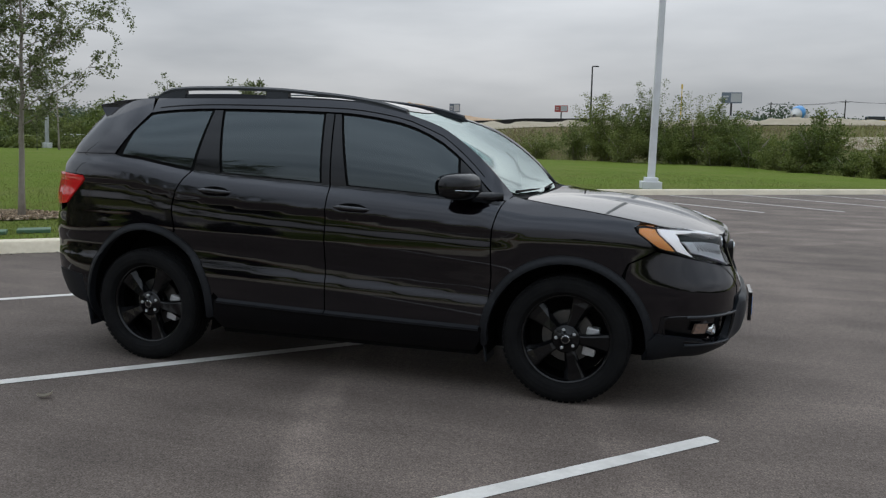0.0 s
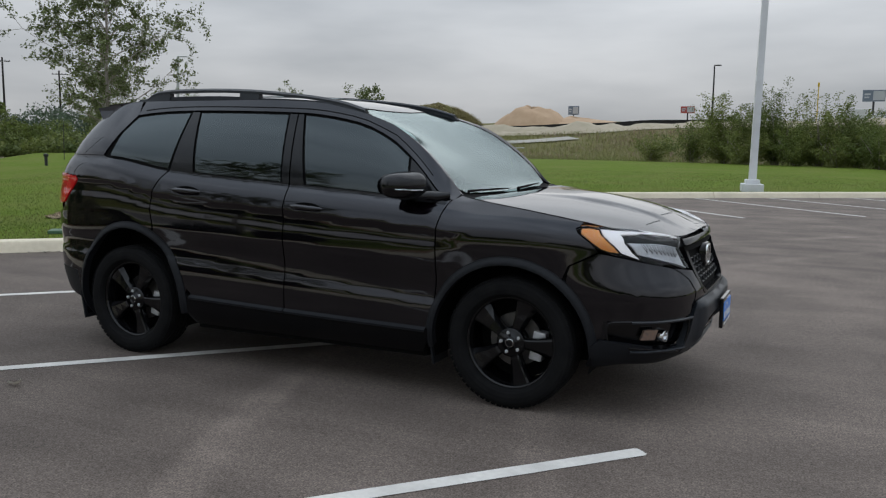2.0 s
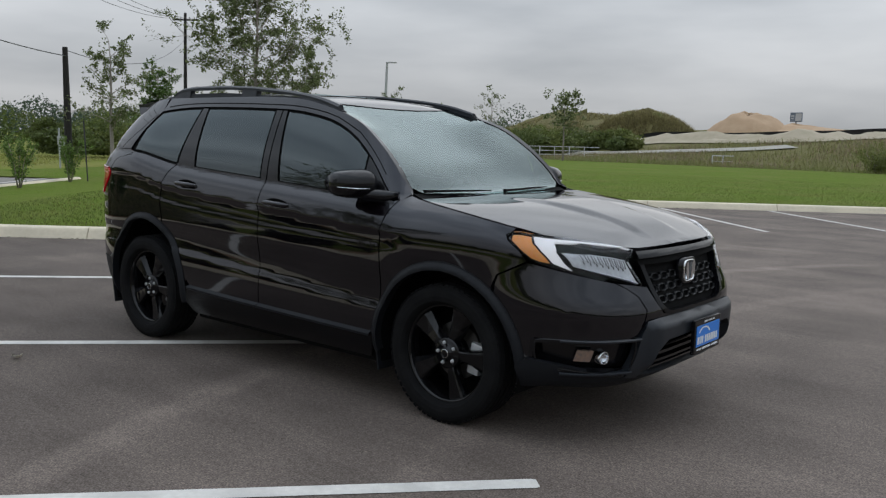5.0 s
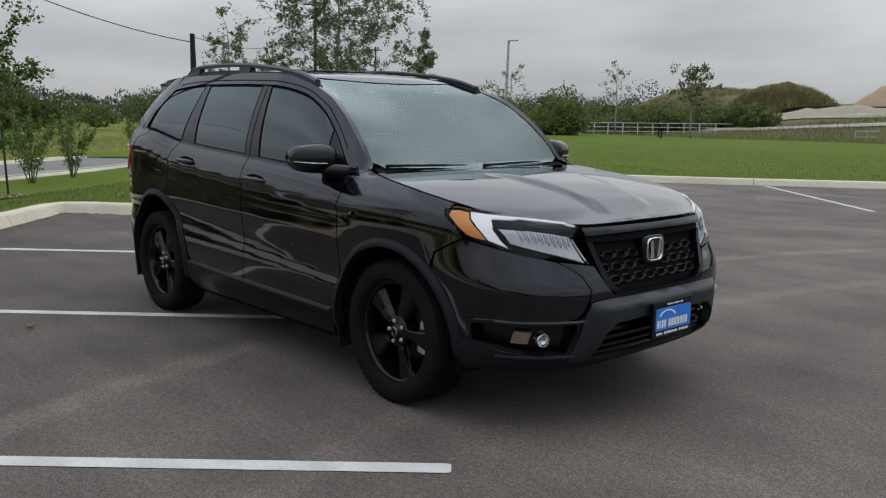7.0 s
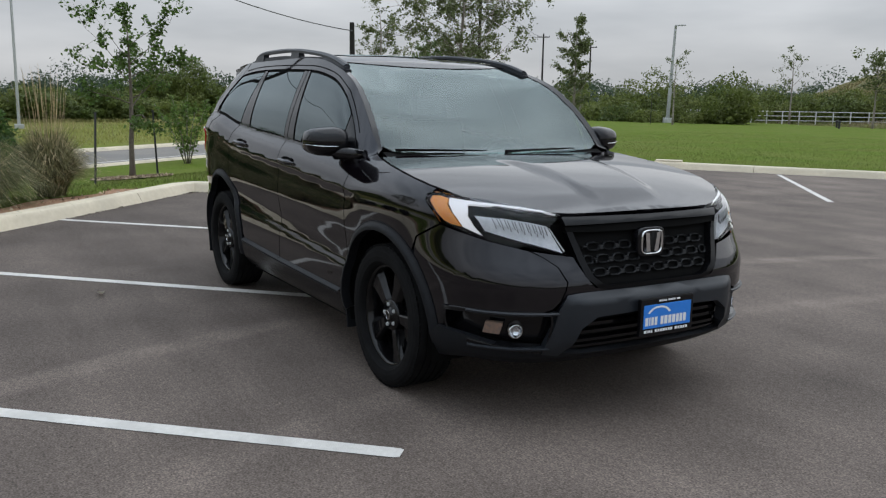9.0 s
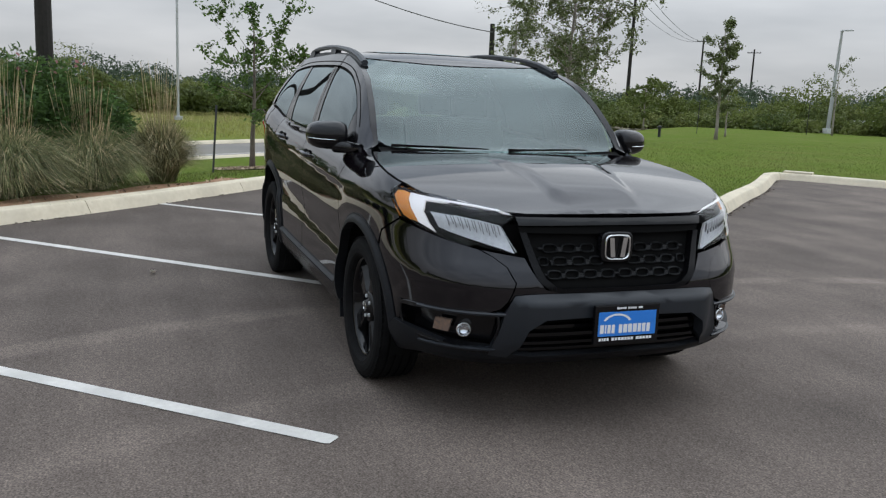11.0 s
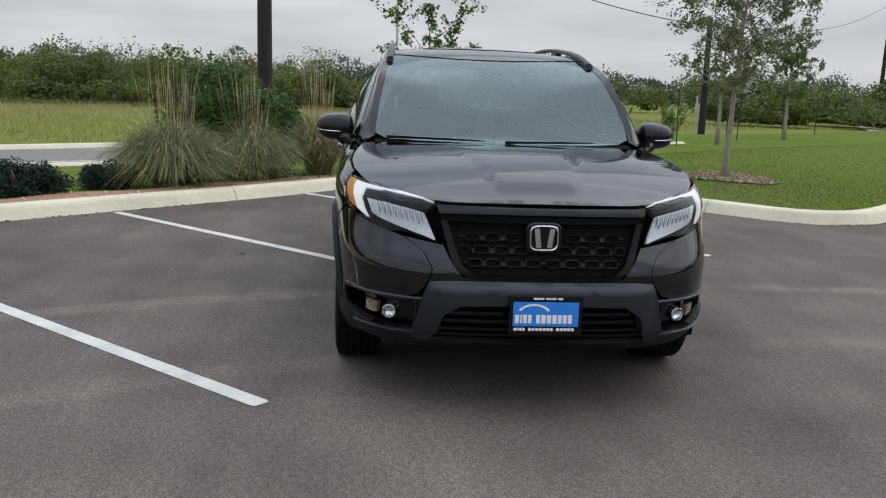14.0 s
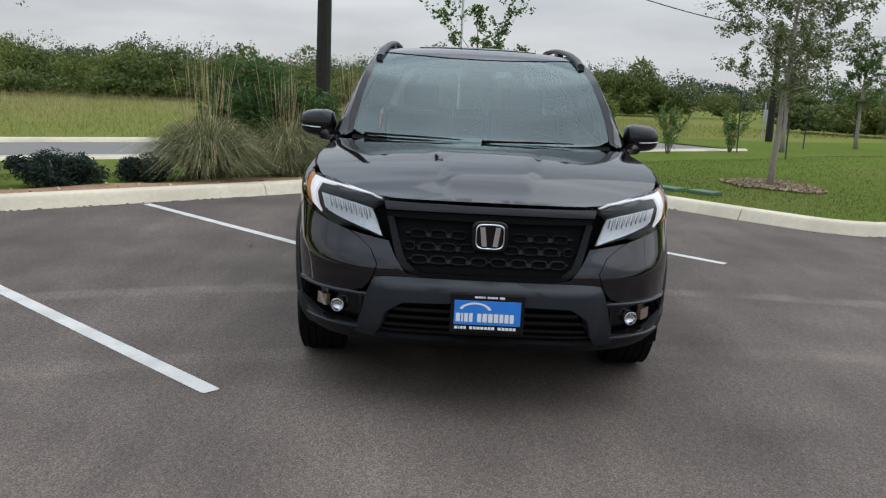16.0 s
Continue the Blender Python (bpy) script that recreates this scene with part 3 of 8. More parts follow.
def on_top(x, y):
    """Bonnet, windscreen and roof: a crown between the two rails, with two low ridges along the bonnet."""
    x, y = np.asarray(x, float), np.asarray(y, float)
    zm, zr = z_mid(x), z_rail(x)
    q = np.clip(np.abs(y) / np.maximum(rail_y(x), 0.05), 0, 1.1)
    z = zm - (zm - zr) * q ** 2.3
    line = 0.30 - 0.13 * np.clip((x - 1.15) / 1.0, 0, 1)
    ridge = 0.017 * smooth01(line + 0.075, line - 0.012, np.abs(y)) * smooth01(1.25, 1.7, x) * smooth01(2.25, 2.0, x)
    return np.stack([x, y, z + ridge], -1)


def panel(name, outlines, where, mat, parent, cell=0.045, lift=0.0, thick=0.012, label="", mirror=False, jut=None, inward=False):
    """Cuts outlines out of one of the surfaces as a pressed panel with turned-in edges. jut adds local relief along the normal."""
    turned = inward or where is on_nose
    sign = -1.0 if turned else 1.0
    bm = bmesh.new()
    if not isinstance(outlines[0][0], (tuple, list, Vector)):
        outlines = [outlines]
    for o in outlines:
        vs = [bm.verts.new((p[0], p[1], 0)) for p in o]
        bm.faces.new(vs)
    bm.normal_update()
    bmesh.ops.triangulate(bm, faces=bm.faces[:])
    bmesh.ops.remove_doubles(bm, verts=bm.verts[:], dist=0.0004)
    lo = [min(v.co[k] for v in bm.verts) for k in (0, 1)]
    hi = [max(v.co[k] for v in bm.verts) for k in (0, 1)]
    for k in (0, 1):
        count = int((hi[k] - lo[k]) / cell)
        for j in range(1, count + 1):
            co, no = [0, 0, 0], [0, 0, 0]
            co[k], no[k] = lo[k] + (hi[k] - lo[k]) * j / (count + 1), 1
            bmesh.ops.bisect_plane(bm, geom=bm.verts[:] + bm.edges[:] + bm.faces[:], plane_co=co, plane_no=no, dist=0.0005)
    bmesh.ops.dissolve_degenerate(bm, edges=bm.edges[:], dist=0.0003)
    bm.normal_update()
    for f in bm.faces:
        if (f.normal.z < 0) != turned:
            f.normal_flip()
    bm.verts.index_update()
    uv = np.array([v.co[:2] for v in bm.verts])
    e = 1e-3
    a, b = uv[:, 0], uv[:, 1]

    def place(a, b):
        return where(a, b)
    pu, pv = place(a + e, b) - place(a - e, b), place(a, b + e) - place(a, b - e)
    nrm = np.cross(pu, pv) * sign
    nrm /= np.maximum(np.linalg.norm(nrm, axis=1), 1e-12)[:, None]
    pts = place(a, b)
    if jut is not None:
        def raised(a, b):
            q = place(a, b)
            n1 = np.cross(place(a + e, b) - place(a - e, b), place(a, b + e) - place(a, b - e)) * sign
            n1 /= np.maximum(np.linalg.norm(n1, axis=1), 1e-12)[:, None]
            return q + n1 * np.asarray(jut(a, b))[:, None]
        pts = raised(a, b)
        pu, pv = raised(a + e, b) - raised(a - e, b), raised(a, b + e) - raised(a, b - e)
        n2 = np.cross(pu, pv) * sign
        nrm = n2 / np.maximum(np.linalg.norm(n2, axis=1), 1e-12)[:, None]
    pts = pts + nrm * lift
    faces = [[v.index for v in f.verts] for f in bm.faces]
    rim = [(x.verts[0].index, x.verts[1].index, x.link_faces[0]) for x in bm.edges if len(x.link_faces) == 1]
    verts, norms = [tuple(p) for p in pts], [tuple(n) for n in nrm]
    for i, j, f in rim:
        order = [v.index for v in f.verts]
        if order[(order.index(i) + 1) % len(order)] != j:
            i, j = j, i
        k = len(verts)
        out = np.cross(pts[j] - pts[i], nrm[i])
        out = tuple(out / max(np.linalg.norm(out), 1e-9))
        verts += [tuple(pts[i]), tuple(pts[j]), tuple(pts[j] - nrm[j] * thick), tuple(pts[i] - nrm[i] * thick)]
        norms += [out] * 4
        faces.append([k, k + 3, k + 2, k + 1])
    bm.free()

    def link(verts, faces, norms):
        me = bpy.data.meshes.new(name)
        me.from_pydata(verts, [], faces)
        me.polygons.foreach_set("use_smooth", [True] * len(me.polygons))
        me.normals_split_custom_set_from_vertices(norms)
        me.materials.append(mat)
        ob = new(name, me)
        ob.parent = parent
        if label:
            ob["label"] = label
        return ob
    right = link(verts, faces, norms)
    if not mirror:
        return right
    left = link([(x, -y, z) for x, y, z in verts], [f[::-1] for f in faces], [(x, -y, z) for x, y, z in norms])
    if mirror is not True:
        left.parent = mirror
    return right, left


def arc(cx, cz, rx, rz, a0, a1, n=18):
    return [(cx + rx * math.cos(radians(a0 + (a1 - a0) * i / n)), cz + rz * math.sin(radians(a0 + (a1 - a0) * i / n))) for i in range(n + 1)]


def soft(pts, n=6):
    """An open outline rounded through its points."""
    p = [np.array(q, float) for q in pts]
    out = []
    for i in range(len(p) - 1):
        a, b, c, d = p[max(i - 1, 0)], p[i], p[i + 1], p[min(i + 2, len(p) - 1)]
        for j in range(n):
            t = j / n
            out.append(tuple(0.5 * (2 * b + (c - a) * t + (2 * a - 5 * b + 4 * c - d) * t * t + (3 * b - a - 3 * c + d) * t ** 3)))
    return out + [tuple(p[-1])]


car = thing("car", "glossy black cherry five-door SUV parked across the white lines, lights on", "car")
G = 0.004                                                    # half a shut line
FC, FR = (1.405, 0.37), 0.495                                 # front wheel arch
RC, RRX, RRZ = (-1.395, 0.37), 0.49, 0.55                     # rear wheel arch


def win_low(x):
    return z_belt(x) + 0.004


win_top = curve((-1.62, 1.36), (-1.56, 1.53), (-1.47, 1.655), (-0.95, 1.685), (-0.1, 1.668), (0.3, 1.615), (0.55, 1.525), (0.75, 1.385), (0.92, 1.225), (0.985, 1.165))
lower_edge = curve((-1.0, 0.466), (-0.1, 0.440), (0.95, 0.421))


def build_flanks():
    """Doors, wings, rear quarters and the roof's side frame, right and left."""
    span = lambda a, b, n=10: np.linspace(a, b, n)
    # front door
    o = [(-0.085 + G, float(win_low(-0.08)))] + [(-0.10 + G, 0.9), (-0.10 + G, float(lower_edge(-0.1)))]
    o += [(x, float(lower_edge(x))) for x in span(0.0, 0.90, 6)]
    o += soft([(0.935, 0.52), (0.96, 0.72), (0.955, 0.95), (0.985, 1.10), (1.015, 1.165)], 4)
    o += [(x, float(win_low(x))) for x in span(0.97, 0.0, 12)]
    fd = panel("front_door", o, on_side, M_PAINT, car, mirror=True, cell=0.021)
    # rear door, cut by the wheel arch
    o = [(-0.085 - G, float(win_low(-0.09))), (-0.10 - G, 0.9), (-0.10 - G, float(lower_edge(-0.1)))]
    o = o[::-1]
    o += [(x, float(win_low(x))) for x in span(-0.15, -1.0, 12)]
    o += soft([(-1.062, 1.278), (-1.12, 1.20), (-1.18, 1.05), (-1.165, 0.92)], 4)
    o += [p for p in arc(*RC, RRX, RRZ, 62, 8, 12) if p[1] < 0.885]
    o += [(-0.89, 0.50)] + [(x, float(lower_edge(x))) for x in span(-0.85, -0.2, 5)]
    rd = panel("rear_door", o[::-1], on_side, M_PAINT, car, mirror=True, cell=0.021)
    # front wing
    o = soft([(1.023, 1.165), (0.993, 1.10), (0.963, 0.95), (0.968, 0.72), (0.945, 0.54)], 4)
    o += [p for p in arc(*FC, FR, FR, 160, 52, 16)]
    o += [(1.745, 0.845), (1.895, 0.922), (1.855, 0.968), (1.785, 1.018), (1.768, 1.045), (1.79, 1.058)]
    o += [(x, float(z_rail(x)) - 0.004) for x in (1.80, 1.7, 1.6, 1.5, 1.4, 1.3, 1.2, 1.12)] + [(1.06, 1.188)]
    panel("front_wing", o, on_side, M_PAINT, car, mirror=True, cell=0.026)
    # rear quarter: below and behind its window
    low = soft([(-1.062 - 2 * G, 1.284), (-1.13, 1.20), (-1.19, 1.05), (-1.175, 0.92)], 4)
    low += [p for p in arc(*RC, RRX, RRZ, 64, 190, 18) if p[0] < -1.18]
    low += [(-1.93, 0.55), (-2.05, 0.56), (-2.22, 0.57), (-2.25, 0.8), (-2.22, 0.95), (-2.08, 1.0), (-2.06, 1.03), (-1.87, 1.20), (-1.88, 1.235), (-2.10, 1.245), (-2.16, 1.30), (-2.14, 1.375), (-1.66, 1.375)]
    low += [(x, float(z_belt(x)) - 0.002) for x in (-1.6, -1.45, -1.3, -1.15)]
    panel("rear_quarter", low, on_side, M_PAINT, car, mirror=True, cell=0.026)
    pil = [(-1.66, 1.379), (-2.14, 1.379), (-2.06, 1.52), (-1.98, 1.69), (-1.9, 1.71)]
    pil += [(x, float(z_rail(x))) for x in (-1.8, -1.65, -1.5)] + [(-1.47, 1.665), (-1.57, 1.53)]
    panel("rear_pillar", pil, on_side, M_PAINT, car, mirror=True)
    # roof side frame and front pillar
    xs = list(span(-1.47, 0.6, 24)) + [0.68, 0.75, 0.82, 0.88, 0.93, 0.98]
    o = [(x, float(win_top(x)) + 0.004) for x in xs] + [(1.03, 1.165), (1.05, 1.195)] + [(x, float(z_rail(x))) for x in xs[::-1] if x < 0.96]
    panel("roof_side_frame", o, on_side, M_PAINT, car, mirror=True, cell=0.03)
    # shut line between the door frames and the roof's side
    xs = list(span(-1.42, 0.6, 20)) + [0.68, 0.75, 0.82, 0.88]
    o = [(x, float(win_top(x)) + 0.026 + 0.008 * (x > 0.5)) for x in xs] + [(x, float(win_top(x)) + 0.032 + 0.008 * (x > 0.5)) for x in xs[::-1]]
    panel("shut_line", o, on_side, M_DARK, car, mirror=True, cell=0.06, lift=0.0015, thick=0.002)
    # windows and black pillar covers; each leans with its pillar
    def between(x0b, x0t, x1b, x1t, low=0.008, high=-0.006, side=0.0, n=9):
        return [(x, float(win_low(x)) + low) for x in span(x0b - side, x1b + side, n)] + [(x, float(win_top(x)) + high) for x in span(x1t + side, x0t - side, n)]
    q = [(x, float(win_low(x)) - 0.008) for x in span(-1.665, -1.06, 6)] + [(x, float(win_top(x)) + 0.012) for x in span(-1.00, -1.47, 6)] + [(-1.585, 1.53)]
    q2 = [(x, float(win_low(x)) + 0.014) for x in span(-1.60, -1.075, 6)] + [(x, float(win_top(x)) - 0.012) for x in span(-1.015, -1.46, 6)] + [(-1.55, 1.53)]
    pane = panel("quarter_window", q2, on_side, M_TINT, car, lift=-0.006, thick=0.004, mirror=True, label="dark tinted rear side glass")
    # full dark sheet: rim shows as seal, rest stands for the dim cabin
    panel("seal_backing", q, on_side, M_DARK, pane[0], lift=-0.013, thick=0.004, mirror=pane[1])
    for name, mat, lift, lim in (("pillar_cover", M_GLOSS, -0.003, (-1.05, -0.995, -0.862, -0.935)), ("rear_door_window", M_TINT, -0.007, (-0.85, -0.925, -0.155, -0.20)),
                                 ("pillar_cover", M_GLOSS, -0.003, (-0.145, -0.19, -0.093, -0.135)), ("pillar_cover", M_GLOSS, -0.003, (-0.083, -0.125, 0.02, -0.085)),
                                 ("front_door_window", M_TINT, -0.007, (0.03, -0.075, 0.745, 0.715)), ("mirror_sail", M_GLOSS, -0.003, (0.757, 0.727, 0.95, 0.93))):
        pane = panel(name, between(*lim, 0.014, -0.012, -0.006) if mat is M_TINT else between(*lim), on_side, mat, car, lift=lift, thick=0.005, mirror=True)
        if mat is M_TINT:
            # same dark sheet behind each door pane, in place of a shaded cabin
            panel("seal_backing", between(*lim, -0.010, 0.012, 0.010), on_side, M_DARK, pane[0], lift=-0.013, thick=0.004, mirror=pane[1])
    # dark backing behind the centre and rear door pillars
    for lim in ((-0.165, -0.21, 0.04, -0.065), (-1.07, -1.01, -0.845, -0.92)):
        panel("pillar_backing", between(*lim, 0.0, 0.0), on_side, M_DARK, car, lift=-0.022, thick=0.006, mirror=True, cell=0.06)
    # belt moulding in two lengths
    for a, b in ((-0.08, 0.99), (-1.05, -0.09)):
        o = [(x, float(z_belt(x)) - 0.004) for x in span(a, b, 14)] + [(x, float(z_belt(x)) + 0.013) for x in span(b, a, 14)]
        panel("belt_moulding", o, on_side, M_GLOSS, car, lift=0.004, thick=0.012, mirror=True)
    # cladding: wheel arch lips, sill, rear corner
    def lip(c, ro, ri):
        def f(x, z):
            d = np.sqrt(((x - c[0]) / ro[0]) ** 2 + ((z - c[1]) / ro[1]) ** 2)
            return 0.018 * smooth01(1.0, 0.93, d) + 0.004
        return f
    o = arc(*FC, 0.505, 0.505, 188, 2, 26) + [(1.895, 0.40), (1.86, 0.40)] + arc(*FC, 0.458, 0.458, 4, 186, 26)
    panel("wheel_arch_lip", o[::-1], on_side, M_CLAD, car, cell=0.016, thick=0.05, mirror=True, jut=lip(FC, (0.505, 0.505), 0.43))
    o = arc(*RC, 0.50, 0.56, 196, -4, 26) + arc(*RC, 0.456, 0.516, -4, 196, 26)
    panel("wheel_arch_lip", o[::-1], on_side, M_CLAD, car, cell=0.016, thick=0.05, mirror=True, jut=lip(RC, (0.50, 0.56), 0.43))
    o = [(-0.895, 0.34), (-0.85, 0.265), (0.86, 0.265), (0.90, 0.33), (0.915, 0.40), (0.915, 0.415)] + [(x, float(lower_edge(x)) - 0.006) for x in span(0.9, -0.88, 14)]
    panel("sill", o, on_side, M_SURROUND, car, mirror=True, cell=0.03, jut=lambda x, z: 0.010 + 0 * z)
    # bright chamfered strip along the sill's top
    for s in (-1, 1):
        for a, b in ((-0.86, -0.103), (-0.097, 0.90)):
            bm = bmesh.new()
            rows = []
            for x in span(a, b, 12):
                e = float(lower_edge(x))
                y = float(half_width(x, e))
                rows.append([bm.verts.new((x, s * (y + o), e + h)) for o, h in ((-0.004, 0.003), (0.024, -0.013), (0.022, -0.027))])
            for p, q in zip(rows, rows[1:]):
                for k in range(2):
                    bm.faces.new((p[k], q[k], q[k + 1], p[k + 1]))
            bmesh.ops.recalc_face_normals(bm, faces=bm.faces[:])
            part("sill_strip", bm, M_CLAD, car)
    o = [(-1.86, 0.34), (-2.0, 0.36), (-2.2, 0.40), (-2.24, 0.565), (-2.05, 0.555), (-1.90, 0.545)] + [p for p in arc(*RC, 0.505, 0.56, 160, 184, 5)]
    panel("rear_bumper_corner", o[::-1], on_side, M_CLAD, car, mirror=True)
    # tail lamp
    o = [(-1.885, 1.228), (-1.875, 1.205), (-2.06, 1.035), (-2.16, 1.02), (-2.25, 1.1), (-2.20, 1.24), (-2.1, 1.24)]
    panel("tail_lamp", o, on_side, M_RED, car, lift=0.008, thick=0.03, mirror=True, label="red tail lamp lens", cell=0.03)
    # dark structure behind the gaps
    body = [(-2.2, 0.45), (-1.93, 0.45)] + arc(*RC, 0.5, 0.56, 172, 8, 14) + [(-0.9, 0.3), (0.9, 0.3)] + arc(*FC, 0.5, 0.5, 172, 20, 14) + [(1.85, 0.85), (1.7, 1.05), (1.1, 1.16), (0.9, 1.15), (0, 1.19), (-1.1, 1.26), (-2.1, 1.34)]
    panel("inner_body", body, on_side, M_DARK, car, lift=-0.03, thick=0.01, mirror=True, cell=0.08)
    return fd, rd


def build_tops():
    xs = [1.14, 1.2, 1.3, 1.45, 1.6, 1.75, 1.9, 2.0, 2.1, 2.16]
    right = [(x, -float(rail_y(x)) + 0.005) for x in xs]
    front = [(float(on_nose(np.array([by_y(y, 0.985)[0]]), np.array([0.985]))[0, 0]), -y) for y in (0.44, 0.36, 0.27, 0.18, 0.09, 0.0)]
    half = [(1.16, 0.0), (1.15, -0.3), (1.12, -0.6)] + right + front
    o = half + [(x, -y) for x, y in half[1:-1][::-1]]
    panel("bonnet", o, on_top, M_PAINT, car, cell=0.045, thick=0.025)
    # roof
    xs = [-1.85, -1.7, -1.5, -1.2, -0.9, -0.6, -0.3, -0.1, 0.05]
    half = [(x, -float(rail_y(x)) + 0.002) for x in xs] + [(0.12, -0.66), (0.17, -0.45), (0.20, -0.2)]
    o = half + [(0.205, 0.0)] + [(x, -y) for x, y in half[::-1]] + [(-1.92, 0.3), (-1.92, -0.3)]
    panel("roof", o, on_top, M_PAINT, car, cell=0.06)
    # glass roof panel
    panel("sunroof", [(-0.72, -0.42), (-0.18, -0.42), (-0.12, 0), (-0.18, 0.42), (-0.72, 0.42)], on_top, M_TINT, car, lift=0.004, thick=0.004, cell=0.07)
    # windscreen and its black border
    edge = lambda off: [(0.05 + 0.02 + off, -float(rail_y(0.07)) + 0.035 + off)] + [(x, -float(rail_y(x)) + 0.035 + off) for x in (0.2, 0.35, 0.5, 0.65, 0.8, 0.92, 1.0)]
    half = [(0.21 + 0.0, -0.001), (0.205, -0.2), (0.175, -0.45), (0.125, -0.63)] + edge(0.0) + [(1.04, -0.70), (1.10, -0.4), (1.12, -0.001)]
    o = half + [(x, -y) for x, y in half[::-1]]
    panel("windscreen", o, on_top, M_WIND, car, lift=-0.004, thick=0.004, cell=0.06, label="pale green-grey windscreen glass")
    for s in (1, -1):
        strip = [(x, s * (float(rail_y(x)) - 0.001)) for x in np.linspace(0.03, 1.06, 14)] + [(x, s * (float(rail_y(x)) - 0.04)) for x in np.linspace(1.02, 0.06, 14)]
        panel("pillar_trim", strip if s < 0 else strip[::-1], on_top, M_GLOSS, car, lift=0.0, thick=0.01, cell=0.05)
    # cowl below the glass
    half = [(1.115, 0.0), (1.095, -0.4), (1.035, -0.71), (1.03, -0.77), (1.10, -0.77), (1.115, -0.6), (1.145, -0.3), (1.155, 0.0)]
    o = half + [(x, -y) for x, y in half[1:-1][::-1]]
    panel("cowl", o, on_top, M_DARK, car, lift=-0.012, thick=0.02, cell=0.06)
    # spoiler over the tailgate
    bm = bmesh.new()
    for y0, y1 in ((-0.66, 0.66),):
        n = 12
        rows = []
        for i in range(n + 1):
            y = y0 + (y1 - y0) * i / n
            z = 1.765 - 0.045 * (abs(y) / 0.66) ** 2.3
            back = -2.06 + 0.105 * (abs(y) / 0.66) ** 3
            rows.append([bm.verts.new(p) for p in ((-1.73, y, z + 0.016), (back, y, z - 0.008), (back + 0.022, y, z - 0.05), (back + 0.075, y, z - 0.085), (-1.80, y, z - 0.085))])
        for a, b in zip(rows, rows[1:]):
            for k in range(5):
                bm.faces.new((a[k], b[k], b[(k + 1) % 5], a[(k + 1) % 5]))
        bm.faces.new(rows[0]); bm.faces.new(rows[-1])
    bmesh.ops.recalc_face_normals(bm, faces=bm.faces[:])
    spoiler = part("spoiler", bm, M_PAINT, car)
    # side fins that close the spoiler down to the pillars
    for s in (-1, 1):
        bm = bmesh.new()
        fin = ((-1.735, 1.735), (-1.95, 1.714), (-1.932, 1.676), (-1.890, 1.612), (-1.80, 1.58))
        out = [bm.verts.new((x, s * (0.652 + 0.36 * (1.715 - z)), z)) for x, z in fin]
        inn = [bm.verts.new((x + 0.01, s * (0.585 + 0.36 * (1.715 - z)), z)) for x, z in fin]
        bm.faces.new(out)
        bm.faces.new(inn[::-1])
        for k in range(len(fin)):
            j = (k + 1) % len(fin)
            bm.faces.new((out[k], out[j], inn[j], inn[k]))
        bmesh.ops.bevel(bm, geom=bm.edges[:], offset=0.008, segments=2, affect="EDGES")
        bmesh.ops.recalc_face_normals(bm, faces=bm.faces[:])
        part("spoiler_fin", bm, M_PAINT, spoiler)
    # tailgate closes the rear
    def on_rear(y, z):
        w = half_width(np.full_like(np.asarray(y, float), -1.4), z)
        c = np.maximum(1 - np.clip(np.abs(y) / w, 0, 0.999) ** 3.4, 0) ** (1 / 3.4)
        return np.stack([-1.4 + (x_tail(z) + 1.4) * c, y, z], -1)
    o = [(0.74, 0.40), (0.86, 0.9), (0.80, 1.30), (-0.80, 1.30), (-0.86, 0.9), (-0.74, 0.40)]
    panel("tailgate", o, on_rear, M_PAINT, car, cell=0.09, lift=-0.01, inward=True)
    o = [(0.79, 1.285), (0.58, 1.70), (-0.58, 1.70), (-0.79, 1.285)]
    panel("rear_window", o, on_rear, M_REAR, car, cell=0.09, lift=-0.012, inward=True)


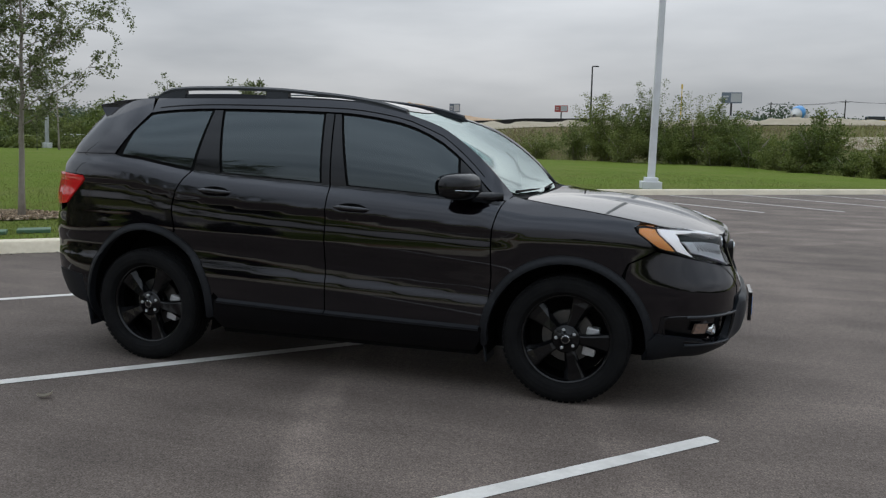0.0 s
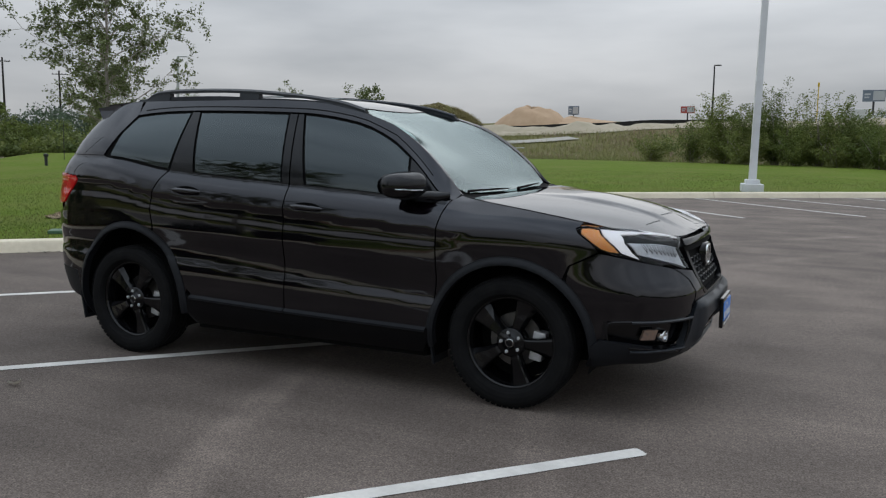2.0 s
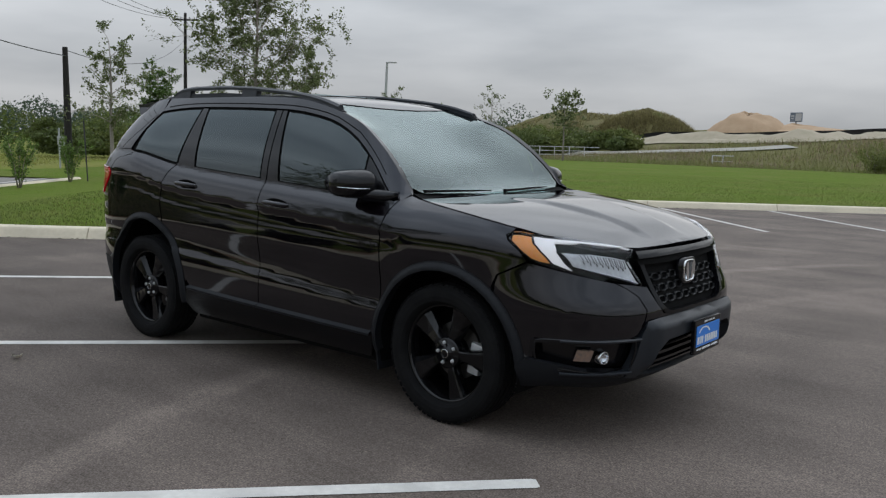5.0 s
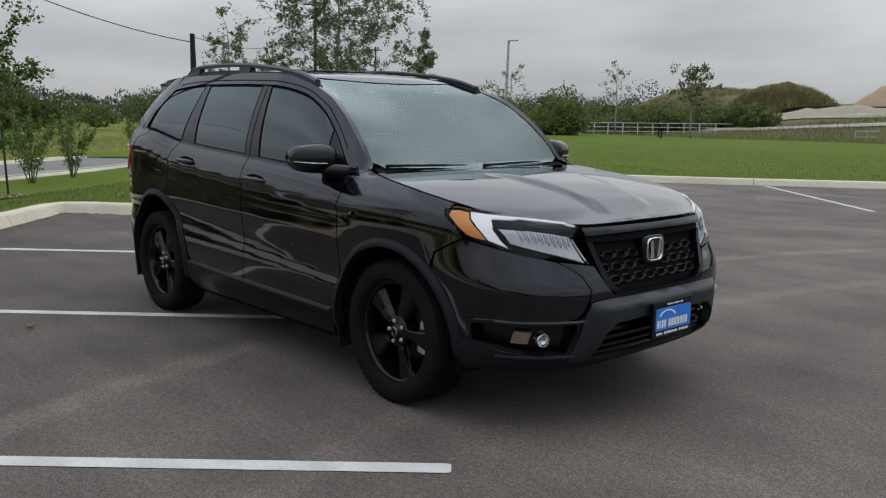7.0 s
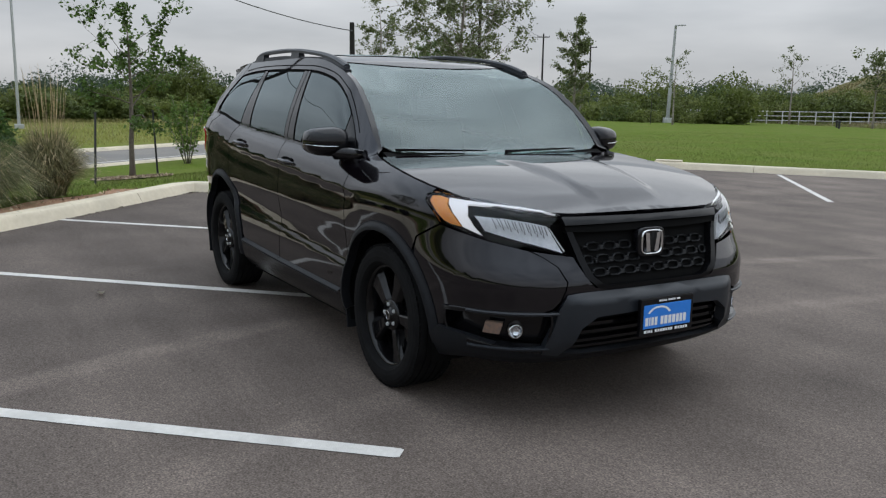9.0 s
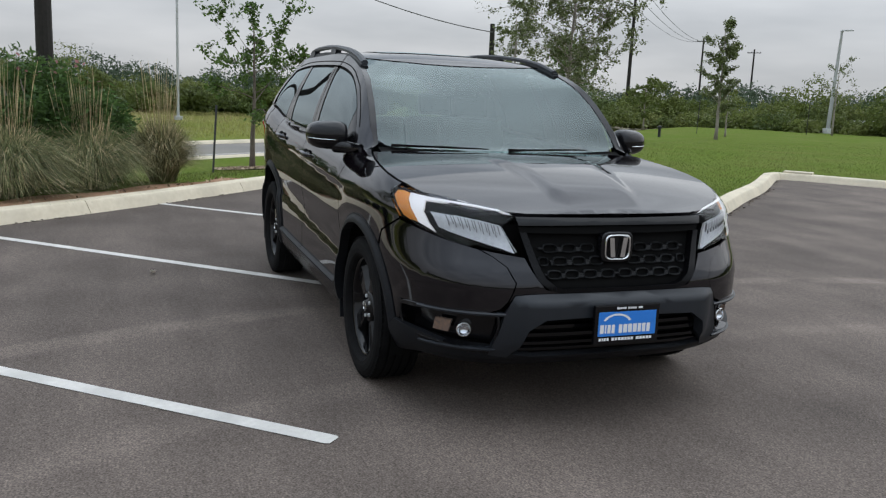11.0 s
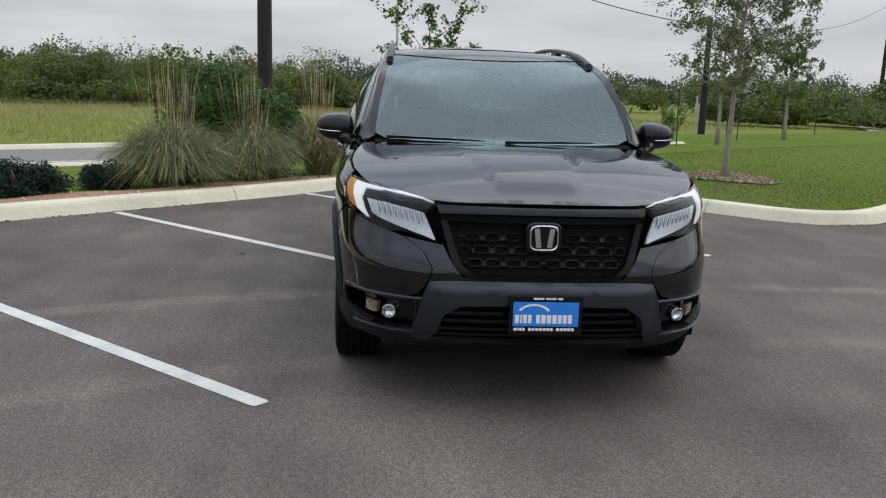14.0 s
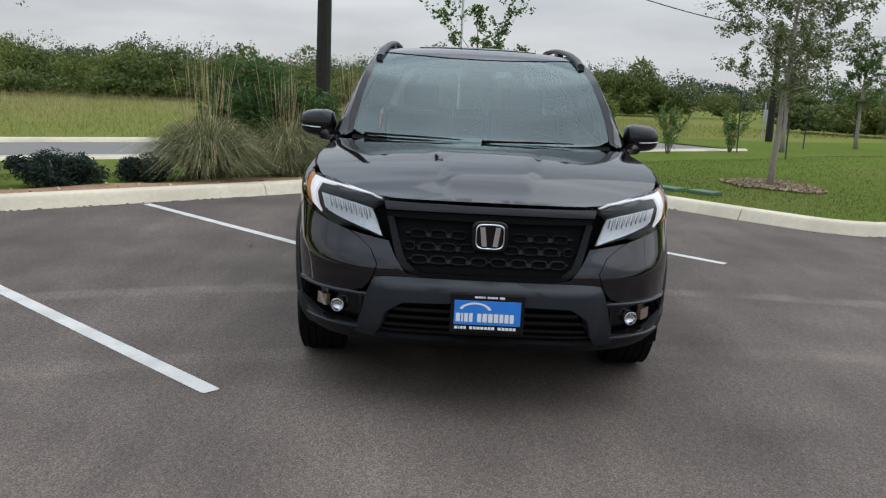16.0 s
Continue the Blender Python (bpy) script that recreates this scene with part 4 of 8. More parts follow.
def build_nose():
    """Bumper, grille, lamps, lower grille and number plate board."""
    Y = by_y
    # bumper cover in body colour: two cheeks and a band under the grille
    seam = [Y(0.655, 0.825), Y(0.60, 0.797), Y(0.545, 0.755), Y(0.513, 0.69), Y(0.525, 0.648), Y(0.545, 0.605)]
    wing = seam + [Y(0.575, 0.572), Y(0.62, 0.556), Y(0.72, 0.560), Y(0.84, 0.556), by_x(1.957, 0.553), by_x(1.952, 0.455), by_x(1.900, 0.445), by_x(1.889, 0.50), by_x(1.871, 0.55), by_x(1.83, 0.63), by_x(1.785, 0.69), by_x(1.735, 0.745), by_x(1.742, 0.80), by_x(1.757, 0.842), by_x(1.90, 0.915), by_x(2.0, 0.893), Y(0.80, 0.865), Y(0.72, 0.842)]
    panel("bumper_cheek", wing, on_nose, M_PAINT, car, mirror=True, cell=0.03)
    inner = [Y(0.462, 0.795), Y(0.41, 0.70), Y(0.375, 0.660), Y(0.30, 0.644), Y(0.40, 0.640), Y(0.50, 0.632), Y(0.538, 0.606)] + [(a - 0.004, z) for a, z in seam[1:-1][::-1]] + [Y(0.64, 0.823), Y(0.56, 0.810)]
    panel("grille_shoulder", inner, on_nose, M_PAINT, car, mirror=True, cell=0.03, lift=0.003)
    # satin bar across the bumper with its angled legs
    leg = [Y(0.40, 0.637), Y(0.515, 0.630), Y(0.553, 0.555), Y(0.572, 0.47), Y(0.595, 0.395), Y(0.60, 0.358), Y(0.52, 0.345), Y(0.478, 0.405), Y(0.452, 0.487), Y(0.38, 0.533)]
    bar = [Y(0, 0.641)] + leg + [Y(0, 0.54)] + [(-a, z) for a, z in leg[::-1]]
    panel("bumper_bar", bar, on_nose, M_BAR, car, cell=0.03, lift=0.010, thick=0.05, jut=lambda a, z: 0.034 * smooth01(0.642, 0.605, z) * smooth01(0.36, 0.44, z) * smooth01(0.235, 0.15, np.abs(a)))
    # lower apron
    low = [Y(y, 0.345 + 0.02 * (abs(y) > 0.5)) for y in (-0.54, -0.4, 0, 0.4, 0.54)] + [Y(0.60, 0.36), Y(0.80, 0.405), by_x(1.92, 0.45), by_x(1.86, 0.40), by_x(1.84, 0.30), Y(0.80, 0.31), Y(0.5, 0.285), Y(0, 0.275), Y(-0.5, 0.285), Y(-0.80, 0.31)]
    low += [(-by_x(1.84, 0.30)[0], 0.30), (-by_x(1.86, 0.40)[0], 0.40), (-by_x(1.92, 0.45)[0], 0.45), Y(-0.80, 0.405), Y(-0.60, 0.36)]
    panel("lower_apron", low[::-1], on_nose, M_CLAD, car, cell=0.035, lift=0.006, thick=0.03, jut=lambda a, z: 0.017 * smooth01(by_x(2.08, 0.42)[0], by_x(1.93, 0.42)[0], np.abs(a)))
    # lower intake: dark mouth with slats
    mouth = [Y(0.44, 0.515), Y(0.50, 0.40), Y(0.53, 0.36), Y(0, 0.34), Y(-0.53, 0.36), Y(-0.50, 0.40), Y(-0.44, 0.515), Y(0, 0.545)]
    intake = panel("lower_grille", mouth[::-1], on_nose, M_DARK, car, cell=0.06, lift=-0.045, thick=0.005)
    for z, hw in ((0.485, 0.43), (0.447, 0.455), (0.405, 0.475), (0.372, 0.50)):
        o = [Y(-hw, z - 0.008), Y(0, z - 0.008), Y(hw, z - 0.008), Y(hw - 0.005, z + 0.008), Y(0, z + 0.008), Y(-hw + 0.005, z + 0.008)]
        panel("slat", o[::-1], on_nose, M_GLOSS, intake, cell=0.06, lift=-0.012, thick=0.03)
    # upper grille: recessed dark field, surround, bar above, honeycomb cells
    field = [Y(0.455, 0.905), Y(0.385, 0.70), Y(0.30, 0.66), Y(-0.30, 0.66), Y(-0.385, 0.70), Y(-0.455, 0.905)]
    grille = panel("grille", field, on_nose, M_DARK, car, cell=0.06, lift=-0.035, thick=0.005, label="black honeycomb grille")
    def rim_strip(name, a, b, mat, lift, thick, parent):
        return panel(name, a + b[::-1], on_nose, mat, parent, cell=0.04, lift=lift, thick=thick)
    for s in (1, -1):
        a = [Y(s * 0.475, 0.905), Y(s * 0.41, 0.70), Y(s * 0.355, 0.657), Y(s * 0.30, 0.643), Y(0, 0.641)]
        b = [Y(s * 0.445, 0.905), Y(s * 0.375, 0.71), Y(s * 0.33, 0.675), Y(s * 0.29, 0.663), Y(0, 0.661)]
        rim_strip("surround", a if s > 0 else b, b if s > 0 else a, M_SURROUND, 0.004, 0.045, grille)
    o = [Y(-0.47, 0.905), Y(-0.2, 0.90), Y(0, 0.90), Y(0.2, 0.90), Y(0.47, 0.905), Y(0.48, 0.93), Y(0.2, 0.932), Y(0, 0.932), Y(-0.2, 0.932), Y(-0.48, 0.93)]
    panel("grille_header", o[::-1], on_nose, M_DARK, car, cell=0.05, lift=-0.004, thick=0.03)
    o = [Y(-0.48, 0.934), Y(-0.2, 0.936), Y(0, 0.936), Y(0.2, 0.936), Y(0.48, 0.934), Y(0.49, 0.968), Y(0.2, 0.966), Y(0, 0.964), Y(-0.2, 0.966), Y(-0.49, 0.968)]
    panel("grille_bar", o[::-1], on_nose, M_GLOSS, car, cell=0.05, lift=0.010, thick=0.03)
    # cells
    def cell(yc, zc, w, h):
        out, inn = [], []
        for k in range(12):
            t = 2 * math.pi * (k + 0.5) / 12
            cx, cz = math.copysign(abs(math.cos(t)) ** 0.6, math.cos(t)), math.copysign(abs(math.sin(t)) ** 0.6, math.sin(t))
            out.append((yc + cx * w / 2, zc + cz * h / 2))
            inn.append((yc + cx * (w / 2 - 0.006), zc + cz * (h / 2 - 0.0055)))
        mid = [((a[0] + b[0]) / 2, (a[1] + b[1]) / 2) for a, b in zip(inn, out)]
        bm = bmesh.new()
        rings = []
        for pts, back in ((inn, -0.034), (inn, -0.024), (mid, -0.0195), (out, -0.023), (out, -0.034)):
            rings.append([bm.verts.new(tuple(on_nose(np.array([Y(y, z)[0]]), np.array([z]))[0] + np.array((back, 0, 0)))) for y, z in pts])
        for a, b in zip(rings, rings[1:]):
            for k in range(12):
                bm.faces.new((a[k], a[(k + 1) % 12], b[(k + 1) % 12], b[k]))
        bmesh.ops.recalc_face_normals(bm, faces=bm.faces[:])
        part("grille_cell", bm, M_CELL, grille)
    def link(y0, y1, z):
        bm = bmesh.new()
        ends = []
        for y in (y0, y1):
            p = on_nose(np.array([Y(y, z)[0]]), np.array([z]))[0]
            ends.append([bm.verts.new((p[0] + dx, p[1], p[2] + dz)) for dx, dz in ((-0.036, -0.005), (-0.024, -0.005), (-0.022, 0.0), (-0.024, 0.005), (-0.036, 0.005))])
        for k in range(4):
            bm.faces.new((ends[0][k], ends[1][k], ends[1][k + 1], ends[0][k + 1]))
        bmesh.ops.recalc_face_normals(bm, faces=bm.faces[:])
        part("grille_link", bm, M_CELL, grille)
    for z, ys in ((0.832, (0.142, 0.235, 0.328, 0.418)), (0.776, (0.100, 0.190, 0.284, 0.366, 0.43)), (0.719, (-0.046, 0.046, 0.138, 0.232, 0.318, 0.40))):
        for a, b in zip(ys, ys[1:]):
            for s in (1, -1):
                if a > 0 or s > 0:
                    link(s * (a + 0.033), s * (b - 0.033), z)
    for z, ys in ((0.832, (0.142, 0.235, 0.328)), (0.776, (0.100, 0.190, 0.284, 0.366)), (0.719, (0.046, 0.138, 0.232, 0.318))):
        for y in ys:
            for s in (1, -1):
                cell(s * y, z, 0.074 if y < 0.36 else 0.05, 0.040)
        for a, b in zip(ys, ys[1:]):
            for s in (1, -1):
                o = [Y(s * (a + 0.036), z - 0.006), Y(s * (b - 0.036), z - 0.006), Y(s * (b - 0.036), z + 0.006), Y(s * (a + 0.036), z + 0.006)]
                panel("cell_link", o, on_nose, M_CELL, grille, lift=-0.022, thick=0.012, cell=0.05)
    # maker's badge: a plain chrome ring with two bars
    badge_x = float(x_nose(0.84)) + 0.008
    bm = bmesh.new()
    def rounded(w, h, n=32):
        return [(math.copysign(abs(math.cos(t)) ** 0.45, math.cos(t)) * w / 2, math.copysign(abs(math.sin(t)) ** 0.45, math.sin(t)) * h / 2) for t in [2 * math.pi * k / n for k in range(n)]]
    rings = [[bm.verts.new((badge_x + dx, y, 0.838 + z)) for y, z in rounded(w, h)] for w, h, dx in ((0.136, 0.120, -0.02), (0.136, 0.120, 0.002), (0.132, 0.116, 0.008), (0.124, 0.108, 0.008), (0.118, 0.102, 0.0), (0.118, 0.102, -0.02))]
    for a, b in zip(rings, rings[1:]):
        for k in range(32):
            bm.faces.new((a[k], a[(k + 1) % 32], b[(k + 1) % 32], b[k]))
    bmesh.ops.recalc_face_normals(bm, faces=bm.faces[:])
    badge = part("badge", bm, M_CHROME, car, "chrome maker's badge", smooth=True)
    bm = bmesh.new()
    bm.faces.new([bm.verts.new((badge_x - 0.008, y, 0.838 + z)) for y, z in rounded(0.122, 0.106)])
    part("badge_field", bm, M_GLOSS, badge)
    bm = bmesh.new()
    rings = [[bm.verts.new((badge_x + dx, y, 0.838 + z)) for y, z in rounded(w, h)] for w, h, dx in ((0.172, 0.146, -0.04), (0.170, 0.144, -0.004), (0.160, 0.136, 0.002), (0.136, 0.120, 0.0))]
    for a, b in zip(rings, rings[1:]):
        for k in range(32):
            bm.faces.new((a[k], a[(k + 1) % 32], b[(k + 1) % 32], b[k]))
    bmesh.ops.recalc_face_normals(bm, faces=bm.faces[:])
    part("badge_mount", bm, M_GLOSS, badge, smooth=True)
    for s in (1, -1):
        bm = bmesh.new()
        vs = [(s * 0.013, -0.046), (s * 0.037, -0.046), (s * 0.049, 0.047), (s * 0.025, 0.047)]
        a = [bm.verts.new((badge_x - 0.008, y, 0.838 + z)) for y, z in vs]
        b = [bm.verts.new((badge_x + 0.010, y * 0.98, 0.838 + z * 0.97)) for y, z in vs]
        bm.faces.new(b)
        for k in range(4):
            bm.faces.new((a[k], a[(k + 1) % 4], b[(k + 1) % 4], b[k]))
        bmesh.ops.recalc_face_normals(bm, faces=bm.faces[:])
        part("badge_bar", bm, M_CHROME, badge)
    # head lamps
    def lamp_shape():
        low = [Y(0.488, 0.808), Y(0.56, 0.826), Y(0.66, 0.850), Y(0.71, 0.838), Y(0.75, 0.853), Y(0.80, 0.872), by_x(2.0, 0.90), by_x(1.90, 0.93)]
        back = [by_x(1.855, 0.972), by_x(1.795, 1.014), by_x(1.776, 1.040), by_x(1.785, 1.056)]
        top = [by_x(1.83, 1.060), by_x(1.90, 1.050), Y(0.76, 1.038), Y(0.67, 1.020), Y(0.57, 1.000), Y(0.488, 0.980)]
        return low + back + top + [Y(0.520, 0.958), Y(0.552, 0.925), Y(0.52, 0.865)]
    shells = panel("headlight", lamp_shape(), on_nose, M_DARK, car, lift=-0.030, thick=0.02, mirror=True, cell=0.03, label="LED headlamp with lit white light strip")
    rows = (("light_strip", M_DRL, [Y(0.506, 0.984), Y(0.55, 0.999), Y(0.63, 1.012), Y(0.71, 1.022), by_x(1.961, 1.035), by_x(1.896, 1.041), by_x(1.915, 1.013), by_x(1.951, 0.980), by_x(2.011, 0.918), by_x(2.094, 0.885), by_x(2.056, 0.921), by_x(2.019, 0.970), by_x(1.990, 1.018), Y(0.73, 1.0165), Y(0.63, 1.0065), Y(0.55, 0.9945)], -0.001),
            ("side_marker", M_AMBER, [by_x(1.886, 1.042), by_x(1.838, 1.050), by_x(1.800, 1.048), by_x(1.802, 1.024), by_x(1.862, 0.975), by_x(1.912, 0.938), by_x(1.955, 0.924), by_x(1.998, 0.918), by_x(1.940, 0.980), by_x(1.903, 1.014)], -0.010),
            ("lamp_box", M_LENS, [Y(0.500, 0.818), Y(0.56, 0.837), Y(0.63, 0.857), Y(0.727, 0.884), by_x(2.095, 0.908), by_x(2.040, 0.977), Y(0.748, 0.970), Y(0.641, 0.953), Y(0.558, 0.934)], -0.018),
            ("clear_cover", M_CLEAR, lamp_shape(), 0.003))
    for name, mat, o, lift in rows:
        r, l = panel(name, o, on_nose, mat, shells[0], lift=lift, thick=0.012, mirror=shells[1], cell=0.03)
    # LED fins hang from the lamp box's upper edge: bright facets between dark slots; a bright rim runs below
    def box_top(y):
        return 0.934 + (y - 0.558) * 0.197
    for k in range(8):
        y0 = 0.566 + k * 0.0265
        for name, mat, d0, d1, down, lift in (("led_chamber", M_STEEL, 0.0, 0.004, 0.040, -0.012), ("led_facet", M_FACET, 0.0075, 0.0155, 0.034, -0.011), ("led_chamber", M_STEEL, 0.0165, 0.0205, 0.052, -0.012), ("led_facet", M_FACET, 0.0215, 0.0255, 0.040, -0.011)):
            z1, z2 = box_top(y0 + d0) - 0.005, box_top(y0 + d1) - 0.005
            o = [Y(y0 + d0 - 0.010, z1 - down), Y(y0 + d1 - 0.010, z2 - down), Y(y0 + d1, z2), Y(y0 + d0, z1)]
            panel(name, o, on_nose, mat, shells[0], lift=lift, thick=0.012, mirror=shells[1], cell=0.05)
    lo = [Y(0.503, 0.817), Y(0.56, 0.836), Y(0.63, 0.856), Y(0.727, 0.883), Y(0.775, 0.898)]
    hi = [Y(0.506, 0.824), Y(0.56, 0.842), Y(0.63, 0.862), Y(0.725, 0.889), Y(0.772, 0.903)]
    panel("lamp_rim", lo + hi[::-1], on_nose, M_FACET, shells[0], lift=-0.010, thick=0.012, mirror=shells[1], cell=0.05)
    lo = [Y(0.560, 0.928), Y(0.641, 0.947), Y(0.74, 0.964)]
    hi = [Y(0.560, 0.933), Y(0.641, 0.952), Y(0.74, 0.969)]
    panel("lamp_rim", lo + hi[::-1], on_nose, M_FACET, shells[0], lift=-0.009, thick=0.012, mirror=shells[1], cell=0.05)
    # fog lamp bezels
    o = [Y(0.545, 0.366), Y(0.70, 0.375), Y(0.84, 0.395), by_x(1.955, 0.415), by_x(1.945, 0.535), Y(0.84, 0.548), Y(0.70, 0.550), Y(0.57, 0.545), Y(0.560, 0.45)]
    bez = panel("fog_bezel", o, on_nose, M_GLOSS, car, lift=-0.062, thick=0.02, mirror=True, cell=0.035)
    rim_o = [Y(0.585, 0.556), Y(0.70, 0.562), Y(0.84, 0.556), by_x(1.94, 0.548), by_x(1.925, 0.45), by_x(1.945, 0.45), by_x(1.96, 0.530), Y(0.84, 0.540), Y(0.70, 0.544), Y(0.590, 0.538)]
    panel("bezel_trim", rim_o[::-1], on_nose, M_GLOSS, bez[0], lift=0.006, thick=0.07, mirror=bez[1], cell=0.04)
    rim_o = [Y(0.585, 0.378), Y(0.70, 0.388), Y(0.84, 0.410), by_x(1.945, 0.43), by_x(1.94, 0.408), Y(0.84, 0.392), Y(0.70, 0.368), Y(0.585, 0.356)]
    panel("bezel_trim", rim_o[::-1], on_nose, M_GLOSS, bez[0], lift=0.006, thick=0.045, mirror=bez[1], cell=0.04)
    # rounded rim round the lamp pocket
    pocket = [Y(0.590, 0.372), Y(0.70, 0.380), Y(0.84, 0.402), by_x(1.985, 0.420), by_x(1.958, 0.450), by_x(1.955, 0.520), by_x(1.985, 0.546), Y(0.84, 0.551), Y(0.70, 0.553), Y(0.60, 0.546), Y(0.578, 0.50)]
    ring = soft(pocket + [pocket[0]], 5)
    at_skin = on_nose(np.array([p[0] for p in ring]), np.array([p[1] for p in ring]))
    for s, b in ((1, bez[0]), (-1, bez[1])):
        bm = bmesh.new()
        tube(bm, [(x + 0.002, s * y, z) for x, y, z in at_skin], 0.0065, 7, False)
        part("bezel_rim", bm, M_GLOSS, b, smooth=True)
    # satin ledges over and under the pocket
    for zz, ya, yb, juts in ((0.550, 0.868, 0.555, 0.016), (0.383, 0.850, 0.585, 0.020)):
        for s, b in ((1, bez[0]), (-1, bez[1])):
            bm = bmesh.new()
            rows2 = []
            for q in np.linspace(0, 1, 15):
                yv = ya + (yb - ya) * q
                p = on_nose(np.array([Y(yv, zz)[0]]), np.array([zz]))[0]
                n = np.array((0.35 + 0.65 * q, -(1 - q) * 0.8, 0.0))
                n /= np.linalg.norm(n)
                rows2.append([bm.verts.new((v[0], s * v[1], v[2])) for v in (p - n * 0.03 + (0, 0, 0.007), p + n * juts * 0.6 + (0, 0, 0.005), p + n * juts, p + n * juts * 0.8 - (0, 0, 0.008), p - n * 0.03 - (0, 0, 0.009))])
            for r1, r2 in zip(rows2, rows2[1:]):
                for k in range(4):
                    bm.faces.new((r1[k], r1[k + 1], r2[k + 1], r2[k]))
            bmesh.ops.recalc_face_normals(bm, faces=bm.faces[:])
            part("bezel_ledge", bm, M_BAR, b)
    o = [Y(0.775, 0.438), Y(0.828, 0.441), Y(0.823, 0.498), Y(0.768, 0.496)]
    panel("turn_signal", o, on_nose, M_SIGNAL, bez[0], lift=-0.022, thick=0.02, mirror=bez[1], cell=0.04, label="smoky amber turn signal lens")
    for s, b in ((-1, bez[0]), (1, bez[1])):
        c = on_nose(np.array([Y(0.70, 0.458)[0]]), np.array([0.458]))[0]
        at = Matrix.Translation((c[0] - 0.040, s * 0.70, 0.458)) @ pose(0, 0, 0, 0, 90, s * 14)
        for name, mat, rr in (("fog_lamp", M_CHROME, ((0.034, -0.03), (0.034, 0.0), (0.031, 0.007), (0.027, 0.002), (0.016, -0.009), (0.001, -0.011))), ("fog_lens", M_CLEAR, ((0.031, 0.004), (0.024, 0.010), (0.013, 0.013), (0.001, 0.014)))):
            bm = bmesh.new()
            lathe(bm, rr, 24)
            bm.transform(at)
            part(name, bm, mat, b, smooth=True)
    # dealer's plate on the bumper bar
    bm = bmesh.new()
    box(bm, (0.022, 0.335, 0.180), (2.452, 0, 0.508), bevel=0.005)
    plate = part("plate_frame", bm, M_GLOSS, car, "black plate frame with blue dealer plate")
    bm = bmesh.new()
    box(bm, (0.004, 0.300, 0.112), (2.4640, 0, 0.512), bevel=0.001)
    part("plate", bm, M_PLATE_BLUE, plate)
    X = 2.4672
    def bars(y0, z0, z1, widths, gap, lean=0.0):
        y = y0
        for w in widths:
            if w > 0:
                bm = bmesh.new()
                bm.faces.new([bm.verts.new(p) for p in ((X, y, z0), (X, y + w, z0), (X, y + w + lean, z1), (X, y + lean, z1))])
                part("print_bar", bm, M_WHITE, plate)
            y += abs(w) + gap
    bars(-0.141, 0.470, 0.510, (0.019, 0.008, 0.016, 0.016, -0.010, 0.018, 0.020, 0.020, 0.020, 0.017, 0.018, 0.018), 0.0055)
    bars(-0.145, 0.436, 0.449, (0.013, 0.006, 0.011, 0.011, -0.008, 0.014, 0.012, 0.014, 0.014, 0.012, 0.013, 0.013, -0.008, 0.015, 0.013, 0.014, 0.013, 0.013), 0.0035)
    bars(-0.060, 0.580, 0.589, (0.014, 0.01, 0.009, 0.009, -0.005, 0.010, 0.01, 0.01, 0.01, -0.005, 0.022), 0.002)
    bm = bmesh.new()
    arcs = [[bm.verts.new((X, -0.055 + r * math.cos(t), 0.512 + 0.62 * r * math.sin(t))) for t in np.linspace(0.35, 2.75, 15)] for r in (0.078, 0.064)]
    for k in range(14):
        bm.faces.new((arcs[0][k], arcs[0][k + 1], arcs[1][k + 1], arcs[1][k]))
    part("print_arc", bm, M_WHITE, plate)
    # radiator side: dark block behind the openings
    bm = bmesh.new()
    box(bm, (0.5, 1.1, 0.62), (1.95, 0, 0.62))
    part("inner_body", bm, M_DARK, car)


def lathe(bm, profile, sides=48, axis="z"):
    """Turns a profile of (radius, height) about z."""
    rings = [[bm.verts.new((r * math.cos(a), r * math.sin(a), h)) for a in [2 * math.pi * k / sides for k in range(sides)]] for r, h in profile]
    for a, b in zip(rings, rings[1:]):
        for k in range(sides):
            bm.faces.new((a[k], a[(k + 1) % sides], b[(k + 1) % sides], b[k]))
    bmesh.ops.recalc_face_normals(bm, faces=bm.faces[:])


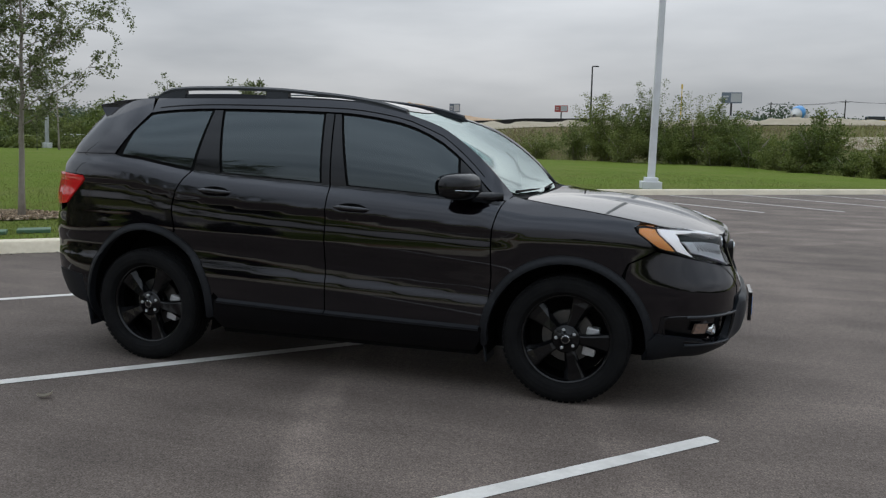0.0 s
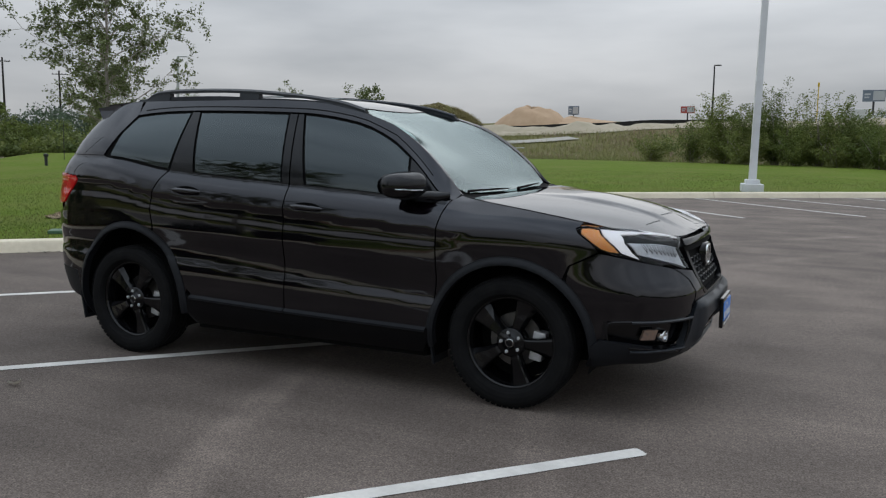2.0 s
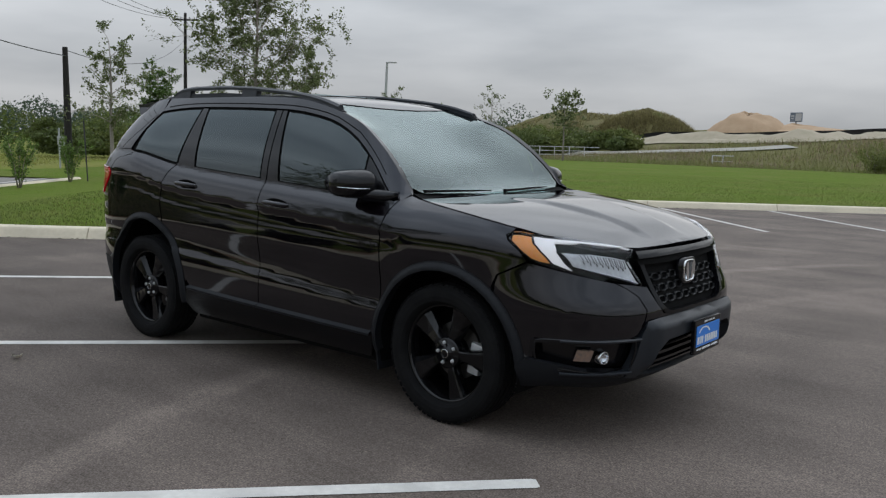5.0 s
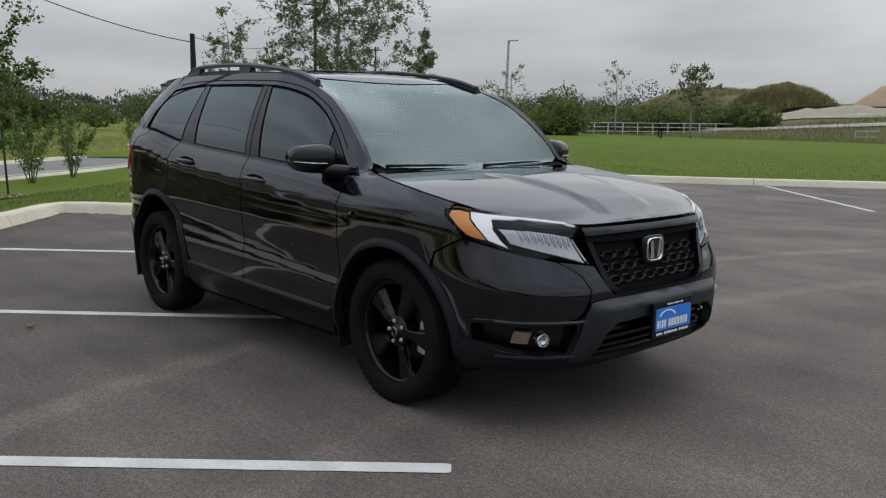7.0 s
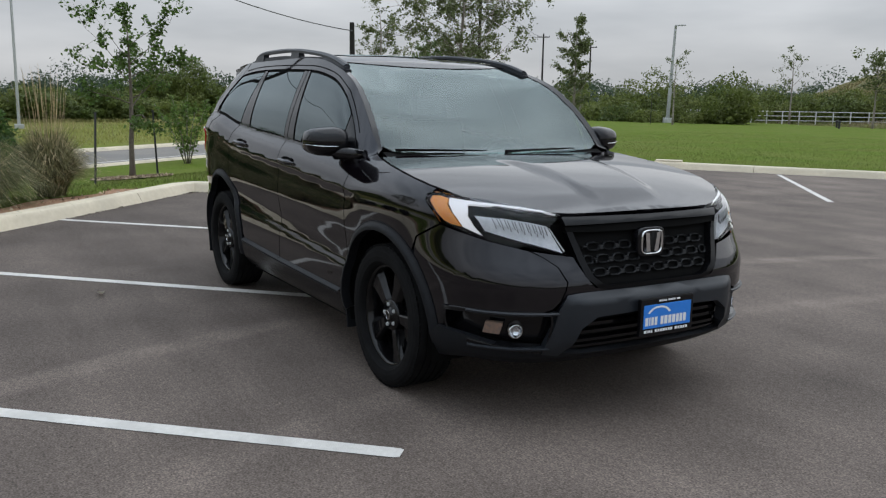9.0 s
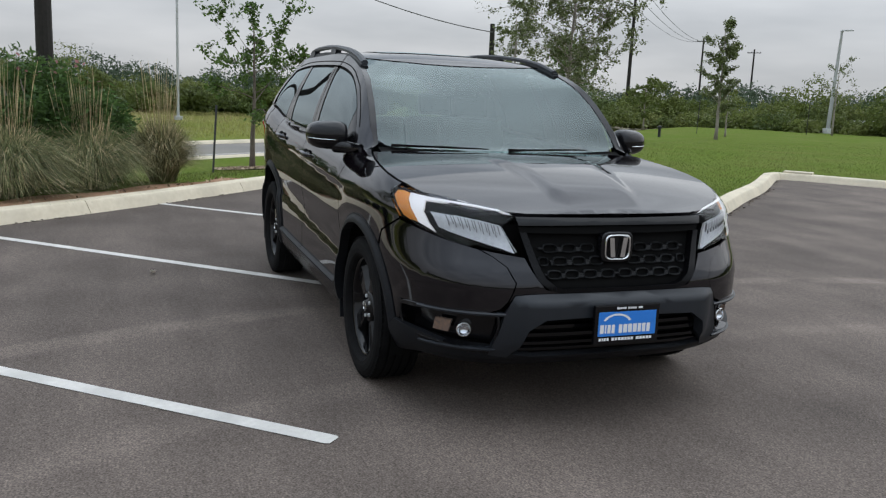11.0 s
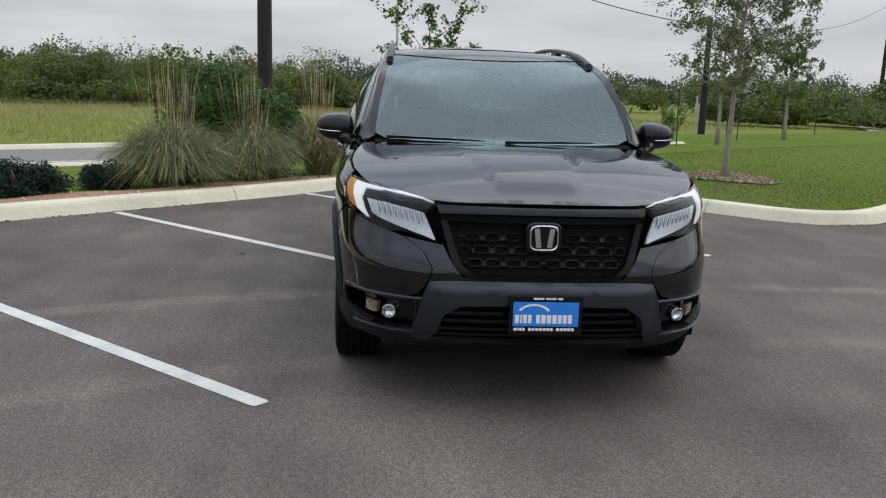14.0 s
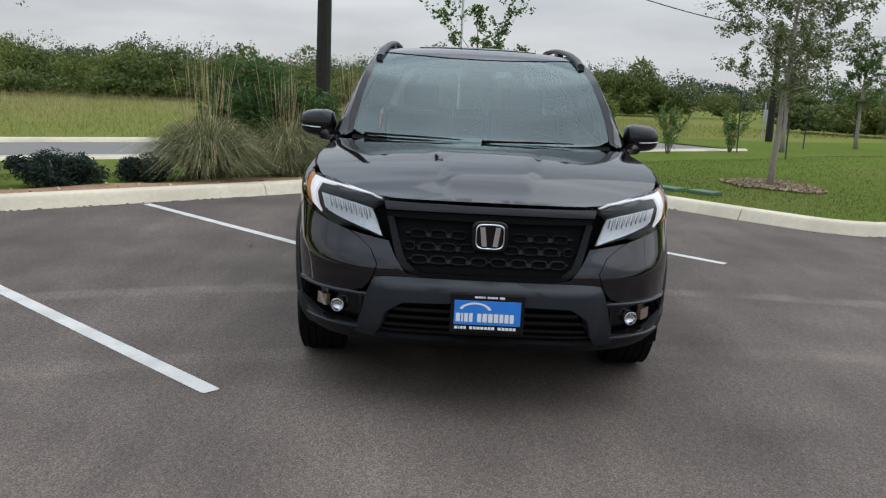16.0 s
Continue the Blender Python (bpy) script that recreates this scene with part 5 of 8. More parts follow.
def build_wheel():
    """One wheel, its outer face towards +z of its own frame."""
    hub = bmesh.new()
    lathe(hub, ((0.262, -0.12), (0.262, 0.07), (0.268, 0.085), (0.258, 0.088), (0.248, 0.075), (0.243, -0.11)), 64)
    wheel = part("wheel", hub, M_RIM, car, "black five-spoke alloy wheel", smooth=True)
    bm = bmesh.new()
    prof = [(0.262, -0.115), (0.285, -0.122), (0.33, -0.124), (0.358, -0.112), (0.3735, -0.085)]
    for k, c in enumerate((-0.06, -0.02, 0.02, 0.06)):
        prof += [(0.3765, c - 0.006), (0.3690, c - 0.005), (0.3690, c + 0.005), (0.3765, c + 0.006)]
    prof += [(0.3735, 0.085), (0.366, 0.102), (0.352, 0.116), (0.345, 0.118), (0.338, 0.1215), (0.31, 0.124), (0.285, 0.120), (0.272, 0.108), (0.262, 0.09)]
    lathe(bm, prof, 96)
    part("tyre", bm, M_TYRE, wheel, "black rubber tyre", smooth=False)
    # shoulder tread blocks
    bm = bmesh.new()
    for s in (1, -1):
        for k in range(64):
            a = 2 * math.pi * (k + 0.5 * (s > 0)) / 64
            box(bm, (0.008, 0.025, 0.030), (0.3640 * math.cos(a), 0.3645 * math.sin(a), s * 0.094), (0, s * 24, math.degrees(a)))
    bm2 = bm
    tagged(part("tread", bm2, M_TYRE, wheel), kind="stuff")
    # spokes: twin-edged blades that widen to the rim
    for k in range(5):
        bm = bmesh.new()
        rows = []
        for r, hw, z in ((0.050, 0.030, 0.066), (0.10, 0.034, 0.072), (0.15, 0.043, 0.070), (0.21, 0.060, 0.070), (0.258, 0.074, 0.074)):
            rows.append([bm.verts.new(p) for p in ((-hw, r, z - 0.055), (-hw, r, z - 0.020), (-hw * 0.86, r, z - 0.004), (-hw * 0.66, r, z), (hw * 0.52, r, z - 0.005), (hw, r, z - 0.030), (hw, r, z - 0.055))])
        for a, b in zip(rows, rows[1:]):
            for j in range(6):
                bm.faces.new((a[j], a[j + 1], b[j + 1], b[j]))
        for row in (rows[0], rows[-1]):
            bm.faces.new(row)
        bmesh.ops.recalc_face_normals(bm, faces=bm.faces[:])
        bm.transform(pose(0, 0, 0, 0, 0, 72 * k))
        part("spoke", bm, M_RIM, wheel)
    bm = bmesh.new()
    lathe(bm, ((0.085, 0.02), (0.085, 0.066), (0.074, 0.076), (0.036, 0.070), (0.034, 0.084), (0.028, 0.088), (0.001, 0.089)), 40)
    part("hub", bm, M_RIM, wheel, smooth=True)
    bm = bmesh.new()
    lathe(bm, ((0.024, 0.084), (0.024, 0.0895), (0.0215, 0.0905), (0.021, 0.0885)), 24)
    part("hub_badge", bm, M_CHROME, wheel)
    for k in range(5):
        a = radians(72 * k + 36 + 90)
        bm = bmesh.new()
        lathe(bm, ((0.0105, 0.06), (0.0105, 0.079), (0.008, 0.083), (0.001, 0.084)), 6)
        bm.transform(pose(0.057 * math.cos(a), 0.057 * math.sin(a), 0))
        part("lug_nut", bm, M_NUT, wheel)
    bm = bmesh.new()
    lathe(bm, ((0.08, -0.02), (0.155, -0.02), (0.157, -0.024), (0.157, -0.044), (0.08, -0.044)), 48)
    part("brake_disc", bm, M_DISC, wheel, "grey steel brake disc")
    bm = bmesh.new()
    lathe(bm, ((0.001, -0.10), (0.243, -0.10)), 40)
    part("brake_shield", bm, M_DARK, wheel)
    bm = bmesh.new()
    box(bm, (0.075, 0.17, 0.075), (0.135, 0.03, -0.03), (0, 0, 12), 0.012)
    part("brake_caliper", bm, M_NUT, wheel)
    return wheel


def build_running_gear():
    wheel = build_wheel()
    first = True
    for x, s in ((1.41, -1), (-1.41, -1), (1.41, 1), (-1.41, 1)):
        m = Matrix.Translation((x, s * 0.845, 0.3765)) @ pose(0, 0, 0, 90 if s < 0 else -90, 0, 0) @ pose(0, 0, 0, 0, 0, -22 if x > 0 else -26)
        if first:
            wheel.matrix_world = m
            first = False
        else:
            copy_thing(wheel, m)
    for c, rx, rz in ((FC, 0.475, 0.475), (RC, 0.475, 0.535)):
        for s in (-1, 1):
            bm = bmesh.new()
            rows = []
            for a in np.linspace(-15, 195, 25):
                x, z = c[0] + rx * math.cos(radians(a)), c[1] + rz * math.sin(radians(a))
                rows.append([bm.verts.new((x, s * 0.93, z)), bm.verts.new((x, s * 0.62, z))])
            for a, b in zip(rows, rows[1:]):
                bm.faces.new((a[0], a[1], b[1], b[0]))
            bm.faces.new([r[1] for r in rows])
            part("wheel_house", bm, M_DARK, car)
            bm = bmesh.new()
            box(bm, (0.012, 0.20, 0.20), (c[0] - rx - 0.005, s * 0.85, 0.30), (0, -10, 0), 0.003)
            part("mud_flap", bm, M_CLAD, car)
    bm = bmesh.new()
    box(bm, (3.7, 1.2, 0.20), (-0.15, 0, 0.315), bevel=0.03)
    box(bm, (1.74, 1.76, 0.17), (0, 0, 0.305), bevel=0.02)
    part("underbody", bm, M_DARK, car)


def build_fittings():
    """Mirrors, handles, roof rails, wipers."""
    for s in (-1, 1):
        # mirror: rounded housing on an arm
        bm = bmesh.new()
        n, m = 20, 12
        rows = []
        for i in range(n):
            t = 2 * math.pi * i / n
            row = []
            for j in range(m + 1):
                q = -1 + 2 * j / m
                prof = max(0.0, 1 - abs(q) ** 3.2) ** (1 / 2.6)
                cy, cz = math.copysign(abs(math.cos(t)) ** 0.75, math.cos(t)), math.copysign(abs(math.sin(t)) ** 0.75, math.sin(t))
                # q runs from the inner end to the tip, t round the section
                row.append(bm.verts.new((0.775 + 0.105 * prof * cy - 0.03 * q, s * (1.010 + 0.118 * q), 1.246 + prof * cz * (0.082 - 0.010 * q))))
            rows.append(row)
        for i in range(n):
            a, b = rows[i], rows[(i + 1) % n]
            for j in range(m):
                bm.faces.new((a[j], a[j + 1], b[j + 1], b[j]))
        bmesh.ops.remove_doubles(bm, verts=bm.verts[:], dist=0.0005)
        bmesh.ops.recalc_face_normals(bm, faces=bm.faces[:])
        mirror = part("wing_mirror", bm, M_GLOSS, car, "gloss black door mirror with chrome strip", smooth=True)
        bm = bmesh.new()
        tube(bm, [(0.875, s * 0.925, 1.222), (0.882, s * 0.98, 1.222), (0.868, s * 1.05, 1.224), (0.835, s * 1.10, 1.228), (0.78, s * 1.126, 1.230)], [0.002, 0.003, 0.0034, 0.003, 0.002], 8)
        part("signal_strip", bm, M_CHROME, mirror, "chrome strip")
        bm = bmesh.new()
        tube(bm, [(1.0, s * 0.865, 1.188), (0.93, s * 0.90, 1.182), (0.83, s * 0.97, 1.185)], [0.022, 0.034, 0.038], 10)
        part("mirror_arm", bm, M_GLOSS, mirror, smooth=True)
        bm = bmesh.new()
        bm.faces.new([bm.verts.new((0.672 - 0.02 * math.cos(a), s * (1.010 + 0.095 * math.cos(a)), 1.246 + 0.064 * math.sin(a))) for k, a in enumerate(np.linspace(0, 2 * math.pi, 20, endpoint=False))])
        part("mirror_glass", bm, M_CHROME, mirror)
        # door handles: dark cup and a bowed grip
        for x, z in ((0.08, 1.085), (-0.865, 1.155)):
            w = lambda xx, zz: float(half_width(xx, zz))
            bm = bmesh.new()
            o = [bm.verts.new((x + 0.105 * math.cos(a), s * (w(x + 0.105 * math.cos(a), z) + 0.0025), z + 0.034 * math.sin(a))) for a in np.linspace(0, 2 * math.pi, 24, endpoint=False)]
            mid = bm.verts.new((x, s * (w(x, z) - 0.012), z))
            for k in range(24):
                bm.faces.new((o[k], o[(k + 1) % 24], mid))
            bmesh.ops.recalc_face_normals(bm, faces=bm.faces[:])
            cup = part("handle_cup", bm, M_DARK, car, smooth=True)
            bm = bmesh.new()
            pts = [(x + q * 0.115, s * (w(x + q * 0.115, z) + 0.028 * (1 - q ** 4)), z + 0.004 - 0.006 * q) for q in np.linspace(-1, 1, 11)]
            tube(bm, pts, [0.006, 0.013, 0.016, 0.0165, 0.0165, 0.0165, 0.0165, 0.0165, 0.016, 0.013, 0.006], 10)
            part("door_handle", bm, M_PAINT, cup, "body-coloured door handle", smooth=True)
        # roof rail with three feet
        bm = bmesh.new()
        top = curve((-1.52, 1.770), (-1.41, 1.826), (-1.19, 1.840), (-0.95, 1.841), (-0.586, 1.830), (-0.366, 1.813), (-0.11, 1.788), (0.137, 1.75), (0.33, 1.698))
        yy = curve((-1.56, 0.615), (-0.5, 0.635), (0.33, 0.67))
        xs = np.linspace(-1.56, 0.33, 36)
        rows = []
        for x in xs:
            t, y = float(top(x)), float(yy(x))
            th = 0.028
            rows.append([bm.verts.new(p) for p in ((x, s * (y - 0.018), t - th), (x, s * (y - 0.02), t - 0.010), (x, s * (y - 0.010), t), (x, s * (y + 0.010), t), (x, s * (y + 0.026), t - 0.012), (x, s * (y + 0.026), t - th))])
        for a, b in zip(rows, rows[1:]):
            for k in range(6):
                bm.faces.new((a[k], b[k], b[(k + 1) % 6], a[(k + 1) % 6]))
        bm.faces.new(rows[0]); bm.faces.new(rows[-1])
        bmesh.ops.recalc_face_normals(bm, faces=bm.faces[:])
        base_bm = bmesh.new()
        rows = []
        for x in np.linspace(-1.58, 0.36, 30):
            y = float(yy(x))
            zb = float(on_top(np.array([x]), np.array([y]))[0, 2]) - 0.012
            t = max(min(float(top(x)) - 0.052, zb + 0.06), zb + 0.016)
            rows.append([base_bm.verts.new(p) for p in ((x, s * (y - 0.022), zb), (x, s * (y - 0.012), t), (x, s * (y + 0.020), t), (x, s * (y + 0.036), zb - 0.012))])
        for a, b in zip(rows, rows[1:]):
            for k in range(4):
                base_bm.faces.new((a[k], b[k], b[(k + 1) % 4], a[(k + 1) % 4]))
        base_bm.faces.new(rows[0]); base_bm.faces.new(rows[-1])
        bmesh.ops.recalc_face_normals(base_bm, faces=base_bm.faces[:])
        rail = part("roof_rail", bm, M_BAR, car, "satin black roof rail")
        part("rail_base", base_bm, M_CLAD, rail)
        for x0, x1 in ((-1.57, -1.28), (-0.66, -0.50), (-0.02, 0.34)):
            bm = bmesh.new()
            rows = []
            for x in np.linspace(x0, x1, 9):
                y, t = float(yy(x)), float(top(x)) - 0.02
                base = float(on_top(np.array([x]), np.array([y]))[0, 2]) - 0.012
                t = max(t, base + 0.02)
                rows.append([bm.verts.new(p) for p in ((x, s * (y - 0.016), base), (x, s * (y - 0.014), t), (x, s * (y + 0.024), t), (x, s * (y + 0.034), base - 0.01))])
            for a, b in zip(rows, rows[1:]):
                for k in range(4):
                    bm.faces.new((a[k], b[k], b[(k + 1) % 4], a[(k + 1) % 4]))
            bm.faces.new(rows[0]); bm.faces.new(rows[-1])
            bmesh.ops.recalc_face_normals(bm, faces=bm.faces[:])
            part("rail_foot", bm, M_BAR, rail)
    # wipers lie on the glass
    for (xa, ya), (xb, yb) in (((1.045, -0.70), (1.085, -0.12)), ((1.10, 0.0), (1.06, 0.55))):
        bm = bmesh.new()
        pts = []
        for q in np.linspace(0, 1, 8):
            x, y = xa + (xb - xa) * q, ya + (yb - ya) * q
            pts.append((x, y, float(on_top(np.array([x]), np.array([y]))[0, 2]) + 0.008))
        tube(bm, pts, [0.010, 0.008, 0.007, 0.007, 0.007, 0.006, 0.005, 0.003], 6)
        part("wiper", bm, M_DARK, car)


def build_cabin():
    """What shows dimly through the windscreen: dash, wheel, seats, mirror."""
    bm = bmesh.new()
    rows = []
    for x, z in ((0.52, 0.90), (0.50, 1.02), (0.58, 1.10), (0.75, 1.125), (1.02, 1.135), (1.05, 1.0)):
        rows.append([bm.verts.new((x, y, z - 0.02 * abs(y))) for y in np.linspace(-0.76, 0.76, 9)])
    for a, b in zip(rows, rows[1:]):
        for k in range(8):
            bm.faces.new((a[k], b[k], b[k + 1], a[k + 1]))
    part("dashboard", bm, M_DASH, car, smooth=True)
    for x in (-0.25, -1.05):
        for y in (-0.40, 0.40):
            bm = bmesh.new()
            box(bm, (0.50, 0.52, 0.16), (x + 0.15, y, 0.72), (0, -6, 0), 0.05)
            seat = part("seat", bm, M_SEAT, car)
            bm = bmesh.new()
            box(bm, (0.14, 0.50, 0.62), (x - 0.17, y, 1.02), (0, -14, 0), 0.05)
            part("seat_back", bm, M_SEAT, seat)
            bm = bmesh.new()
            box(bm, (0.10, 0.27, 0.18), (x - 0.27, y, 1.43), (0, -10, 0), 0.035)
            part("headrest", bm, M_SEAT, seat)
    bm = bmesh.new()
    ring = [(0.42 + 0.075 * math.sin(a), 0.40 + 0.185 * math.cos(a), 1.06 + 0.17 * math.sin(a)) for a in np.linspace(0, 2 * math.pi, 25)]
    tube(bm, ring, 0.015, 8)
    box(bm, (0.05, 0.30, 0.06), (0.42, 0.40, 1.05), bevel=0.01)
    part("steering_wheel", bm, M_DASH, car)
    bm = bmesh.new()
    box(bm, (0.05, 0.24, 0.07), (0.26, 0, 1.535), bevel=0.015)
    box(bm, (0.12, 0.16, 0.04), (0.36, 0, 1.575), (0, 28, 0), 0.01)
    part("inner_mirror", bm, M_DARK, car)
    bm = bmesh.new()
    box(bm, (2.9, 1.5, 0.04), (-0.55, 0, 0.55))
    box(bm, (0.05, 1.5, 0.7), (-1.98, 0, 0.88))
    part("cabin_floor", bm, M_DARK, car)


build_flanks()
build_tops()
build_nose()
build_running_gear()
build_fittings()
build_cabin()


# ---- plants ----
M_BARK = material("grey_bark", (0.22, 0.19, 0.16), 0.9, second=(0.30, 0.265, 0.23), scale=18, bump=0.5, bump_scale=40)
M_BROWNBARK = material("brown_bark", (0.10, 0.078, 0.060), 0.9, second=(0.17, 0.14, 0.115), scale=18, bump=0.5, bump_scale=40)
M_POLE_WOOD = material("creosoted_wood", (0.011, 0.009, 0.008), 0.9, second=(0.022, 0.018, 0.016), scale=10, bump=0.4, bump_scale=30)
M_OAK = leaf_material("oak_leaf", (0.140, 0.165, 0.068), 0.4)
M_ELM = leaf_material("bright_leaf", (0.085, 0.138, 0.034), 0.45)
M_SCRUB = leaf_material("scrub_leaf", (0.092, 0.126, 0.030), 0.25, patch=(0.140, 0.165, 0.040), patch_scale=0.16)
M_SCRUB2 = leaf_material("pale_scrub_leaf", (0.138, 0.168, 0.040), 0.25, patch=(0.165, 0.185, 0.055), patch_scale=0.16)
M_DARKLEAF = leaf_material("rosemary_leaf", (0.024, 0.040, 0.028), 0.45)
M_WOODS = leaf_material("woods_leaf", (0.084, 0.115, 0.032), 0.25, patch=(0.125, 0.150, 0.040), patch_scale=0.12)
# air haze over the distance is mixed into this leaf colour
M_HAZE = leaf_material("haze_tinted_leaf", (0.070, 0.100, 0.062), 0.25)
M_MYRTLE = leaf_material("myrtle_leaf", (0.120, 0.185, 0.044), 0.4)
M_OLEANDER = leaf_material("oleander_leaf", (0.07, 0.125, 0.034), 0.45)
M_PINK = leaf_material("pink_blossom", (0.36, 0.17, 0.17), 0.3)
M_BLADE = leaf_material("grass_blade", (0.100, 0.150, 0.025), 0.4, patch=(0.165, 0.162, 0.052), patch_scale=0.45)
M_TALL = leaf_material("dry_grass_blade", (0.37, 0.305, 0.15), 0.35, patch=(0.26, 0.255, 0.085), patch_scale=0.14)
M_MEADOWBLADE = leaf_material("meadow_blade", (0.20, 0.225, 0.045), 0.35, patch=(0.27, 0.25, 0.075), patch_scale=0.14)
M_CLUMP = leaf_material("grey_green_blade", (0.165, 0.180, 0.080), 0.6)
M_DRYTUFT2 = leaf_material("olive_brown_blade", (0.19, 0.18, 0.085), 0.55)
M_MOUNDGRASS = leaf_material("mound_grass_blade", (0.24, 0.21, 0.10), 0.5)
M_PLUME = leaf_material("straw_stalk", (0.56, 0.46, 0.28), 0.35)
rng = np.random.default_rng(5)


def leaves(centres, size, slim=0.55, lie=0.7, face=None):
    """Four-cornered leaves at the given places, turned at random; a small lie lays them flatter; face: the way they mostly look."""
    n = len(centres)
    d = rng.normal(size=(n, 3))
    d[:, 2] *= lie
    d /= np.linalg.norm(d, axis=1)[:, None]
    h = np.cross(d, rng.normal(size=(n, 3)))
    if face is not None:
        f = face + rng.normal(size=(n, 3)) * 0.45
        d = np.cross(f, rng.normal(size=(n, 3)))
        d /= np.maximum(np.linalg.norm(d, axis=1), 1e-6)[:, None]
        h = np.cross(f, d)
    elif lie < 0.6:
        h[:, 2] *= lie
    h /= np.maximum(np.linalg.norm(h, axis=1), 1e-6)[:, None]
    s = (size * rng.uniform(0.6, 1.35, n))[:, None]
    c = np.asarray(centres)
    return np.stack([c - d * s * 0.5, c + h * s * slim * 0.5, c + d * s * 0.5, c - h * s * slim * 0.5], 1).reshape(-1, 3)


def quads(name, verts, mat, parent=None, label="", corners=4):
    me = bpy.data.meshes.new(name)
    n = len(verts) // corners
    me.vertices.add(len(verts))
    me.vertices.foreach_set("co", np.asarray(verts, np.float32).ravel())
    me.loops.add(n * corners)
    me.loops.foreach_set("vertex_index", np.arange(n * corners, dtype=np.int32))
    me.polygons.add(n)
    me.polygons.foreach_set("loop_start", np.arange(n, dtype=np.int32) * corners)
    me.polygons.foreach_set("loop_total", np.full(n, corners, np.int32))
    me.update(calc_edges=True)
    me.materials.append(mat)
    ob = new(name, me)
    ob.parent = parent
    if label:
        ob["label"] = label
    return ob


def tree(at, height, crown_from, radius, trunk_r, limbs, per, leaf, mat, label, lean=(0, 0), group="", droop=0.0, name="tree", fork=5, crown_shape=0.55, category="tree", bark=None):
    """Tapered wandering trunk, limbs that fork into twigs, and leaves along the twigs."""
    ob = thing(name, label, category, group, Matrix.Translation(at))
    bm = bmesh.new()
    k = 9
    axis = []
    wob = rng.normal(size=(k, 2)) * trunk_r * 0.35
    for i in range(k):
        t = i / (k - 1)
        axis.append(Vector((lean[0] * t + wob[i, 0] * t, lean[1] * t + wob[i, 1] * t, height * 0.93 * t)))
    tube(bm, [axis[0] - Vector((0, 0, 0.1))] + axis[1:], [trunk_r * (1.25 if i == 0 else 1.0) * (1 - 0.88 * i / (k - 1)) + 0.004 for i in range(k)], 10)
    cloud = []
    for j in range(limbs):
        t = crown_from / height + (0.95 - crown_from / height) * ((j + rng.uniform(0, 0.9)) / limbs)
        f = t * (k - 1)
        i = min(int(f), k - 2)
        start = axis[i].lerp(axis[i + 1], f - i) if t < 0.93 else axis[-1]
        level = (t * height - crown_from) / max(height - crown_from, 0.1)
        reach = radius * (1 - abs(level - 0.3) ** 1.5 * crown_shape * 1.6) * rng.uniform(0.65, 1.15)
        a = j * 2.4 + rng.uniform(-0.5, 0.5)
        rise = rng.uniform(0.25, 0.75) + 0.5 * level - droop
        d = Vector((math.cos(a), math.sin(a), rise)).normalized()
        pts, p = [start], start.copy()
        for q in range(4):
            p = p + d * reach / 4
            d = (d + Vector(rng.normal(size=3) * 0.16)).normalized()
            pts.append(p.copy())
        r0 = max(0.006, trunk_r * 0.42 * (1 - t * 0.7))
        tube(bm, pts, [r0, r0 * 0.75, r0 * 0.5, r0 * 0.32, r0 * 0.15], 5, False)
        for q in range(fork):
            s = pts[1 + q % 4] if q else pts[-1]
            dd = (d * 0.6 + Vector(rng.normal(size=3) * 0.7) + Vector((0, 0, 0.25 - droop))).normalized()
            ln = reach * rng.uniform(0.25, 0.5)
            e1, e2 = s + dd * ln * 0.5 + Vector(rng.normal(size=3) * 0.03), s + dd * ln
            tube(bm, [s, e1, e2], [r0 * 0.3, r0 * 0.2, r0 * 0.08], 4, False)
            for w in range(3):                                # twiglets, with the leaves close along them
                s2 = s.lerp(e1, 0.5 + 0.5 * w / 3) if w < 2 else e1.lerp(e2, 0.4)
                d2 = (dd + Vector(rng.normal(size=3) * 0.55) + Vector((0, 0, -0.15 * droop))).normalized()
                l2 = ln * rng.uniform(0.45, 0.85)
                tube(bm, [s2, s2 + d2 * l2], [r0 * 0.14, r0 * 0.05], 3, False)
                n = max(2, int(per / 3 * rng.uniform(0.4, 1.5)))
                tt = rng.uniform(0.15, 1.05, n)[:, None]
                cloud.append(np.array(s2) + np.array(d2) * l2 * tt + rng.normal(size=(n, 3)) * (leaf * 0.42 + 0.02 * ln))
    bmesh.ops.recalc_face_normals(bm, faces=bm.faces[:])
    part("trunk", bm, bark or M_BARK, ob, smooth=True)
    quads("crown", leaves(np.concatenate(cloud), leaf, slim=0.6), mat, ob)
    return ob


def feathery(centre, r, h, n, whips=46, wide=0.9):
    """Leaf places of a thicket bush: many whips fan up and out from the foot, bend over, and carry their leaves towards their tips."""
    a = rng.uniform(0, 2 * math.pi, whips)
    out = np.sqrt(rng.uniform(0.0, 1.0, whips)) * wide
    lump = 1 + 0.20 * np.sin(a * 2 + rng.uniform(0, 6)) + 0.14 * np.sin(a * 5 + rng.uniform(0, 6))
    top = h * (1.02 - 0.62 * out ** 2.2) * rng.uniform(0.60, 1.16, whips) * (0.80 + 0.20 * lump)
    k = rng.integers(0, whips, n)
    t = rng.uniform(0.06, 1.0, n) ** 0.85
    reach = r * out[k] * lump[k] * t ** 0.8
    p = np.stack([np.cos(a[k]) * reach, np.sin(a[k]) * reach, top[k] * (1 - (1 - t) ** 1.35)], 1)
    p += rng.normal(size=(n, 3)) * np.array([0.085, 0.085, 0.05]) * min(r, h) * (1.25 - 0.75 * t)[:, None]
    p = p[p[:, 2] > 0.02]
    return p + np.asarray(centre)


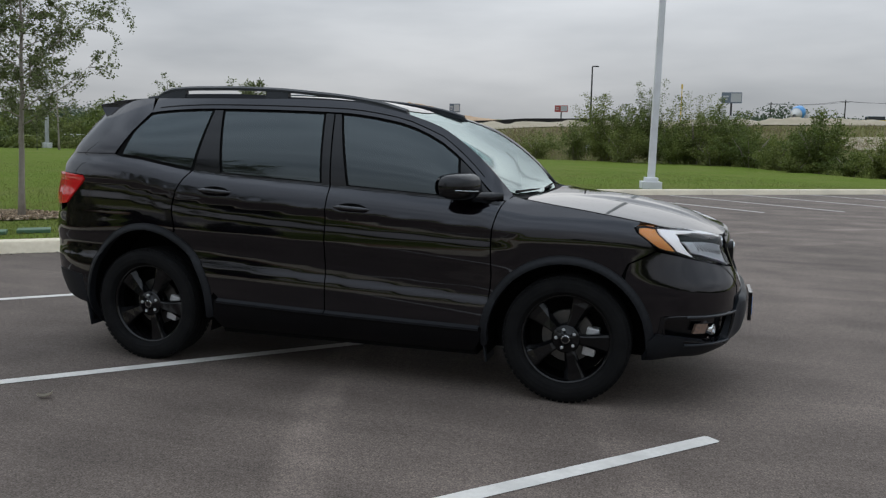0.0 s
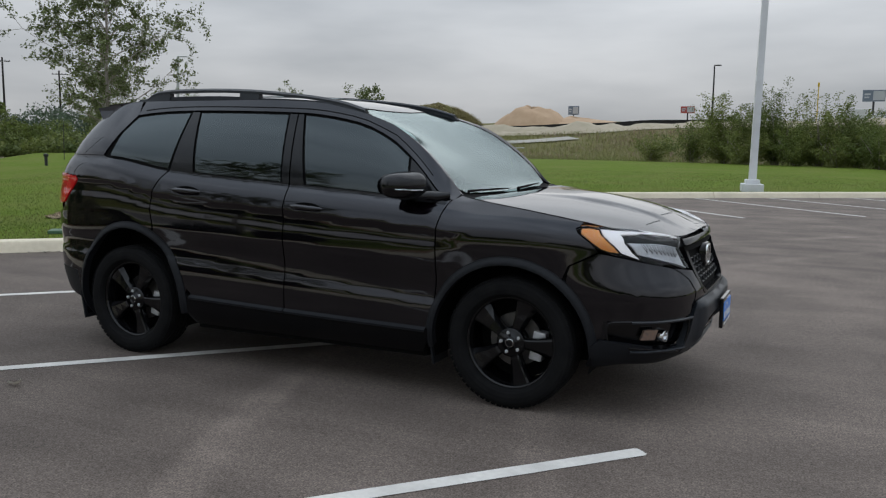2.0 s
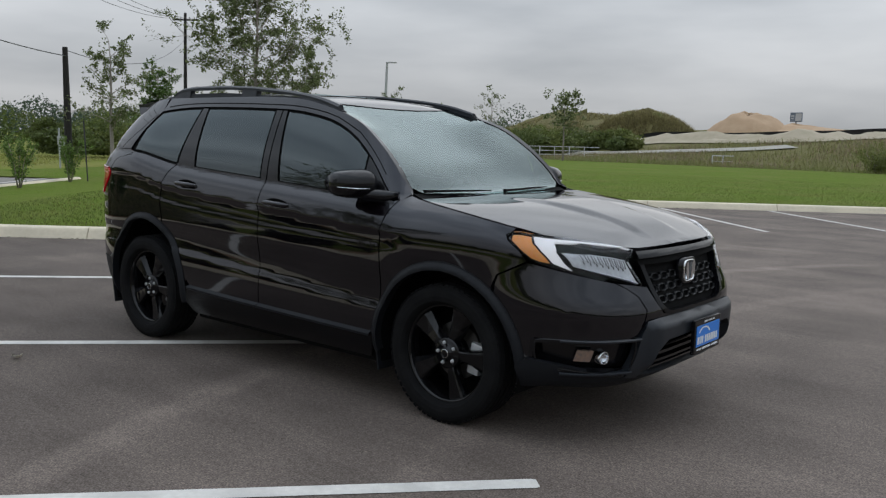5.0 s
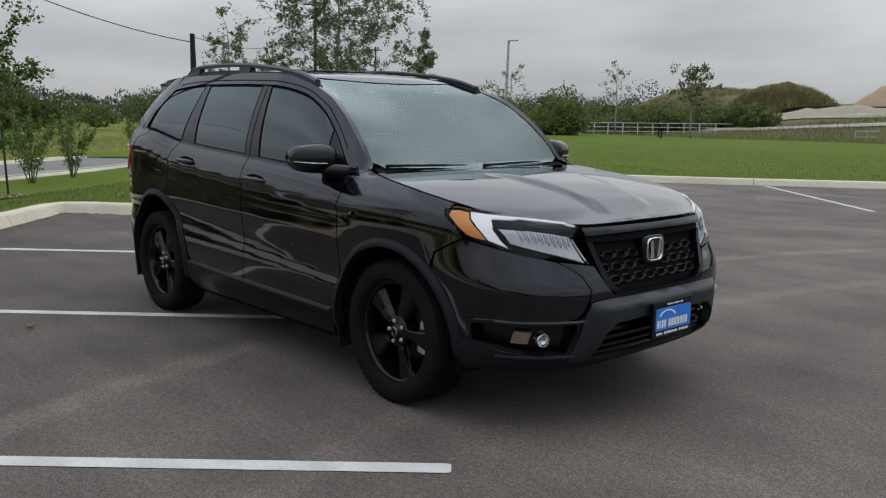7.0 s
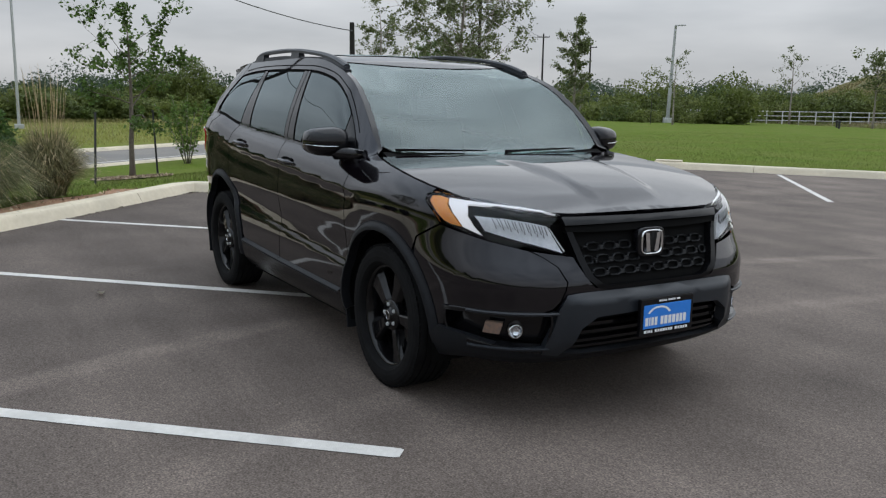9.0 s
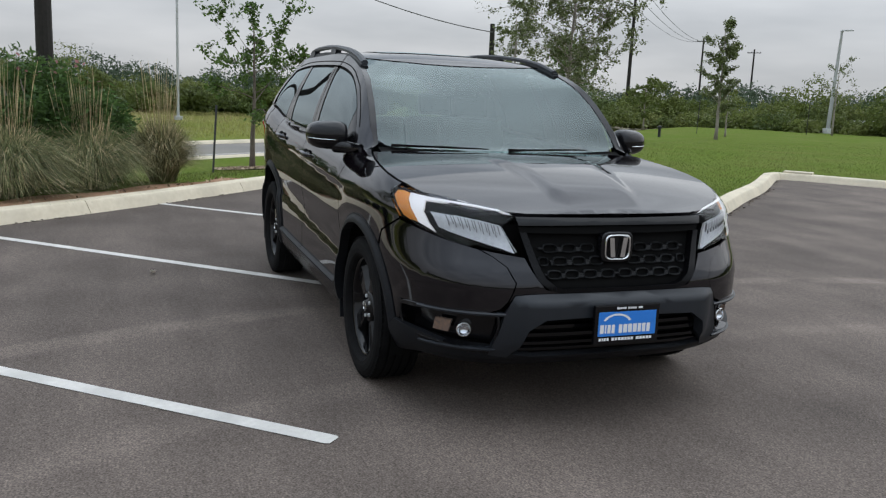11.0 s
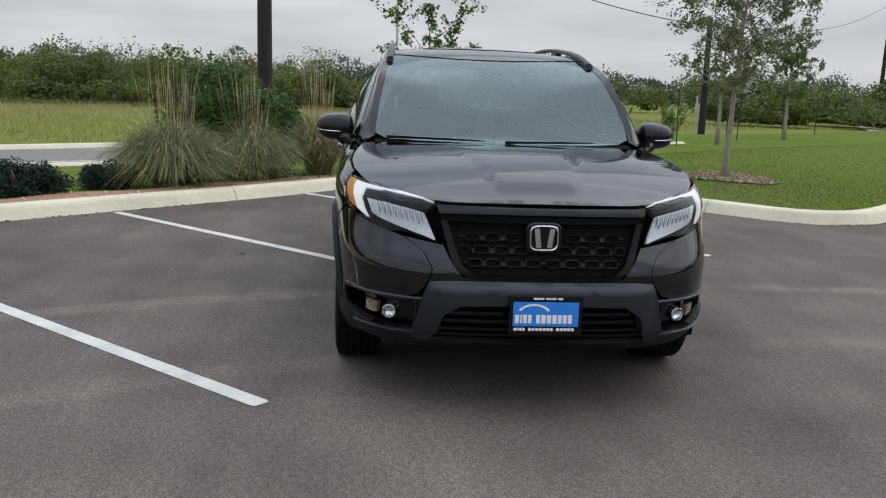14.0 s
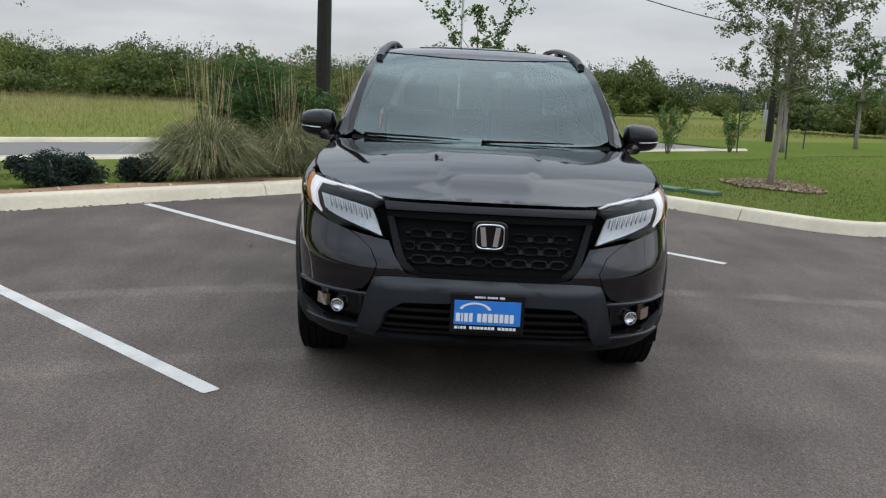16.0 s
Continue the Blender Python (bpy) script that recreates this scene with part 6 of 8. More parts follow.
def thicket(centre, r, h, n):
    """Leaf places of a scrub tree, and the way they face: unequal lumps in a dome, each a shell of leaves with short sprays, and a skirt to the ground."""
    pts, face, lumps = [], [], int(rng.integers(8, 12))
    for k in range(lumps):
        a, q = 2.4 * k + rng.uniform(-0.5, 0.5), math.sqrt((k + rng.uniform(0, 1)) / lumps) * 0.85
        s = r * rng.uniform(0.26, 0.50)
        high = max(h * (0.28 + 0.56 * (1 - q ** 1.8)) * rng.uniform(0.7, 1.12), s * 0.5)
        c = np.array([r * q * math.cos(a), r * q * math.sin(a), high])
        m = int(n * 0.70 / lumps)
        d = rng.normal(size=(m, 3))
        d[:, 2] += 0.35
        d /= np.linalg.norm(d, axis=1)[:, None]
        pts.append(c + d * (rng.uniform(0.2, 1.0, m)[:, None] ** 0.3) * np.array([s, s, s * 0.72]) * (1 + 0.16 * np.sin(d @ rng.normal(size=3) * 5))[:, None])
        face.append(d)
        for j in range(9):
            d = rng.normal(size=3) * np.array([0.7, 0.7, 0.5]) + np.array([0.3 * math.cos(a) * q, 0.3 * math.sin(a) * q, 0.7])
            d /= np.linalg.norm(d)
            m = int(n * 0.20 / lumps / 9)
            t = rng.uniform(0.6, 1.0, m)[:, None]
            pts.append(c + d * t * s * rng.uniform(0.95, 1.2) + rng.normal(size=(m, 3)) * 0.06 * s * (1.5 - t))
            face.append(np.tile(d, (m, 1)))
    m = int(n * 0.12)
    a, q = rng.uniform(0, 2 * math.pi, m), np.sqrt(rng.uniform(0, 1, m)) * 0.9
    pts.append(np.stack([r * q * np.cos(a), r * q * np.sin(a), h * 0.5 * rng.uniform(0.0, 1.0, m)], 1))
    face.append(np.stack([np.cos(a), np.sin(a), np.full(m, 0.4)], 1))
    p, f = np.concatenate(pts), np.concatenate(face)
    above = p[:, 2] > 0.02
    return np.hstack([p[above] + np.asarray(centre), f[above]])


def shrub_points(centre, rx, ry, h, n, lumps=14, shoots=0.8, fill=0.6):
    """Leaf places of a dense bush: lumps of unequal size, denser towards their skins, with gaps between."""
    pts = []
    for k in range(lumps):
        a, r = rng.uniform(0, 2 * math.pi), math.sqrt(rng.uniform(0, 1)) * 0.75
        lz = rng.uniform(0.12, 0.8) * (1 - 0.35 * r)
        c = np.array([centre[0] + rx * r * math.cos(a), centre[1] + ry * r * math.sin(a), centre[2] + h * lz])
        s = rng.uniform(0.22, 0.42) * (14 / lumps) ** 0.4
        m = int(n / lumps * rng.uniform(0.6, 1.4))
        d = rng.normal(size=(m, 3))
        d /= np.linalg.norm(d, axis=1)[:, None]
        q = rng.uniform(0.1, 1.0, m)[:, None] ** fill
        pts.append(c + d * q * np.array([rx * s * 1.25, ry * s * 1.25, h * s]))
    # loose shoots above the outline
    for k in range(int(lumps * shoots)):
        a, r = rng.uniform(0, 2 * math.pi), math.sqrt(rng.uniform(0, 1)) * 0.85
        c = np.array([centre[0] + rx * r * math.cos(a), centre[1] + ry * r * math.sin(a), centre[2] + h * 0.64 * (1 - 0.3 * r)])
        d = np.array([math.cos(a) * 0.4, math.sin(a) * 0.4, 1.0]) + rng.normal(size=3) * 0.2
        m = max(4, int(n / lumps * 0.12))
        t = rng.uniform(0, 1, m)[:, None]
        pts.append(c + d * t * h * rng.uniform(0.12, 0.25) + rng.normal(size=(m, 3)) * 0.035 * h)
    p = np.concatenate(pts)
    return p[p[:, 2] > centre[2]]


def shrub(at, rx, ry, h, n, leaf, mat, label, name="shrub", stems=5, group="", category="shrub", slim=0.55, loose=0):
    ob = thing(name, label, category, group, Matrix.Translation(at))
    bm = bmesh.new()
    for k in range(stems):
        a = rng.uniform(0, 6.28)
        tip = Vector((math.cos(a) * rx * 0.5, math.sin(a) * ry * 0.5, h * 0.75))
        tube(bm, [Vector((tip.x * 0.1, tip.y * 0.1, -0.05)), tip * 0.5 + Vector((0, 0, h * 0.08)), tip], [0.02 + 0.012 * h, 0.016 + 0.006 * h, 0.006], 5)
    part("stem", bm, M_BARK, ob)
    if loose:
        p = feathery((0, 0, 0.0), rx, h, n, loose)
    else:
        p = shrub_points((0, 0, 0.0), rx, ry, h, n)
    quads("foliage", leaves(p, leaf, slim=slim), mat, ob)
    return ob


def blades(places, length, width, bend):
    """Bent grass blades: three corners each, from the ground to a drooping tip."""
    n = len(places)
    a = rng.uniform(0, 2 * math.pi, n)
    d = np.stack([np.cos(a), np.sin(a), np.zeros(n)], 1)
    s = np.stack([-np.sin(a), np.cos(a), np.zeros(n)], 1)
    ln = (length * rng.uniform(0.5, 1.3, n))[:, None]
    b = (bend * rng.uniform(0.1, 1.2, n))[:, None]
    tip = places + d * ln * b + np.array([0, 0, 1.0]) * ln
    return np.stack([places - s * width / 2, places + s * width / 2, tip], 1).reshape(-1, 3)


def grass_clump(at, radius, height, n, plumes, label, stiff=0.0, dry=0.18, wet=None):
    """A fountain of arching blades with straw stalks rising from it."""
    ob = thing("ornamental_grass", label, "grass", "ornamental grasses", Matrix.Translation(at))
    for name, mat, share in (("blade_tuft", wet or M_CLUMP, 1 - dry), ("dry_blade_tuft", M_PLUME, dry)):
        m = int(n * share)
        a = rng.uniform(0, 2 * math.pi, m)
        out = rng.uniform(0.02, 1.0, m) ** (0.7 if share > 0.5 else 1.0)
        d = np.stack([np.cos(a), np.sin(a), np.zeros(m)], 1)
        foot = d * (radius * 0.32 * rng.uniform(0, 1, m))[:, None]
        side = np.stack([-np.sin(a), np.cos(a), np.zeros(m)], 1) * 0.0038
        rad = (radius * out * rng.uniform(0.7, 1.15, m))[:, None]
        top = (height * rng.uniform(0.45, 1.15, m) * (1.12 - 0.42 * out))[:, None]
        z = np.array([0, 0, 1.0])
        droop = (0.25 + 0.75 * out[:, None]) * rng.uniform(0.2, 1.0, m)[:, None] * (1 - stiff)
        sway = side / 0.0038 * (radius * rng.normal(0, 0.46, m))[:, None]
        p1, p2 = foot + d * rad * 0.26 + z * top * 0.62 + sway * 0.2, foot + d * rad * 0.64 + z * top * (0.95 - 0.25 * droop) + sway * 0.6
        p3 = foot + d * rad * (1 + 0.15 * droop) + z * np.maximum(top * (1.05 - 1.15 * droop), 0.02) + sway
        v = []
        for lo, hi, w0, w1 in ((foot, p1, 1.0, 1.0), (p1, p2, 1.0, 0.8), (p2, p3, 0.8, 0.1)):
            v.append(np.stack([lo - side * w0, lo + side * w0, hi + side * w1, hi - side * w1], 1).reshape(-1, 3))
        quads(name, np.concatenate(v), mat, ob)
    if plumes:
        bm = bmesh.new()
        for k in range(plumes):
            an, r = rng.uniform(0, 6.28), rng.uniform(0, radius * 0.3)
            b = Vector((r * math.cos(an), r * math.sin(an), 0.1))
            h = height * rng.uniform(1.0, 2.0)
            t = b + Vector((math.cos(an) * 0.09 + rng.normal(0, 0.06), math.sin(an) * 0.09 + rng.normal(0, 0.06), 1.0)) * h
            m = b.lerp(t, 0.62)
            tube(bm, [b, m, b.lerp(t, 0.82) + Vector((0, 0, 0.02)), t], [0.0011, 0.0012, 0.0030, 0.0008], 4, False)
        part("stalk", bm, M_PLUME, ob, "straw-coloured flower stalks")
    return ob


def scatter(outline, n, z):
    """Random places inside an outline of the plan."""
    o = np.array([tuple(p)[:2] for p in outline])
    lo, hi = o.min(0), o.max(0)
    p = rng.uniform(lo, hi, (n, 2))
    inside = np.zeros(n, bool)
    j = len(o) - 1
    for i in range(len(o)):
        cross = ((o[i, 1] > p[:, 1]) != (o[j, 1] > p[:, 1])) & (p[:, 0] < (o[j, 0] - o[i, 0]) * (p[:, 1] - o[i, 1]) / (o[j, 1] - o[i, 1] + 1e-12) + o[i, 0])
        inside ^= cross
        j = i
    p = p[inside]
    return np.column_stack([p, [z(x, y) for x, y in p]])


# trees on the lawns
tree((-8.35, 5.42, 0.05), 4.35, 1.60, 1.42, 0.052, 32, 100, 0.047, M_OAK, "young live oak with a pale trunk in a mulch ring", (0.10, 0.12), fork=8, crown_shape=0.7)
tree((-12.2, 0.42, -0.12), 3.05, 1.25, 1.3, 0.055, 13, 52, 0.088, M_ELM, "young spreading tree with leaves in dark clumps", (-0.16, 0.08), fork=5, droop=0.1, bark=M_BROWNBARK)
tree((-25.2, 12.3, -0.2), 5.3, 1.7, 1.25, 0.08, 18, 42, 0.09, M_OAK, "slender grey-green young tree on the lawn", fork=6, group="young trees")
tree((-30.4, 17.5, -0.2), 4.6, 1.7, 1.3, 0.08, 18, 66, 0.095, M_ELM, "leafy green young tree beside a stake", fork=6, group="young trees")
tree((-29.3, 25.3, 0.05), 5.7, 1.3, 1.15, 0.08, 20, 62, 0.11, M_OAK, "upright young tree with a dense dark crown", fork=6, group="young trees", crown_shape=0.6)
tree((-41.0, 44.2, 0.1), 5.2, 2.0, 1.2, 0.07, 9, 14, 0.15, M_OAK, "thin half-bare young tree by the lamp post", fork=4, group="young trees")
tree((-41.7, 58.2, 0.1), 6.3, 2.2, 1.5, 0.08, 11, 15, 0.17, M_OAK, "thin half-bare young tree near the white fence", fork=4, group="young trees")
tree((-31.7, 54.2, 0.1), 5.4, 2.0, 1.8, 0.08, 15, 34, 0.18, M_OAK, "young tree with a flat-topped crown", fork=5, group="young trees")
tree((-34.5, 30.0, 0.05), 2.6, 0.7, 0.9, 0.05, 9, 18, 0.13, M_SCRUB2, "small multi-stemmed young tree", fork=4, group="young trees")
tree((-48.0, 33.5, 0.0), 3.2, 0.9, 1.2, 0.06, 12, 26, 0.2, M_SCRUB, "small leafy tree before the woods", fork=4, group="young trees")
def crape_myrtle(at, h, stems):
    """Several stems from one foot that fan out and up, each with upright leafy side shoots."""
    ob = thing("crape_myrtle", "small bright green crape myrtle with many upright stems", "shrub", "crape myrtles", Matrix.Translation(at))
    bm, cloud = bmesh.new(), []
    for k in range(stems):
        a = 2.4 * k + rng.uniform(-0.4, 0.4)
        out, top = h * (0.05 + 0.42 * k / stems) * rng.uniform(0.85, 1.1), h * rng.uniform(0.72, 1.0)
        tip = Vector((math.cos(a) * out, math.sin(a) * out, top * (1.0 - 0.3 * out / h)))
        mid = Vector((tip.x * 0.42, tip.y * 0.42, tip.z * 0.5))
        tube(bm, [Vector((tip.x * 0.06, tip.y * 0.06, -0.05)), mid, tip], [0.018, 0.012, 0.004], 5)
        foot = Vector((tip.x * 0.06, tip.y * 0.06, 0))
        for q in range(22):                                   # leaves sit close round each stem, like a bottle brush
            t = 0.22 + 0.8 * q / 22
            s = foot.lerp(mid, t * 2) if t < 0.5 else mid.lerp(tip, t * 2 - 1)
            wide = 0.055 * math.sin(math.pi * min(0.96, max(0.1, t))) + 0.012
            cloud.append(np.array(s) + rng.normal(size=(7, 3)) * wide)
        for q in range(3):
            t = rng.uniform(0.45, 0.9)
            s = mid.lerp(tip, t * 2 - 1) if t > 0.5 else foot.lerp(mid, t * 2)
            d = Vector((math.cos(a) * 0.5, math.sin(a) * 0.5, 0.8)) + Vector(rng.normal(size=3) * 0.35)
            ln = rng.uniform(0.18, 0.36)
            tube(bm, [s, s + d * ln], [0.005, 0.002], 4, False)
            cloud.append(np.array(s) + np.array(d) * ln * rng.uniform(0.1, 1.1, 34)[:, None] + rng.normal(size=(34, 3)) * 0.035)
    bmesh.ops.recalc_face_normals(bm, faces=bm.faces[:])
    part("stem", bm, M_BARK, ob, smooth=True)
    quads("foliage", leaves(np.concatenate(cloud), 0.088, slim=0.4), M_MYRTLE, ob)


for x, y, h, k in ((-16.94, 2.69, 2.1, 9), (-18.37, 4.1, 2.0, 7), (-21.0, 7.0, 1.8, 7), (-23.5, 9.8, 1.7, 7)):
    crape_myrtle((x, y, -0.2), h, k)
# another young oak in the bed, mirrored in the side glass
tree((-6.0, -8.0, 0.05), 5.5, 1.6, 2.0, 0.060, 34, 90, 0.060, M_OAK, "young live oak behind the kerb by the mulch bed", (0.1, -0.05), fork=8, crown_shape=0.7)
# scrub at the lawn's far edge
for x, y, rx, h, n, m in ((-9.5, 57, 1.8, 1.9, 900, M_SCRUB2), (-4.2, 53.2, 3.2, 4.3, 3200, M_SCRUB2), (-1.0, 52.2, 2.8, 4.6, 3000, M_SCRUB), (1.6, 50.4, 2.6, 4.0, 2600, M_SCRUB2), (3.6, 50.0, 2.4, 3.6, 2600, M_SCRUB),
                          (5.2, 49.5, 2.0, 2.2, 1200, M_SCRUB2), (7.6, 41.0, 2.3, 2.9, 2600, M_SCRUB), (9.9, 36.5, 1.8, 1.7, 1200, M_SCRUB2), (12.3, 34.8, 2.0, 2.0, 1600, M_SCRUB), (15.8, 36.5, 2.6, 2.2, 1800, M_SCRUB), (19.5, 39.5, 3.0, 2.4, 1800, M_SCRUB2)):
    shrub((x, y, 0.0), rx, rx * 0.8, h, n * 6, 0.105, m, "shaggy green scrub bush at the lawn's edge", group="scrub bushes", loose=64, stems=9)
for x, y, rx, h, n, m in ((-6.4, 54.4, 2.2, 2.5, 6000, M_SCRUB), (-2.7, 50.9, 2.6, 2.4, 7000, M_SCRUB2), (0.4, 49.8, 2.5, 2.3, 7000, M_SCRUB), (2.7, 48.3, 2.2, 2.0, 6000, M_SCRUB2), (4.7, 46.6, 2.3, 2.4, 7000, M_SCRUB), (6.0, 43.6, 1.8, 1.8, 5000, M_SCRUB2), (8.9, 38.6, 1.6, 1.3, 4000, M_SCRUB), (11.0, 35.6, 1.7, 1.5, 5000, M_SCRUB2), (6.5, 39.6, 1.2, 0.9, 3000, M_SCRUB2)):
    shrub((x, y, 0.0), rx, rx * 0.8, h, n, 0.105, m, "low green scrub bush filling the lawn's edge", group="scrub bushes", loose=40)
# beds beside the kerb
for x, y, r, h, n, pl in ((-5.62, -3.4, 0.85, 0.80, 6400, 64), (-6.55, -2.5, 0.72, 0.78, 5200, 60)):
    grass_clump((x, y, 0.12), r, h, n, pl, "arching grey-green ornamental grass with straw plumes")
grass_clump((-7.5, -1.55, 0.12), 0.58, 0.84, 4600, 60, "stiff brownish clump of ornamental grass on its own", 0.45, 0.2, M_DRYTUFT2)
for x, y, r, h in ((-4.15, -4.85, 0.58, 0.47), (-5.05, -4.08, 0.34, 0.37), (-3.3, -5.6, 0.5, 0.48)):
    shrub((x, y, 0.08), r, r, h, 9000, 0.062, M_DARKLEAF, "low dark green rosemary bush in the mulch bed", group="rosemary bushes", slim=0.26)
ol = shrub((-7.5, -3.15, 0.0), 1.15, 1.0, 2.0, 22000, 0.12, M_OLEANDER, "tall dark oleander bush with pink blossom", name="oleander", slim=0.26)
quads("blossom", leaves(np.column_stack([rng.normal(0, 0.5, 22), rng.normal(0, 0.45, 22), rng.uniform(1.5, 1.85, 22)]), 0.06, slim=0.9), M_PINK, ol, "pink blossom")
shrub((-8.35, -2.35, 0.0), 0.75, 0.6, 1.35, 7000, 0.12, M_OLEANDER, "dark oleander bush behind the grasses", name="oleander", slim=0.26)
# woods round the place
def woods(name, spots, per, leaf, mat, label):
    """Thicket bushes side by side; the last number of a spot is its share of leaves."""
    pts = [thicket((x, y, z), r, h, int(per * q)) for x, y, z, r, h, q in spots]
    cores = [feathery((x, y, z), r * 0.95, h * 0.6, int(per * q) // 4, wide=1.0) for x, y, z, r, h, q in spots]
    both = np.concatenate(pts)
    ob = quads(name, np.concatenate([leaves(both[:, :3], leaf, slim=0.6, face=both[:, 3:]), leaves(np.concatenate(cores), leaf * 1.6, slim=0.8, lie=0.5)]), mat)
    return tagged(ob, label, "woods", kind="stuff")


bands, back_band, plateau_band, far_band = {k: [] for k in range(3)}, [], [], []
for ring, (dist, hmin, hmax, count) in enumerate(((62, 2.0, 3.7, 54), (71, 2.6, 4.4, 48), (92, 3.8, 5.6, 46))):
    for k in range(count):
        az = radians(128 + 132 * (k + rng.uniform(-0.4, 0.4)) / count)
        deg = math.degrees(az)
        if ring < 2 and 155.5 < deg < 168:                    # an open stretch, only far woods behind it
            continue
        d = dist * rng.uniform(0.93, 1.1) * (1.12 if deg < 150 else 1.0)
        x, y = d * math.cos(az) - 2, d * math.sin(az)
        h = rng.uniform(hmin, hmax) * float(1 - 0.34 * smooth01(148, 154, deg) * smooth01(188, 180, deg)) * (0.85 if deg < 150 else 1.0)
        bands[(k + ring) % 3].append((x, y, -0.1, h * rng.uniform(0.6, 1.05), h * rng.choice([0.7, 0.85, 1.0, 1.25]), (1.0, 0.8, 0.55)[ring]))
for k in range(170):                                          # low bushes along the foot
    az = radians(128 + 132 * (k + rng.uniform(-0.5, 0.5)) / 170)
    d = rng.uniform(56.5, 63) * (1.12 if az < radians(150) else 1.0)
    h = rng.uniform(0.7, 1.7)
    if radians(155.5) < az < radians(168):
        continue
    bands[(k * 7 // 3) % 3].append((d * math.cos(az) - 2, d * math.sin(az), -0.15, h * rng.uniform(0.9, 1.5), h, 0.30))
for dx, dy, r, h in ((0, 0, 3.4, 5.4), (1.5, -3.2, 2.8, 4.6), (0.5, 3.0, 2.2, 3.4), (2.0, -1.0, 2.6, 2.6)):   # a tall willowy clump in the open stretch
    bands[0].append((-86.5 + dx, 20.5 + dy, -0.2, r, h, 2.0))
for k in range(44):                                           # behind the white fence
    az, d = radians(131.5 - 14.0 * (k + rng.uniform(-0.4, 0.4)) / 44), rng.uniform(93, 104)
    x, y = 4.9 + d * math.cos(az), -3.5 + d * math.sin(az)
    z = float(land_height(x, y)) - 0.15
    h = max(1.3, 1.5 + d * math.tan(radians(rng.uniform(0.45, 1.05))) - z)
    bands[k % 3].append((x, y, z, h * 0.85, h, 0.7))
for k in range(70):                                           # behind the lot
    az = radians(-95 + 130 * (k + rng.uniform(-0.4, 0.4)) / 70)
    d = 58 * rng.uniform(0.92, 1.15)
    h = rng.uniform(2.4, 4.2)
    back_band.append((d * math.cos(az) + 3, d * math.sin(az), -0.2, h * 0.6, h, 1.0))
for k in range(60):                                           # on the far plateau
    x = -95 + 190 * (k + rng.uniform(-0.4, 0.4)) / 60
    if -55 < x < 4:
        continue
    h = rng.uniform(2.6, 4.6)
    plateau_band.append((x * 2.2, 235 + 30 * rng.uniform(-1, 1), float(land_height(x * 2.2, 235)) - 0.3, h * 1.6, h, 1.0))
for k in range(76):                                           # the farthest woods, low, with haze tinted into the leaf colour
    az = radians(122 + 96 * (k + rng.uniform(-0.4, 0.4)) / 76)
    d = 175 * rng.uniform(0.92, 1.12)
    h = rng.uniform(6.0, 8.6) * float(0.86 + 0.14 * math.sin(k * 0.55))
    far_band.append((d * math.cos(az), d * math.sin(az), -0.3, h * rng.uniform(0.7, 1.1), h, 1.0))
woods("far_woods", bands[0], 2700, 0.23, M_SCRUB, "dense dark green scrub woods beyond the meadow")
woods("far_woods", bands[1], 2700, 0.23, M_SCRUB2, "paler green scrub woods beyond the meadow")
woods("far_woods", bands[2], 2700, 0.23, M_WOODS, "deep green scrub woods beyond the meadow")
woods("far_woods", back_band, 700, 0.32, M_WOODS, "green woods behind the lot")
# both far bands use the leaf colour with haze mixed in
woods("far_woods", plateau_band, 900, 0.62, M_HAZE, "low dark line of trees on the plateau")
woods("far_woods", far_band, 1100, 0.5, M_HAZE, "distant line of woods tinted blue-green with haze")
# tall grass over the road and along the scrub
w_out = Vector((-0.772, -0.635))
a0, a1 = ROAD_A + w_out * 8.5 + ROAD_DIR * -35, ROAD_A + w_out * 8.5 + ROAD_DIR * 48
p = scatter([a0, a1, a1 + w_out * 44, a0 + w_out * 44], 170000, lambda x, y: float(land_height(x, y)))
deep = (p[:, :2] - np.array(a0)) @ np.array(w_out) / 44
clump = np.array([noise.noise(Vector((q[0] * 0.22, q[1] * 0.22, 5.0))) for q in p])
straw = deep + 0.45 * clump + rng.normal(0, 0.12, len(p)) > 0.36
tagged(quads("tall_grass", blades(p[straw], (0.36 + 0.5 * smooth01(0.62, 0.9, deep[straw])), 0.020, 1.0), M_TALL, corners=3), "knee-high straw-coloured meadow grass", "grass", kind="stuff")
tagged(quads("tall_grass", blades(p[~straw], 0.20, 0.024, 1.3), M_MEADOWBLADE, corners=3), "shorter green meadow grass beside the road", "grass", kind="stuff")
M_RUST = leaf_material("rusty_weed", (0.23, 0.175, 0.115), 0.4)
M_OLIVE = leaf_material("olive_weed", (0.19, 0.19, 0.07), 0.4)
foot = [(-60, 63), (-24, 54.5), (-6, 53), (3, 49.5), (6, 42), (9, 34.5), (14, 33), (24, 40.5), (24, 50), (10, 56), (-6, 62), (-60, 66)]
slope = [(-52, 66), (-24, 56), (-6, 55), (6, 52), (26, 48), (60, 60), (60, 92), (30, 98), (5, 93), (-15, 88.5), (-26, 85), (-36, 79), (-44, 72)]
track_line = [np.array(q) for q in ((-54, 78.5), (-46, 78), (-38, 75.7), (-33, 76), (-29, 76.7), (-25.4, 78.6), (-22.6, 81.2))]


def off_track(p):
    """How far places lie from the haul road's line."""
    d = np.full(len(p), 99.0)
    for a, b in zip(track_line, track_line[1:]):
        t = np.clip(((p[:, :2] - a) @ (b - a)) / ((b - a) @ (b - a)), 0, 1)
        d = np.minimum(d, np.linalg.norm(p[:, :2] - a - t[:, None] * (b - a), axis=1))
    return d


